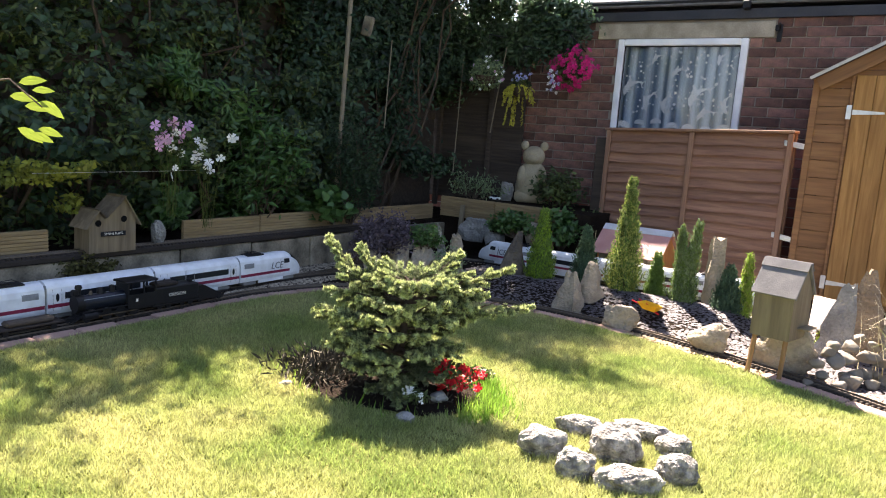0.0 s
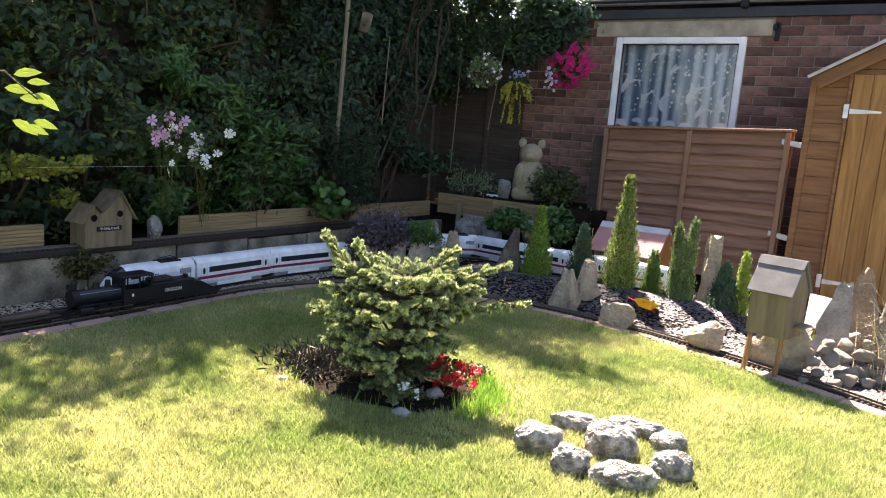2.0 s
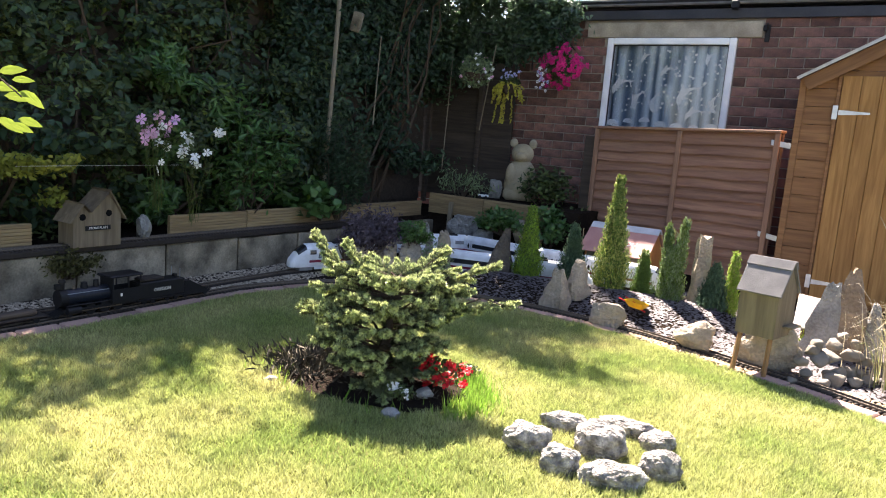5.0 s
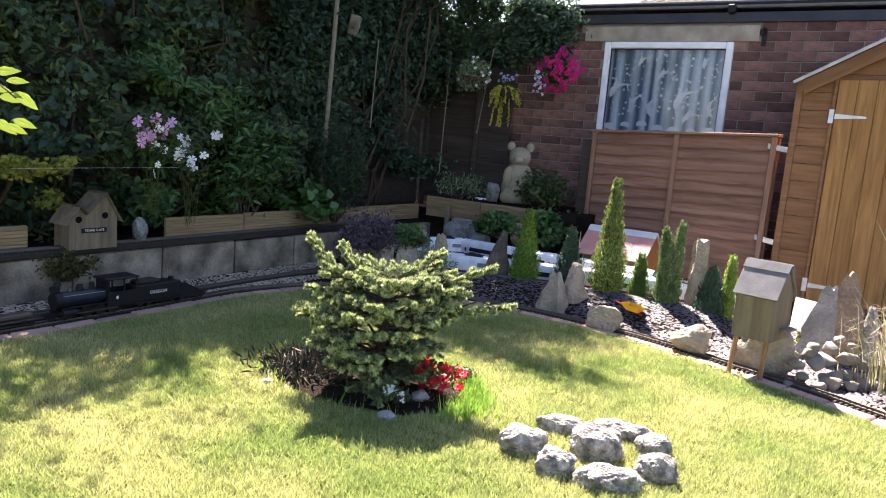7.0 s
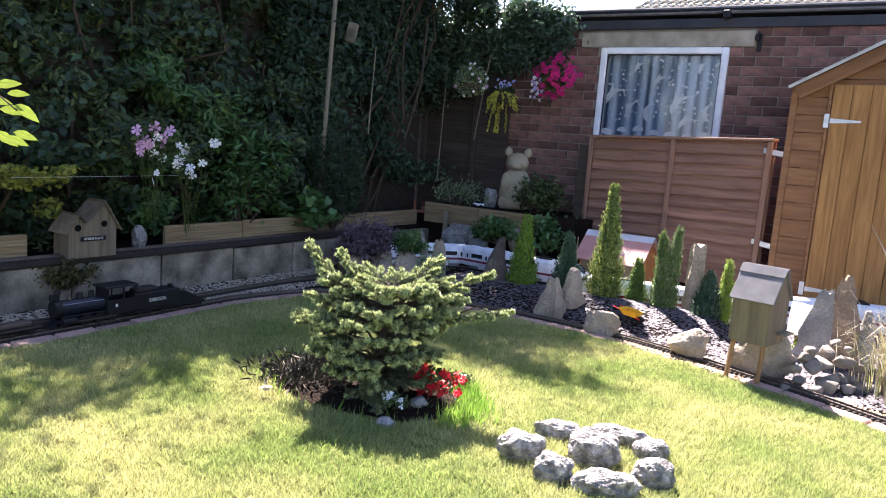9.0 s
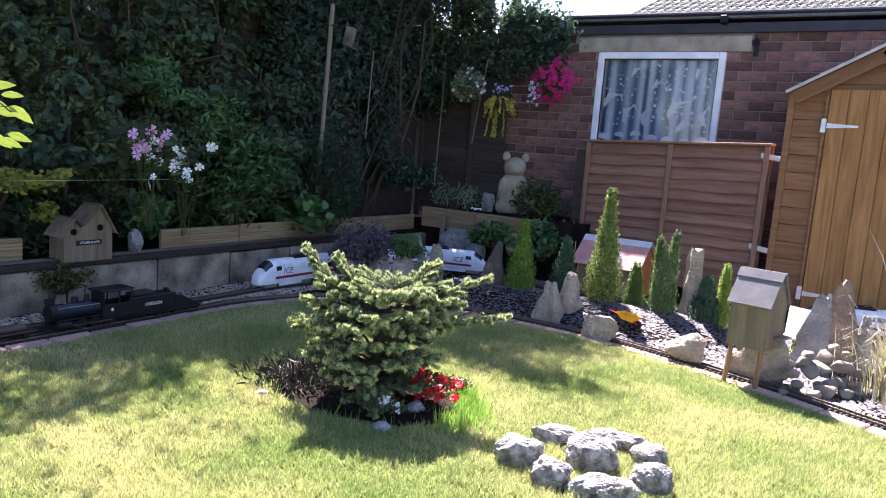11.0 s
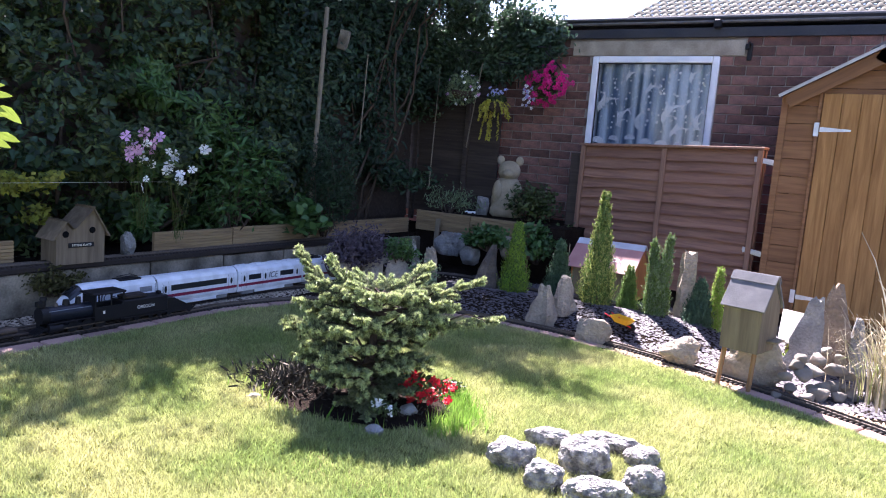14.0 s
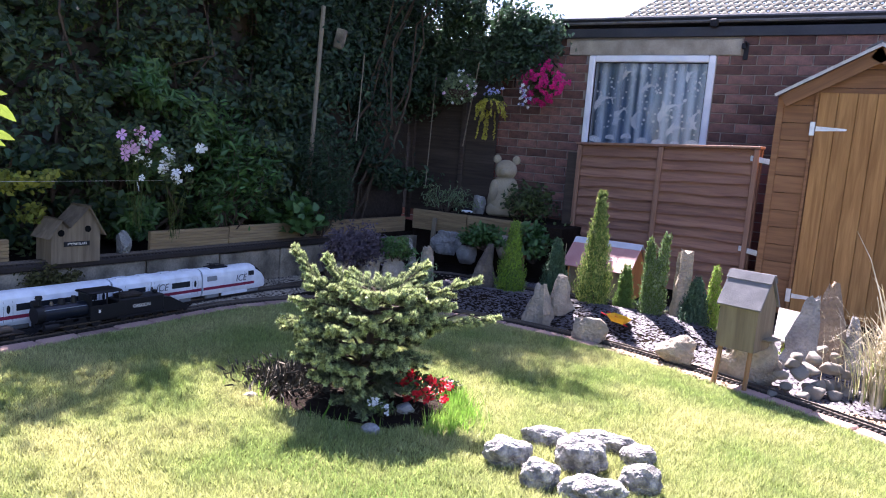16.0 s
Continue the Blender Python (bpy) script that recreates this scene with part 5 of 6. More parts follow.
for i in range(22):
    d = in_ball(1, rng)[0] * (0.19, 0.15, 0.17)
    b = bmesh.new()
    bloom(b, d + (0, -.02, .02), rng.uniform(.012, .02), (d[0], d[1] - .2, d[2]), 4)
    part("bloom", b, M["whitepetal"] if i % 3 else M["pink"], b3)
for e_ in (b2, b3):
    q_ = e_.matrix_basis.translation
    hk = rod(bmesh.new(), (q_.x, q_.y, q_.z + 0.4), (q_.x, -0.10, q_.z + 0.43), 0.005, sides=6)
    rod(hk, (q_.x, -0.10, q_.z + 0.2), (q_.x, -0.10, q_.z + 0.5), 0.006, sides=6)
    tagged(part("basket_bracket", hk, M["black"]), "black iron bracket holding a hanging basket", "bracket", "basket brackets")
arm = bmesh.new()
rod(arm, (-3.1, -0.35, 2.16), (-2.98, -0.002, 2.2), 0.008)
rod(arm, (-3.02, -0.33, 2.12), (-2.98, -0.003, 2.0), 0.006)
tagged(part("basket_bracket", arm, M["black"]), "black iron bracket holding a hanging basket", "bracket")

# trellis post, canes, washing line
tp = part("trellis_post", boxm((-0.013, -0.015, -1.25), (0.013, 0.015, 0.62), 0.004), M["cane"], at=Matrix.Translation((-3.95, -2.506, 1.5)) @ pose(0, 0, 0, -2.5, 0, 0))
tagged(tp, "weathered grey timber post among the hedge", "post")
for a, b in (((-4.000, -1.897, 1.094), (-4.050, -1.794, 1.863)), ((-4.073, -0.600, 0.693), (-4.107, -0.500, 1.864)), ((-3.723, -0.500, 1.132), (-3.638, -0.450, 1.988))):
    cb = bmesh.new()
    rod(cb, a, b, 0.006, 0.005, 6)
    tagged(part("garden_cane", cb, M["cane"]), "thin bamboo cane leaning in the shaded corner", "garden cane", "garden canes")
ln = bmesh.new()
rod(ln, (-3.720, -5.087, 0.730), (-3.750, -4.077, 0.743), 0.0008, sides=5)
tagged(part("wire_line", ln, M["steel"]), "thin wire stretched before the hedge", "wire")
lampb = boxm((-0.04, -0.03, -0.08), (0.04, 0.03, 0.08), 0.008)
tagged(part("nest_box", lampb, M["concrete"], at=Matrix.Translation((-4.000, -2.196, 1.915)) @ pose(0, 0, 0, 0, 12, 20)), "small pale grey nest box on the trellis post", "nest box")


# ---- fir bush and bed in the lawn ----
bed = bmesh.new()
N = 40
ring = []
for i in range(N):
    a = 2 * math.pi * i / N
    k = 1 + 0.06 * math.sin(3 * a + 1) + 0.05 * math.sin(7 * a)
    ring.append((BED[0] + math.cos(a) * BED[2] * k, BED[1] + math.sin(a) * BED[3] * k))
cv = bed.verts.new((BED[0], BED[1], 0.05))
r1 = [bed.verts.new((BED[0] + (x - BED[0]) * .7, BED[1] + (y - BED[1]) * .7, 0.035 + 0.01 * math.sin(i * 1.7))) for i, (x, y) in enumerate(ring)]
r2 = [bed.verts.new((x, y, 0.009)) for x, y in ring]
for i in range(N):
    bed.faces.new((cv, r1[i], r1[(i + 1) % N]))
    bed.faces.new((r1[i], r2[i], r2[(i + 1) % N], r1[(i + 1) % N]))
bmesh.ops.recalc_face_normals(bed, faces=bed.faces)
tagged(part("planting_bed", bed, M["soil"], smooth=True), "round bed of dark soil cut into the lawn", "flower bed", kind="structure")

FIR = (-1.69, -4.70)
fir = thing("fir_bush", pose(FIR[0], FIR[1], 0.03), "spreading dwarf fir bush with pale new shoots", "bush")
rng = np.random.default_rng(77)
branch = bmesh.new()
wander((0, 0, -0.02), (0.03, 0.02, 0.40), 0.022, 0.012, branch, rng, 5, 0.03, 8)
shoots = []
SIDE, OUT = np.array((0.84, 0.54, 0)), np.array((0.54, -0.84, 0))


def bough(start, end, bare=0.35, fans=7, new=0.5, scale=1.0):
    """One flat bough: a limb with side shoots in pairs."""
    wander(start, end, 0.006, 0.002, branch, rng, 4, 0.04, 5)
    d = (end - start) / np.linalg.norm(end - start)
    sd = np.cross(d, (0, 0, 1))
    for u in np.linspace(bare, 0.97, fans):
        base = start + (end - start) * u
        for s in (-1, 1):
            ln = rng.uniform(.055, .085) * (1.25 - u * .5) * scale
            dd = d * .8 + sd * s * rng.uniform(.5, .9) + (0, 0, rng.uniform(-.3, .25))
            dd /= np.linalg.norm(dd)
            # boughs ending under 0.10 keep dark side shoots, painting in the base's shade
            shoots.append((base, base + dd * ln, u > new and end[2] > 0.10))
            if ln > .06 and rng.uniform() < .3:
                m_ = base + dd * ln * .5
                e_ = dd + sd * s * .6 + d * .4
                shoots.append((m_, m_ + e_ / np.linalg.norm(e_) * ln * .6, u > new and end[2] > 0.10))
    shoots.append((end - d * .02, end + (d + (0, 0, .1)) * rng.uniform(.045, .065), True))


# tiers: height, shift to one side, reach sideways, reach across, boughs
for z, shift, rs, ro, k in ((0.05, 0.0, 0.12, 0.13, 8), (0.11, -0.01, 0.20, 0.20, 10), (0.18, -0.02, 0.26, 0.22, 12), (0.25, -0.03, 0.29, 0.23, 13), (0.32, -0.01, 0.30, 0.22, 13), (0.39, 0.03, 0.30, 0.20, 12), (0.45, 0.07, 0.29, 0.16, 12), (0.47, 0.06, 0.18, 0.10, 8)):
    for i in range(k):
        a = 2 * math.pi * (i + rng.uniform(-.35, .35)) / k
        reach = rng.uniform(.6, 1.0)
        end = SIDE * (shift + math.cos(a) * rs * reach) + OUT * math.sin(a) * ro * reach
        end = end + (0, 0, z + rng.uniform(-.035, .03))
        start = SIDE * shift * .7 + np.array((0.0, 0, max(0.03, z - 0.03)))
        bough(start, end, 0.4, 3 if rs < 0.2 else 4, 0.35)
# long limbs that stand out of the outline, and the leader
bough(SIDE * .1 + (0, 0, .30), SIDE * .47 + OUT * .04 + (0, 0, .375), .45, 6, .4)
bough(SIDE * .1 + (0, 0, .38), SIDE * .40 - OUT * .05 + (0, 0, .50), .4, 6, .4)
bough(SIDE * .05 + (0, 0, .40), SIDE * .20 - OUT * .10 + (0, 0, .53), .4, 5, .4)
bough(SIDE * -.05 + (0, 0, .38), SIDE * -.15 - OUT * .04 + (0, 0, .53), .4, 5, .4)
bough(SIDE * -.08 + (0, 0, .34), SIDE * -.27 + (0, 0, .565), .4, 5, .3, 1.15)
bough(SIDE * -.02 + OUT * .05 + (0, 0, .14), SIDE * .02 + OUT * .15 + (0, 0, .03), .3, 6, .4, .9)
part("branchwork", branch, M["bark"], fir)


def needles(name, segs, material, per, ln, rng):
    a = np.array([s[0] for s in segs])
    b = np.array([s[1] for s in segs])
    k = len(a)
    u = rng.uniform(0.0, 1.0, (k, per, 1))
    c = a[:, None] + (b - a)[:, None] * u
    d = (b - a) / np.linalg.norm(b - a, axis=1)[:, None]
    rad = rng.normal(0, 1, (k, per, 3))
    rad -= d[:, None] * (rad * d[:, None]).sum(2)[:, :, None]
    rad /= np.linalg.norm(rad, axis=2)[:, :, None]
    out = rad * .9 + d[:, None] * .42
    tip = c + out * ln * rng.uniform(.7, 1.2, (k, per, 1))
    w = np.cross(out, rng.normal(0, 1, (k, per, 3)))
    w /= np.linalg.norm(w, axis=2)[:, :, None]
    w *= 0.0034
    v = np.stack([c - w, c + w, tip], 2).reshape(-1, 3)
    return raw(name, v, np.arange(len(v)).reshape(-1, 3), material)


part("needles", needles("needles", shoots, M["fir"], 120, 0.0165, rng), None, fir)
tipsegs = [(a + (b - a) * .4, b + (b - a) * .05, 1) for a, b, t in shoots if t]
part("new_growth", needles("new_growth", tipsegs, M["fir_tip"], 170, 0.0165, rng), None, fir, "pale yellow-green new shoots")

flower_plant("bedding_plant", Matrix.Translation(np.array((-1.50, -4.58, 0.030)) + (0, 0, .075)), "scarlet bedding flowers in the lawn bed", ((M["red"], 1.0),), 80, (0.11, 0.08, 0.05), 0.019, (0, 0, -.05), M["leaf"], 240, 0.025, False, (0, -.6, .7))
flower_plant("bedding_plant", Matrix.Translation(np.array((-1.530, -4.796, 0.020)) + (0, 0, .05)), "small white bedding flowers in the lawn bed", ((M["whitepetal"], 1.0),), 9, (0.07, 0.05, 0.03), 0.017, (0, 0, -.04), M["leaf"], 120, 0.02, False, (0, -.6, .7))
flower_plant("bedding_plant", Matrix.Translation(np.array((-1.478, -4.367, 0.020)) + (0, 0, .04)), "small pale bedding flowers at the edge of the lawn bed", ((M["whitepetal"], .6), (M["red"], .3)), 12, (0.06, 0.05, 0.03), 0.016, (0, 0, -.04), M["leaf"], 120, 0.022, False, (0, -.6, .7))
# dry low plants and litter at the near edge of the bed
k = 1100
c = rng.normal(0, 1, (k, 2)) * (.11, .08)
p = np.column_stack([-2.05 + c[:, 0], -4.70 + c[:, 1], np.abs(rng.normal(.02, .02, k)) + .02])
tagged(new("dry_plants", leaves("dry_plants", p, np.tile((0, -.8, .5), (k, 1)), 0.05, M["dry"], rng, 5.0, along=np.column_stack([c * 4, np.full(k, .8)]))), "withered brown plants at the end of the bed", "dry plants", kind="stuff")
p = np.column_stack([BED[0] + rng.uniform(-.4, .4, 420), BED[1] + rng.uniform(-.28, .2, 420), np.full(420, .04)])
ok = ((p[:, 0] - BED[0]) / BED[2]) ** 2 + ((p[:, 1] - BED[1]) / BED[3]) ** 2 < .8
tagged(new("dry_leaves", leaves("dry_leaves", p[ok] + rng.normal(0, .006, (ok.sum(), 3)), np.tile((0, -.3, .8), (ok.sum(), 1)), 0.022, M["dry"], rng, 2.5)), "dry brown leaf litter on the bed", "leaf litter", kind="stuff")


# ---- rocks ----
def rock(px, w, h, material, seed, label, dpt=0.8, z=0.0, rough=0.35, rot=0.0, tilt=0.0, category="rock", group="rockery rocks", name="rock", sub=3, taper=0.0):
    ob = new(name, rock_mesh(name, (w, w * dpt, h), seed, material, rough, sub, taper))
    ob.matrix_basis = pose(px[0], px[1], z, 0, tilt, rot)
    return tagged(ob, label, category, group)


RING = ((-0.975, -4.79, .16, .12, .10, 30), (-0.945, -4.54, .175, .10, .068, 20), (-0.735, -4.425, .22, .085, .07, 8), (-0.765, -4.655, .175, .14, .115, 35), (-0.61, -4.48, .13, .10, .075, 60), (-0.545, -4.69, .13, .11, .095, 25), (-0.65, -4.85, .20, .11, .078, 32), (-0.825, -4.87, .125, .11, .09, 15))


def ring_stone(w, d, h, seed):
    """A squat weathered block with a domed, pitted top."""
    bm = bmesh.new()
    bmesh.ops.create_icosphere(bm, subdivisions=4, radius=1)
    off = Vector((seed * 3.7, seed * 1.9, seed * 0.7))
    for v in bm.verts:
        q = v.co.normalized()
        k = 1 / (abs(q.x) ** 2.5 + abs(q.y) ** 2.5 + abs(q.z) ** 2.5) ** (1 / 2.5)
        k *= 1 + 0.24 * noise.noise(q * 1.6 + off) + 0.09 * noise.noise(q * 4.5 + off) + 0.05 * noise.noise(q * 10 + off)
        p_ = q * k
        v.co = (p_.x * w / 2, p_.y * d / 2, max(-0.02, p_.z * h * 0.56 + h * 0.40))
    return mesh_of("ring_stone", bm, M["rock_white"])


for i, (x, y, w, d, h, rot) in enumerate(RING):
    ob = new("ring_stone", ring_stone(w, d, h, 100 + i))
    ob.matrix_basis = pose(x, y, 0.0, 0, 0, rot)
    tagged(ob, "pale rough limestone " + ("in the middle of the lawn ring" if i == 3 else "of a ring on the lawn"), "rock", "stone ring on the lawn")
rock((-1.488, -4.685, 0.000), .10, .07, M["rock_grey"], 61, "grey stone at the edge of the lawn bed", .7, .0, .25, 20)
rock((-1.481, -4.895, 0.000), .10, .04, M["rock_grey"], 62, "flat grey stone at the edge of the lawn bed", .7, .0, .25, 0)
rock((-2.071, -4.935, 0.000), .08, .03, M["rock"], 63, "flat grey stone at the edge of the lawn bed", .7, .0, .25, 50)
def shard(px, w, d, h, material, seed, label, tip, rot, lean=0.0):
    ob = new("standing_stone", shard_mesh("standing_stone", w, d, h, seed, material, tip, lean))
    ob.matrix_basis = pose(px[0], px[1], float(mound(px[0], px[1])), 0, 0, rot)
    return tagged(ob, label, "rock", "rockery rocks")


R_ = "sandstone rock in the slate rockery"
shard((-1.78, -2.70), .20, .13, .25, M["rock"], 1, "pointed " + R_, .35, 10)
shard((-1.70, -2.58), .16, .10, .25, M["rock"], 2, "tall pointed " + R_, .4, 35)
rock((-1.376, -2.881, 0.030), .27, .17, M["rock"], 3, "low flat " + R_, .6, -.02, .3, 15, sub=4)
rock((-0.854, -2.976, 0.030), .29, .19, M["rock"], 4, "low blocky " + R_, .6, -.02, .28, -12, sub=4)
shard((-1.01, -2.24), .115, .09, .44, M["rock"], 5, "tall narrow standing stone in the rockery", .8, 20)
shard((-2.37, -2.44), .19, .10, .33, M["rock_dark"], 6, "tall dark leaning slate stone in the rockery", .22, 30, .16)
rock((-0.462, -3.007, 0.030), .42, .26, M["rock"], 7, "large squat stone under the bird house", .5, -.02, .28, -6, sub=4)
shard((-0.26, -2.50), .23, .13, .42, M["rock_grey"], 8, "tall rugged grey standing stone beside the bird house", .3, 30, .05)
shard((-0.16, -2.44), .31, .15, .50, M["rock_brown"], 18, "tall brown pointed standing stone", .2, 32)
shard((-0.03, -2.38), .17, .11, .32, M["rock_grey"], 28, "grey narrow standing stone", .3, 30, .0)
rock((-3.367, -1.250, 0.153), .36, .26, M["rock_grey"], 9, "large pale boulder before the corner bed", .7, 0.127, .4, 0, sub=4)
rock((-3.116, -1.300, 0.104), .25, .17, M["rock_grey"], 10, "rounded grey boulder in the rockery", .8, 0.073, .15, 0)
shard((-2.83, -2.60), .13, .07, .40, M["rock_white"], 11, "pale pointed stone in the rockery", .15, 35, -.12)
shard((-2.76, -2.56), .14, .08, .34, M["rock"], 12, "pale upright stone in the rockery", .6, 30)
for q_, w_, h_, sd_ in (((-3.19, -2.97), .24, .24, 13), ((-3.07, -2.85), .28, .30, 14), ((-2.95, -2.74), .27, .28, 15), ((-2.84, -2.66), .24, .24, 53), ((-3.03, -2.98), .20, .16, 51), ((-2.85, -2.84), .20, .14, 52)):
    rock(q_, w_, h_, M["rock"], sd_, "rough sandstone under the purple shrub", .75, -.01, .4, sd_ * 37, sub=4)
rock((-3.461, -0.550, 0.442), .19, .20, M["rock_grey"], 16, "grey stone on the corner bed beside the statue", .7, .46, .3, 0)
rock((-2.812, -1.150, 0.250), .28, .24, M["rock"], 17, "flat-topped stone at the foot of the corner bed", .8, .12, .2, 0)
rock((-3.930, -4.209, 0.204), .16, .17, M["rock_grey"], 19, "grey stone on the raised bed beside the bird house", .7, .25, .3, 0)
rr = random.Random(12)
PEB = (((-0.269, -3.133, 0.024, 0), 0.072), ((-0.226, -3.048, 0.078, 0), 0.094), ((-0.181, -2.937, 0.146, 0), 0.094), ((-0.192, -3.007, 0.085, 0), 0.108), ((-0.135, -2.999, 0.024, 0), 0.086), ((-0.177, -3.060, 0.000, 0), 0.094), ((-0.265, -3.050, 0.121, 0), 0.079), ((-0.105, -2.905, 0.097, 0), 0.094), ((-0.085, -2.835, 0.146, 0), 0.079), ((-0.049, -2.865, 0.078, 0), 0.086), ((-0.099, -2.963, 0.024, 0), 0.086), ((-0.144, -3.095, 0.000, 0), 0.101), ((-0.295, -3.119, 0.078, 0), 0.072), ((-0.195, -3.144, 0.000, 0), 0.072), ((-0.068, -3.020, 0.000, 0), 0.086), ((-0.024, -2.908, 0.000, 0), 0.072), ((-0.326, -3.207, 0.000, 0), 0.058), ((-0.251, -3.012, 0.146, 0), 0.079), ((-0.154, -2.810, 0.170, 0), 0.072), ((-0.052, -2.916, 0.024, 0), 0.065))
for i, (q, w) in enumerate(PEB):
    lift = 0.0 if q[3] < 0.5 else 0.0
    ob = new("pebble", rock_mesh("pebble", (w * 1.25, w * 1.0, w * .68), 300 + i, M["pebble"], 0.06, 3))
    ob.matrix_basis = pose(q[0], q[1], q[2], rr.uniform(-12, 12), rr.uniform(-12, 12), rr.uniform(0, 180))
    tagged(ob, "smooth rounded grey-brown cobble in a heap", "cobble", "heap of cobbles")


# ---- conifers ----
def conifer(base, h, w, material, label, seed, tips=1, bare=0.0, gold=None, size=0.03, n=2600):
    rg = np.random.default_rng(seed)
    e = thing("conifer", pose(base[0], base[1], 0.0), label, "conifer", "conifers in the rockery")
    b = bmesh.new()
    wander((0, 0, 0), (0, 0, h * .8), 0.012, 0.003, b, rg, 5, 0.01, 6)
    tops = [(0, 0, 1.0)] if tips == 1 else [(-.22, 0, .93), (.2, .02, 1.0), (-.02, -.1, .7)]
    for tx, ty, th in tops[1 if tips > 1 else 0:]:
        rod(b, (0, 0, h * .2), (tx * w, ty * w, h * th * .8), 0.006, 0.002, 5)
    part("trunk", b, M["bark"], e)
    c, dirs = [], []
    for tx, ty, th in tops:
        k = n // len(tops)
        ns = k // 16
        zz = rg.uniform(0, 1, ns) ** 1.2
        prof = np.minimum((zz + .12) / .26, 1) * (1 - zz) ** 0.95 + .02
        a = rg.uniform(0, 2 * np.pi, ns)
        rad = w * .50 * prof * rg.uniform(.35, 1.0, ns) ** .6 / (len(tops) ** .4)
        root = np.column_stack([tx * w * zz + np.cos(a) * rad * .75, ty * w * zz + np.sin(a) * rad * .75, (bare + (1 - bare) * zz) * h * th * .93])
        dr = np.column_stack([np.cos(a) * .34, np.sin(a) * .34, np.full(ns, 1.0)]) + rg.normal(0, .1, (ns, 3))
        ln = (0.035 + rad * .75 + 0.02 * rg.uniform(0, 1, ns))[:, None, None]
        u = np.linspace(0.0, 1, 16)[None, :, None]
        p_ = root[:, None] + dr[:, None] * ln * u + rg.normal(0, .0055, (ns, 16, 3)) * (1.25 - u)
        c.append(p_.reshape(-1, 3))
        dirs.append(np.repeat(dr, 16, 0))
    c, dirs = np.concatenate(c), np.concatenate(dirs)
    nr = np.column_stack([c[:, 0], c[:, 1], np.full(len(c), .02)])
    nr /= np.linalg.norm(nr, axis=1)[:, None] + 1e-6
    g_ = (rg.uniform(0, 1, len(c)) < .45) if gold else np.zeros(len(c), bool)
    part("foliage", leaves("foliage", c[~g_], nr[~g_], size, material, rg, 2.6, along=dirs[~g_]), None, e)
    if gold:
        part("tip_foliage", leaves("tip_foliage", c[g_] * (1.03, 1.03, 1.0), nr[g_], size, gold, rg, 2.6, along=dirs[g_]), None, e, "paler growing tips")
    return e


conifer((-2.158, -2.389, 0.000), 0.615, .215, M["conifer_lime"], "small bright lime-green conifer in the rockery", 1, size=.017, gold=M["conifer"], n=22100)
conifer((-1.887, -2.241, 0.000), 0.510, .22, M["conifer_blue"], "small dark blue-green conifer in the rockery", 2, size=.017, n=15300)
conifer((-1.587, -2.291, 0.000), 0.908, .26, M["conifer"], "tall slender golden-tipped conifer in the rockery", 3, size=.02, gold=M["conifer_gold"], n=17000)
conifer((-1.393, -2.205, 0.000), 0.389, .15, M["conifer"], "small cone-shaped dwarf conifer in the rockery", 4, size=.015, n=11050)
conifer((-1.175, -2.313, 0.000), 0.659, .24, M["conifer_sage"], "twin-topped grey-green conifer in the rockery", 5, tips=3, size=.017, gold=M["conifer"], n=25500)
conifer((-0.905, -2.316, 0.000), 0.382, .21, M["conifer_blue"], "small dark green conifer beside the bird house", 6, size=.017, n=15300)
conifer((-0.812, -2.269, 0.000), 0.476, .10, M["conifer_lime"], "thin bright yellow-green conifer beside the bird house", 7, size=.016, gold=M["conifer_gold"], n=7650)


# ---- shrubs ----
def shrub(base, r, h, material, label, n, size, seed, aspect=2.2, z=0.0, name="shrub", category="shrub", tall=0.0, along=None):
    rg = np.random.default_rng(seed)
    e = thing(name, pose(base[0], base[1], z), label, category)
    b = bmesh.new()
    ends = []
    for i in range(16):
        d = in_ball(1, rg)[0]
        end = np.array([d[0] * r * .8, d[1] * r * .8, h * (.35 + .6 * abs(d[2]))])
        ends.append(end)
        wander((d[0] * .02, d[1] * .02, 0), end, 0.006, 0.002, b, rg, 4, 0.05, 5)
    part("stem", b, M["bark"], e)
    ends = np.array(ends)
    c = ends[rg.integers(0, 16, n)] * rg.uniform(.5, 1.1, (n, 1)) + rg.normal(0, .35, (n, 3)) * (r * .5, r * .5, h * .25)
    c[:, 2] = np.abs(c[:, 2]) + .01
    part("foliage", leaves("foliage", c, np.tile((0.1, -.4, .8), (n, 1)), size, material, rg, aspect, along=along), None, e)
    return e


shrub((-3.17, -2.90, 0.304), .21, .31, M["heather"], "dusky purple-leaved shrub at the turn of the track", 4200, .03, 31, z=.17)
shrub((-3.28, -3.02, 0.146), .08, .2, M["heather"], "dusky purple trailing plant over the low wall", 260, .03, 35, z=.12)
shrub((-2.94, -2.70, 0.000), .13, .18, M["broad"], "small green shrub among the rocks", 1600, .03, 32, z=.24)
shrub((-2.74, -2.68, 0.000), .13, .26, M["conifer_sage"], "sparse yellow-green shrub among the rocks", 700, .025, 33, z=.03)
shrub((-2.938, -1.300, 0.294), .24, .20, M["broad"], "bright green leafy groundcover at the corner bed", 900, .045, 34, 1.3, z=.22)
shrub((-2.544, -1.150, 0.337), .22, .34, M["broad"], "leafy green plant with pale edges in the shaded corner", 700, .06, 36, 1.6, z=.15)
shrub((-2.901, -0.600, 0.530), .30, .34, M["leaf"], "dark green shrub beside the carved statue", 900, .05, 37, 1.7, z=.45)
shrub((-2.509, -0.700, 0.525), .14, .42, M["leaf"], "dark green shrub beside the fence panel", 400, .05, 38, 1.7, z=.1)
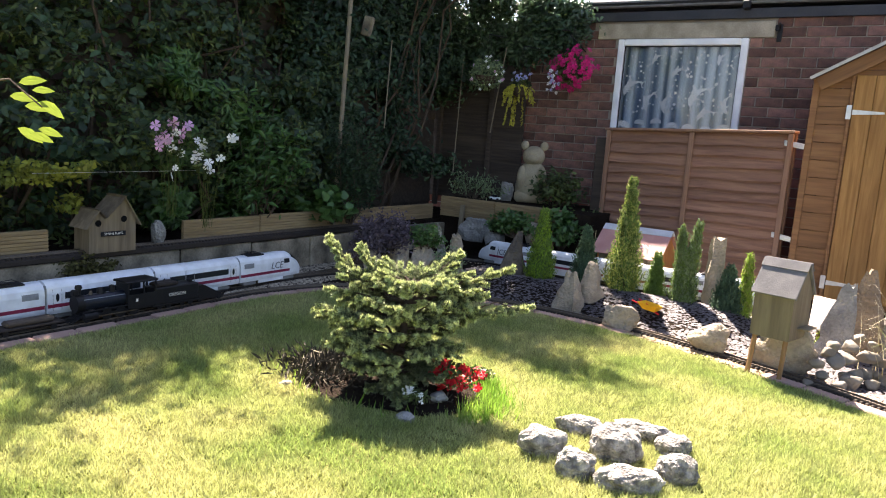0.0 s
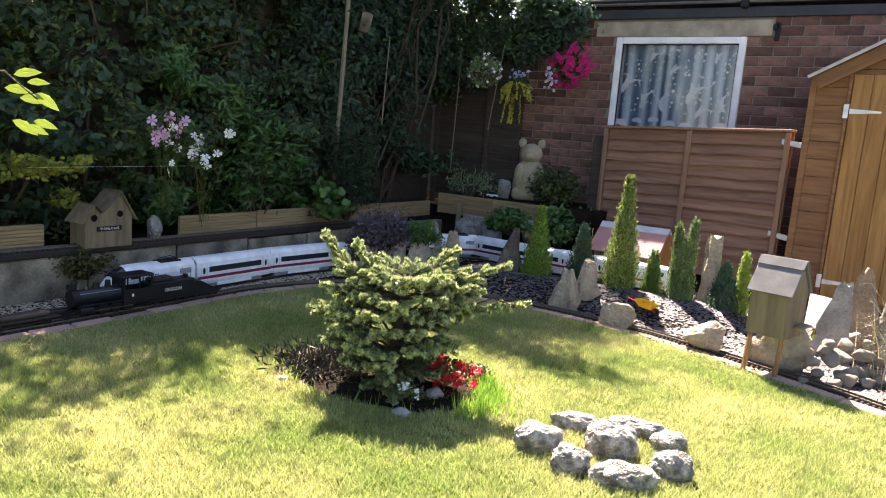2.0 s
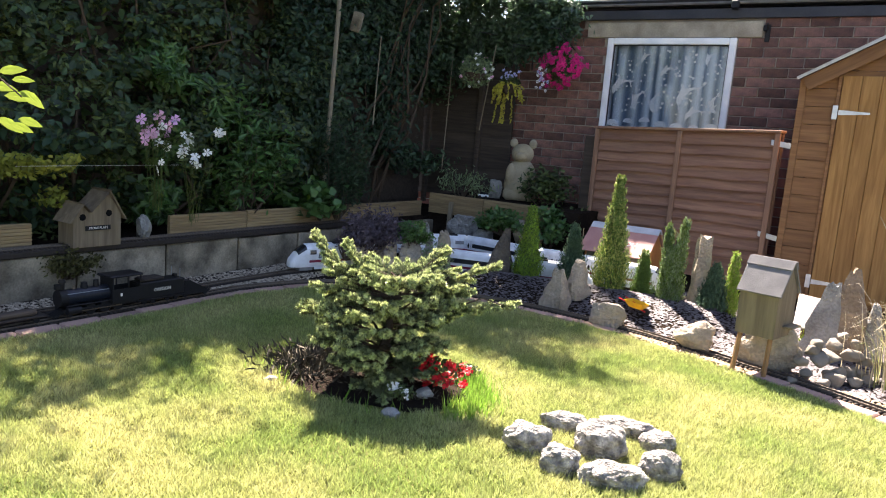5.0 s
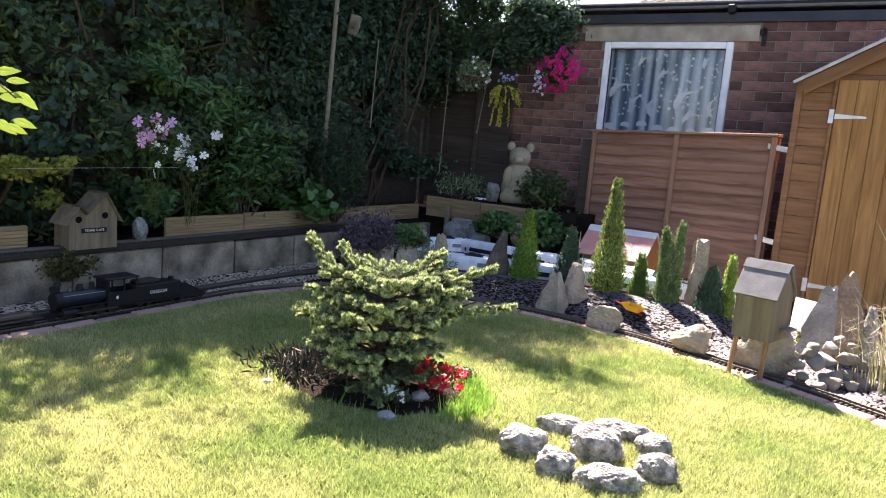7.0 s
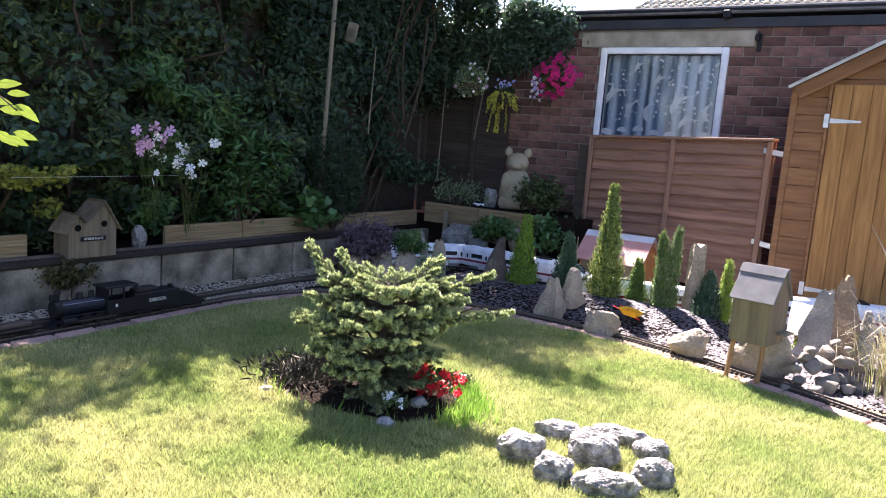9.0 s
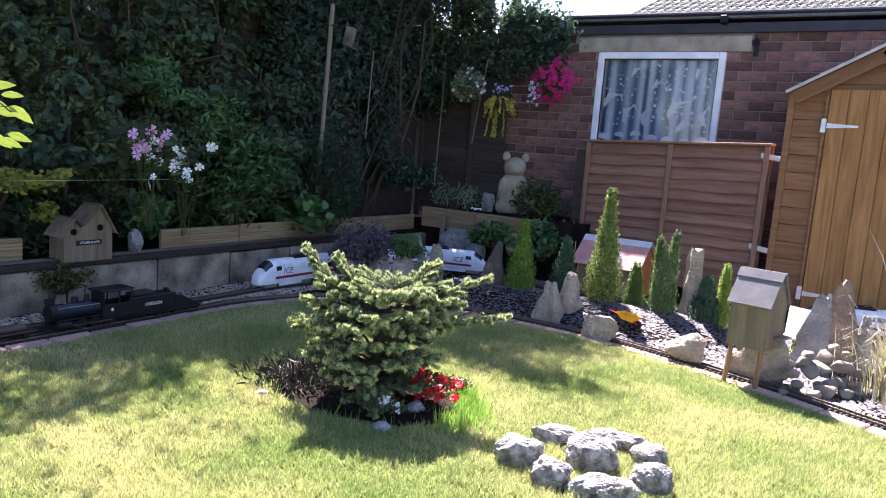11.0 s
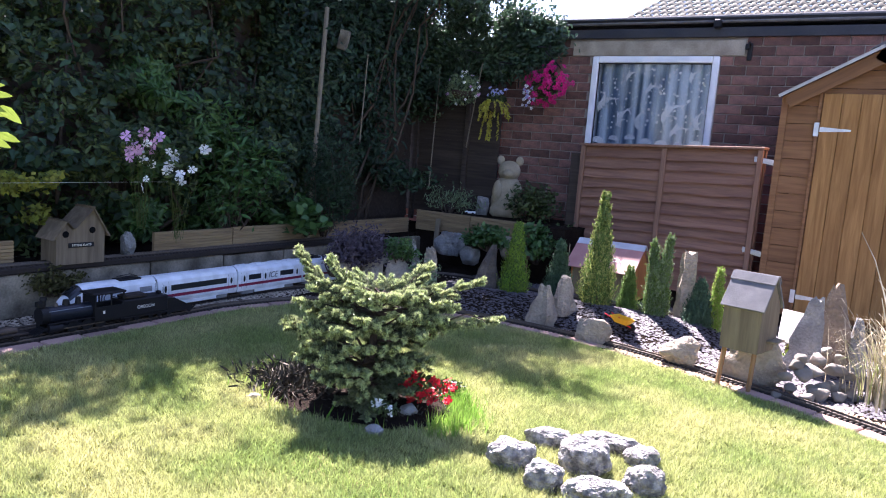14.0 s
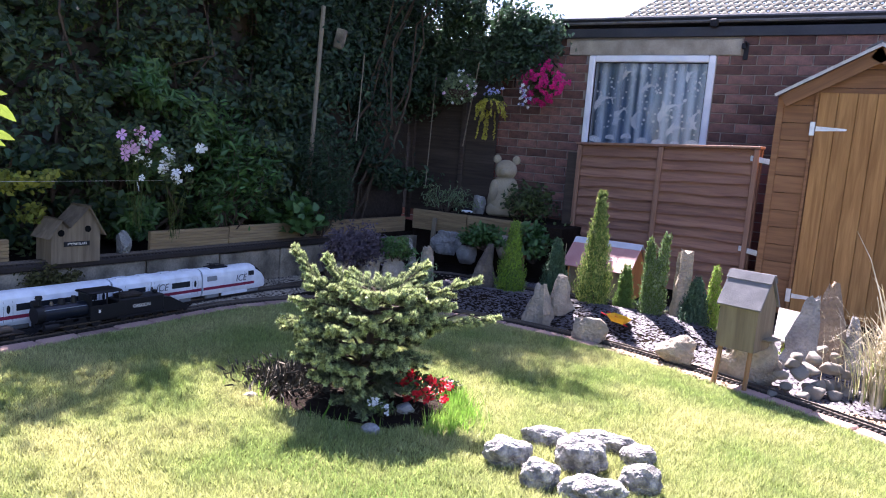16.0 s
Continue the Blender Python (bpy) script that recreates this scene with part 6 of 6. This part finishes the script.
shrub((-3.715, -0.750, 0.641), .30, .28, M["conifer_sage"], "grey-leaved lavender in the corner bed", 520, .05, 39, 5, z=.45, along=(0, 0, 1))
shrub((-3.950, -2.593, 0.470), .34, .30, M["broad"], "broad-leaved green plant at the foot of the hedge", 420, .085, 40, 1.2, z=.3)
shrub((-3.88, -2.45, 0.7), .24, .86, M["ivy"], "thin dark willowy shrub at the foot of the trellis post", 4200, .045, 44, 4.5, z=.3)
shrub((-4.050, -3.264, 0.810), .35, .9, M["broad"], "upright green laurel shrub before the hedge", 1100, .075, 41, 2.8, z=.3)
shrub((-3.830, -4.74, 0.145), .17, .15, M["flat_leaf"], "dull brownish green plant hanging on the low wall", 1500, .024, 42, 1.6, z=.10)
shrub((-0.345, -2.475, 0.030), .05, .16, M["bright"], "young bright green sprout beside the bird house", 12, .10, 43, 3.5, along=(0, 0, 1))

# dry pampas reeds
reed = thing("reeds", Matrix.Translation((0.21, -2.86, 0.000)), "clump of dry straw-coloured reeds at the end of the rockery", "reeds")
rg = np.random.default_rng(55)
for part_n, n_, hh, mat_ in (("dry_blade", 1000, .52, M["straw"]), ("green_blade", 300, .36, M["grass"]), ("tall_blade", 60, .92, M["straw"])):
    v, f = [], []
    for i in range(n_):
        a = rg.uniform(0, 2 * np.pi)
        r_ = abs(rg.normal(0, .11))
        b0 = np.array([math.cos(a) * r_, math.sin(a) * r_ * .8, 0])
        h_ = hh * rg.uniform(.5, 1.1)
        out = np.array([math.cos(a + rg.normal(0, .6)), math.sin(a + rg.normal(0, .6)), 0]) * h_ * rg.uniform(.08, .42)
        sd = np.array([-math.sin(a), math.cos(a), 0]) * rg.uniform(.002, .0045) * (3.0 if hh > .7 else 1.5)
        k = len(v)
        for u in np.linspace(0, 1, 6):
            c = b0 + np.array([0, 0, h_ * (u - .28 * u ** 3 * (rg.uniform(.5, 1.6)))]) + out * u ** 2
            w = sd * (1 - u * .85)
            v += [c - w, c + w]
        for j in range(5):
            f.append((k + j * 2, k + j * 2 + 1, k + j * 2 + 3, k + j * 2 + 2))
    tagged(part(part_n, raw(part_n, v, f, mat_), None, reed), kind="stuff")


# ---- bird house with two gables ----
FB = (-3.900, -4.580, 0.245)
fh = thing("bird_house", pose(FB[0], FB[1], 0.268, 0, 0, 0) @ Matrix.Diagonal((0.92, 0.9, 0.9, 1)), "weathered grey timber bird house with two gables and a sign", "bird house")
Wd, Hl, Hr = 0.32, 0.20, 0.205
# outline runs along y: the wall faces +x, towards the lawn
front = [(-Wd / 2, 0), (Wd / 2, 0), (Wd / 2, 0.20), (0.075, 0.345), (-0.055, 0.215), (-0.105, 0.265), (-Wd / 2, 0.185)]
b = extrude(bmesh.new(), front, 0.16)
fm = pose(0.08, 0, 0, 0, 0, 90)
part("body", b, M["flat_wood"], fh, at=fm)
for (a, c) in (((Wd / 2 + 0.03, 0.165), (0.075, 0.352)), ((0.075, 0.352), (-0.055, 0.222)), ((-0.055, 0.222), (-0.105, 0.272)), ((-0.105, 0.272), (-Wd / 2 - 0.03, 0.158))):
    d = Vector((c[0] - a[0], 0, c[1] - a[1]))
    nrm = Vector((d.z, 0, -d.x)).normalized() * (0.012 if d.x < 0 else -0.012)
    o = [(a[0], a[1]), (c[0], c[1]), (c[0] - nrm.x, c[1] + abs(nrm.z)), (a[0] - nrm.x, a[1] + abs(nrm.z))]
    part("roof", extrude(bmesh.new(), o, 0.20, pose(0, -0.025, 0)), M["flat_wood"], fh, at=fm)
# flat black discs paint the shade inside the entrance holes
for y, z in ((0.075, 0.21), (-0.10, 0.19)):
    h = rod(bmesh.new(), (0.0795, y, z), (0.0815, y, z), 0.021, sides=20)
    part("entrance_hole", h, M["hole"], fh)
sg = part("sign", boxm((0.0805, -0.085, 0.105), (0.088, 0.085, 0.135), 0.002), M["black"], fh, "small dark sign with pale lettering")
t = part("lettering", text_mesh("STONE FLATS", 0.021, M["cream"]), None, sg)
t.matrix_basis = Matrix.Translation((0.0888, 0, 0.12)) @ pose(0, 0, 0, 90, 0, 90)

# ---- bird house on legs ----
HX, HY = -0.495, -3.12
hut = thing("bird_house", pose(HX, HY, 0, 0, 0, -13), "weathered timber bird house on four legs with felt roof", "bird house")
hw, hd = 0.094, 0.115
HB, HE, HR = 0.205, 0.425, 0.575
body = [(-hd, HB), (hd, HB), (hd, HE), (0, HR - 0.01), (-hd, HE)]
bb = bmesh.new()
q1 = [bb.verts.new((-hw, y, z)) for y, z in body]
q2 = [bb.verts.new((hw, y, z)) for y, z in body]
bb.faces.new(q1)
bb.faces.new(list(reversed(q2)))
for i in range(5):
    bb.faces.new((q1[i], q2[i], q2[(i + 1) % 5], q1[(i + 1) % 5]))
bmesh.ops.recalc_face_normals(bb, faces=bb.faces)
part("body", bb, M["grey_wood"], hut)
sl = math.degrees(math.atan2(HR - HE, hd))
for s in (-1, 1):
    r_ = boxm((-hw - 0.014, 0, 0), (hw + 0.014, 0.205, 0.012), 0.002)
    ro = part("roof", r_, M["felt"], hut, at=Matrix.Translation((0, 0, HR)) @ (pose(0, 0, 0, 180 + sl, 0, 0) @ pose(0, 0, -0.012) if s < 0 else pose(0, 0, 0, -sl, 0, 0)))
    rid = boxm((-hw - 0.017, 0.0, 0.0125), (hw + 0.017, 0.05, 0.017)) if s > 0 else boxm((-hw - 0.017, 0.0, -0.005), (hw + 0.017, 0.05, -0.0005))
    part("ridge_felt", rid, M["felt"], hut, at=ro.matrix_basis.copy())
for x in (-0.074, 0.074):
    for y in (-0.11, 0.11):
        l_ = rod(bmesh.new(), (x * 1.05, y * 1.1, 0.0), (x, y * .82, HB + 0.01), 0.012, 0.012, 6)
        part("leg", l_, M["leg_wood"], hut)
part("tray", boxm((hw + 0.002, -0.02, HB + 0.05), (hw + 0.05, 0.10, HB + 0.06), 0.003), M["grey_wood"], hut)
nb2 = (-0.345, -2.475, 0.030)
sb = thing("feeding_table", pose(nb2[0] + 0.02, nb2[1] + 0.06, 0.0, 0, 0, 8), "small pale sloping feeding table behind the bird house", "feeding table")
tt = part("tabletop", boxm((-0.10, -0.12, 0.0), (0.10, 0.12, 0.012), 0.003), M["felt_edge"], sb, at=pose(0, 0, 0.21, 42, 6, 0))
for x in (-0.05, 0.05):
    part("leg", boxm((x - .008, -.008, 0), (x + .008, .008, .205), .002), M["grey_wood"], sb)

# ---- station ----
st_ = thing("model_station", Matrix(), "model station building with faded red roof and orange end wall", "model building")
E0, E1, R0, R1 = (-2.138, -1.500, 0.252), (-1.623, -1.500, 0.209), (-2.212, -1.220, 0.449), (-1.585, -1.220, 0.438)
X0, X1 = E0[0], E1[0] + 0.05
ze, zr_ = (E0[2] + E1[2]) / 2, (R0[2] + R1[2]) / 2
part("front_wall", boxm((X0 + 0.05, -1.44, 0), (X1 - 0.04, -1.425, ze + 0.03), .002), M["grey_wood"], st_)
part("rear_wall", boxm((X0 + 0.05, -1.02, 0), (X1 - 0.04, -1.005, ze + 0.03), .002), M["grey_wood"], st_)
for x in (X0 + 0.035, X1 - 0.04):
    g_ = bmesh.new()
    o = [(-1.44, 0), (-1.005, 0), (-1.005, ze + .02), (-1.22, zr_ - .012), (-1.44, ze + .02)]
    a_ = [g_.verts.new((x, y, z)) for y, z in o]
    c_ = [g_.verts.new((x + .014, y, z)) for y, z in o]
    g_.faces.new(a_)
    g_.faces.new(list(reversed(c_)))
    for i in range(5):
        g_.faces.new((a_[i], c_[i], c_[(i + 1) % 5], a_[(i + 1) % 5]))
    bmesh.ops.recalc_face_normals(g_, faces=g_.faces)
    part("end_wall", g_, M["orange_wood"], st_)
sl2 = math.degrees(math.atan2(zr_ - ze, 0.28))
ln2 = math.hypot(zr_ - ze, 0.28)
for s in (-1, 1):
    mm = Matrix.Translation(((X0 + X1) / 2, -1.22, zr_)) @ (pose(0, 0, 0, 180 + sl2, 0, 0) @ pose(0, 0, -0.008) if s < 0 else pose(0, 0, 0, -sl2, 0, 0))
    part("roof", boxm((-(X1 - X0) / 2, 0.07, 0), ((X1 - X0) / 2, ln2, .008), .002), M["station_roof"], st_, at=mm)
    # grey strip down each side of the ridge
    part("ridge_flashing", boxm((-(X1 - X0) / 2, 0, -.001), ((X1 - X0) / 2, 0.0695, .009), .002), M["station_grey"], st_, at=mm)
st_t = part("lettering", text_mesh("ON", .06, M["whitepetal"]), None, st_)
st_t.matrix_basis = Matrix.Translation((X1 - 0.17, -1.22, zr_)) @ pose(0, 0, 0, sl2, 0, 0) @ Matrix.Translation((0, -ln2 * .62, .0095))
# black panel on the wall's face stands for the shaded opening
win_b = boxm((X0 + 0.2, -1.446, ze - .13), (X1 - .2, -1.4405, ze - .02))
part("opening", win_b, M["black"], st_)
fl = rod(bmesh.new(), (-1.995, -1.800, 0.057), (-1.996, -1.800, 0.443), .003, .003, 6)
tagged(part("flag_pole", fl, M["cane"]), "thin pale pole before the model station", "pole")
wp = bmesh.new()
PW = (-2.647, -1.217, 0.050)
tb_ = thing("small_table", pose(PW[0], -1.32, 0.0), "small red-brown wooden table in the rockery", "table")
zt_ = 0.229
part("tabletop", boxm((-.09, -.06, zt_ - .012), (.09, .06, zt_), .003), M["fence"], tb_)
for x in (-.07, .07):
    for y in (-.045, .045):
        part("leg", boxm((x - .007, y - .007, 0), (x + .007, y + .007, zt_ - .0125)), M["fence"], tb_)

# ---- yellow barrow ----
YB = (-1.28, -2.63, 0.080)
bar = thing("toy_barrow", pose(YB[0], YB[1], 0.030 + float(mound(YB[0], YB[1])), 0, 4, -18) @ Matrix.Diagonal((0.8, 0.8, 0.8, 1)), "small yellow plastic toy barrow among the slate", "toy")
tray = bmesh.new()
lo = [(-.055, -.035), (.05, -.03), (.05, .03), (-.055, .035)]
hi = [(-.095, -.055), (.075, -.05), (.075, .05), (-.095, .055)]
v0 = [tray.verts.new((x, y, .012)) for x, y in lo]
v1 = [tray.verts.new((x, y, .06)) for x, y in hi]
v2 = [tray.verts.new((x * .93, y * .9, .058)) for x, y in hi]
v3 = [tray.verts.new((x * .9, y * .88, .018)) for x, y in lo]
tray.faces.new(list(reversed(v0)))
tray.faces.new(v3)
for i in range(4):
    j = (i + 1) % 4
    tray.faces.new((v0[i], v0[j], v1[j], v1[i]))
    tray.faces.new((v1[i], v1[j], v2[j], v2[i]))
    tray.faces.new((v2[i], v2[j], v3[j], v3[i]))
bmesh.ops.recalc_face_normals(tray, faces=tray.faces)
part("tray", tray, M["yellow"], bar)
part("wheel", rod(bmesh.new(), (.085, -.008, .005), (.085, .008, .005), .028, sides=16), M["black"], bar)
for s in (-1, 1):
    part("handle", rod(bmesh.new(), (.085, s * .012, .005), (-.15, s * .045, .055), .005, sides=6), M["red"], bar)
    part("stand", rod(bmesh.new(), (-.06, s * .035, .02), (-.07, s * .04, -.033), .004, sides=6), M["black"], bar)

# ---- statue: one plain carved mass ----
sm = bmesh.new()


def lump(c, r, m=None):
    bmesh.ops.create_uvsphere(sm, u_segments=20, v_segments=14, radius=1, matrix=Matrix.Translation(c) @ Matrix.Diagonal((*r, 1)))


lump((0, 0, .15), (.145, .11, .20))
lump((0, 0, .27), (.125, .10, .14))
box(sm, (-.14, -.10, 0.0), (.14, .10, .12), .03)
lump((0, -.01, .455), (.10, .085, .10))
lump((0, -.08, .43), (.052, .04, .042))
for s in (-1, 1):
    lump((s * .085, 0, .555), (.036, .025, .045))
    lump((s * .085, -.075, .25), (.045, .04, .11))
me = mesh_of("carved_statue", sm, M["statue"], True)
stt = new("carved_statue", me)
BP = (-3.245, -0.420, 0.508)
stt.matrix_basis = pose(BP[0], BP[1], 0.468, 0, 0, 22) @ Matrix.Diagonal((1.12, 1.05, 1.02, 1))
tagged(stt, "pale carved stone animal statue on the corner bed", "statue")
# small toy car beside the rock
TC = (-3.366, -0.930, 0.514)
toy = thing("toy_car", pose(TC[0], TC[1], 0.492, 0, 0, 12), "tiny black and white toy car on the corner bed", "toy")
part("body", boxm((-.05, -.022, .012), (.05, .022, .034), .006), M["white"], toy)
part("roof", boxm((-.03, -.018, .0345), (.02, .018, .055), .006), M["black"], toy)
for x in (-.03, .032):
    for s in (-1, 1):
        part("wheel", rod(bmesh.new(), (x, s * .0225, .013), (x, s * .03, .013), .0125, sides=12), M["black"], toy)

# ---- black steam engine and tender on the siding ----
LX, LY = -3.375, -4.74
en = thing("steam_engine", pose(LX, LY - 0.10, 0.027, 0, 0, -90) @ Matrix.Diagonal((1.14, 1.05, 1.1, 1)), "black model steam engine with a dull blue boiler", "model train", "steam train on the siding")
part("frame", boxm((-.20, -.036, .022), (.19, .036, .036), .003), M["loco"], en)
part("boiler", rod(bmesh.new(), (-.02, 0, .085), (.17, 0, .085), .036, sides=24), M["boiler"], en)
part("smokebox", rod(bmesh.new(), (.1705, 0, .085), (.205, 0, .085), .038, sides=24), M["loco"], en)
ch = rod(bmesh.new(), (.185, 0, .118), (.185, 0, .155), .010, .012, 14)
rod(ch, (.185, 0, .1555), (.185, 0, .168), .016, .013, 14)
part("chimney", ch, M["loco"], en)
part("dome", rod(bmesh.new(), (.085, 0, .117), (.085, 0, .145), .017, .013, 14), M["loco"], en)
part("dome", rod(bmesh.new(), (.03, 0, .117), (.03, 0, .15), .014, .011, 14), M["loco"], en)
part("bell", rod(bmesh.new(), (.13, 0, .119), (.13, 0, .136), .010, .005, 12), M["rail"], en)
part("headlamp", boxm((.19, -.013, .125), (.215, .013, .15), .003), M["loco"], en)
for s in (-1, 1):
    part("cab_side", boxm((-.165, s * .05 - .002, .036), (-.0205, s * .05 + .002, .10)), M["loco"], en)
    for x in (-.162, -.10, -.024):
        part("cab_post", boxm((x - .003, s * .05 - .002, .10), (x + .003, s * .05 + .002, .155)), M["loco"], en)
part("cab_front", boxm((-.024, -.0475, .036), (-.0205, .0475, .155)), M["loco"], en)
part("cab_floor", boxm((-.165, -.0475, .0365), (-.0245, .0475, .044)), M["loco"], en)
part("cab_roof", boxm((-.175, -.058, .1555), (-.005, .058, .166), .005), M["loco"], en)
for s in (-1, 1):
    part("number_panel", boxm((-.075, s * .053 - .0008, .06), (-.05, s * .053 + .0008, .085)), M["loco"], en)
    part("number_bar", boxm((-.068, s * .055 - .0008, .066), (-.058, s * .055 + .0008, .08)), M["cream"], en)
    part("running_board", boxm((-.02, s * .043 - .007, .052), (.19, s * .043 + .007, .056), .001), M["loco"], en)
    part("cylinder", rod(bmesh.new(), (.125, s * .043, .032), (.185, s * .043, .032), .016, sides=14), M["loco"], en)
    part("side_rod", boxm((-.07, s * .0445 - .002, .022), (.13, s * .0445 + .002, .027)), M["rail"], en)
    part("handrail", rod(bmesh.new(), (-.01, s * .04, .108), (.18, s * .04, .108), .0018, sides=5), M["train_grey"], en)
    for x in (-.06, .005, .07):
        part("driving_wheel", rod(bmesh.new(), (x, s * .026, .025), (x, s * .034, .025), .0255, sides=20), M["loco"], en)
    part("pony_wheel", rod(bmesh.new(), (.165, s * .026, .0135), (.165, s * .033, .0135), .0135, sides=16), M["loco"], en)
cc = bmesh.new()
for i in range(5):
    y = -.036 + i * .018
    rod(cc, (.19, y * .8, .03), (.235, y, .006), .003, sides=5)
part("cowcatcher", cc, M["loco"], en)
td = thing("tender", pose(LX, LY + 0.222, 0.027, 0, 0, -90) @ Matrix.Diagonal((1.1, 1.05, 1.1, 1)), "black model tender with pale lettering on its side", "model train", "steam train on the siding")
part("tank", boxm((-.13, -.048, .03), (.13, .048, .112), .005), M["loco"], td)
part("coal", boxm((-.02, -.04, .1125), (.11, .04, .132), .014), M["sleeper"], td)
part("deck", boxm((-.135, -.044, .018), (.135, .044, .0295), .003), M["loco"], td)
part("rear_lamp", boxm((-.115, -.012, .1125), (-.095, .012, .128), .003), M["loco"], td)
for s in (-1, 1):
    t = part("lettering", text_mesh("OREGON", .023, M["cream"]), None, td)
    t.matrix_basis = Matrix.Translation((0, s * .0486, .07)) @ pose(0, 0, 0, 90, 0, 180 if s > 0 else 0)
    for x in (-.09, -.04, .04, .09):
        part("wheel", rod(bmesh.new(), (x, s * .026, .0135), (x, s * .033, .0135), .0135, sides=14), M["loco"], td)
    pl_ = rod(bmesh.new(), (-.11, s * .035, .106), (-.11, s * .035, .16), .0015, sides=5)
    part("grab_rail", pl_, M["train_grey"], td)
# coal-black hopper wagon behind and flat wagon before it
wg = thing("hopper_wagon", pose(LX, LY + 0.455, 0.027, 0, 0, -90), "low black model wagon with sloping end", "model train", "steam train on the siding")
part("body", extrude(bmesh.new(), [(-.09, .016), (.085, .016), (.085, .10), (.04, .098), (-.03, .06), (-.09, .03)], .08, pose(0, -.04, 0)), M["loco"], wg)
for s in (-1, 1):
    for x in (-.07, .07):
        part("wheel", rod(bmesh.new(), (x, s * .026, .0135), (x, s * .033, .0135), .0135, sides=14), M["loco"], wg)
fw_ = thing("flat_wagon", pose(LX, LY - 0.56, 0.027, 0, 0, -90), "low dark model flat wagon on the siding", "model train", "steam train on the siding")
part("deck", boxm((-.16, -.045, .026), (.16, .045, .036), .003), M["sleeper"], fw_)
part("load", boxm((-.12, -.03, .0365), (.10, .03, .062), .008), M["fence_dark"], fw_)
for s in (-1, 1):
    for x in (-.11, .11):
        part("wheel", rod(bmesh.new(), (x, s * .026, .0135), (x, s * .033, .0135), .0135, sides=14), M["loco"], fw_)

# ---- bricks of the garage wall ----
JX = (-0.765, 0.000, 2.072)[0]
rr = random.Random(9)
full = mesh_of("brick", boxm((-.1075, 0, -.038), (.1075, .06, .038), .003), M["brick"])
cut = {}


def brick_at(x0_, x1_, z):
    w = x1_ - x0_
    if w < 0.03:
        return
    if w > 0.2145:
        me_ = full
    else:
        key_ = round(w, 2)
        if key_ not in cut:
            cut[key_] = mesh_of("brick", boxm((-key_ / 2, 0, -.038), (key_ / 2, .06, .038), .003), M["brick"])
        me_ = cut[key_]
    part("brick", me_, None, gw, at=pose((x0_ + x1_) / 2, 0.0005 + rr.uniform(-.0015, .0015), z, rr.uniform(-.4, .4), 0, rr.uniform(-.4, .4)))


rest = bmesh.new()
row = 0
z = LINTEL_Z - COURSE / 2 + 2 * COURSE
while z > 0.1:
    if z + .04 < 2.30:
        ph = JX + (0.0 if row % 2 else BL / 2)
        k0 = int((-5.2 - ph) / BL)
        for k in range(k0, k0 + 34):
            a, b = ph + k * BL + 0.005, ph + (k + 1) * BL - 0.005
            spans = [(a, b)]
            if 1.15 < z < LINTEL_Z:
                spans = [(a, min(b, WIN[0] - .008)), (max(a, WIN[1] + .008), b)]
            elif z > LINTEL_Z and z < 2.262:
                spans = [(a, min(b, -2.87)), (max(a, -1.23), b)]
            for s0, s1 in spans:
                if s1 - s0 < 0.03:
                    continue
                seen = (-3.75 < s0 and s1 < -2.3 and z > 0.45) or (-1.5 < s0 and s1 < 0.35 and z > 1.17)
                if seen:
                    brick_at(s0, s1, z)
                elif s1 < 3.4:
                    box(rest, (s0, 0.0, z - .038), (s1, .0115, z + .038))
    z -= COURSE
    row += 1
tagged(part("hidden_bricks", rest, M["brick_far"], gw), kind="stuff")


def motions():
    ts = [i * 0.2 for i in range(81)]
    for cars, way, head in ((train_a, outer_way, HEAD_A), (train_b, inner_way, HEAD_B)):
        ht, hs = [h[0] for h in head], [h[1] for h in head]
        for ob, back, wheelbase, turned in cars:
            rows = []
            for t in ts:
                s = float(np.interp(t, ht, hs)) - back
                a, b = way.at(s + wheelbase), way.at(s - wheelbase)
                m = (a + b) / 2
                rows.append((t, pose(m[0], m[1], 0, 0, 0, math.degrees(math.atan2(a[1] - b[1], a[0] - b[0])) + (180 if turned else 0))))
            walk(ob, rows)


motions()
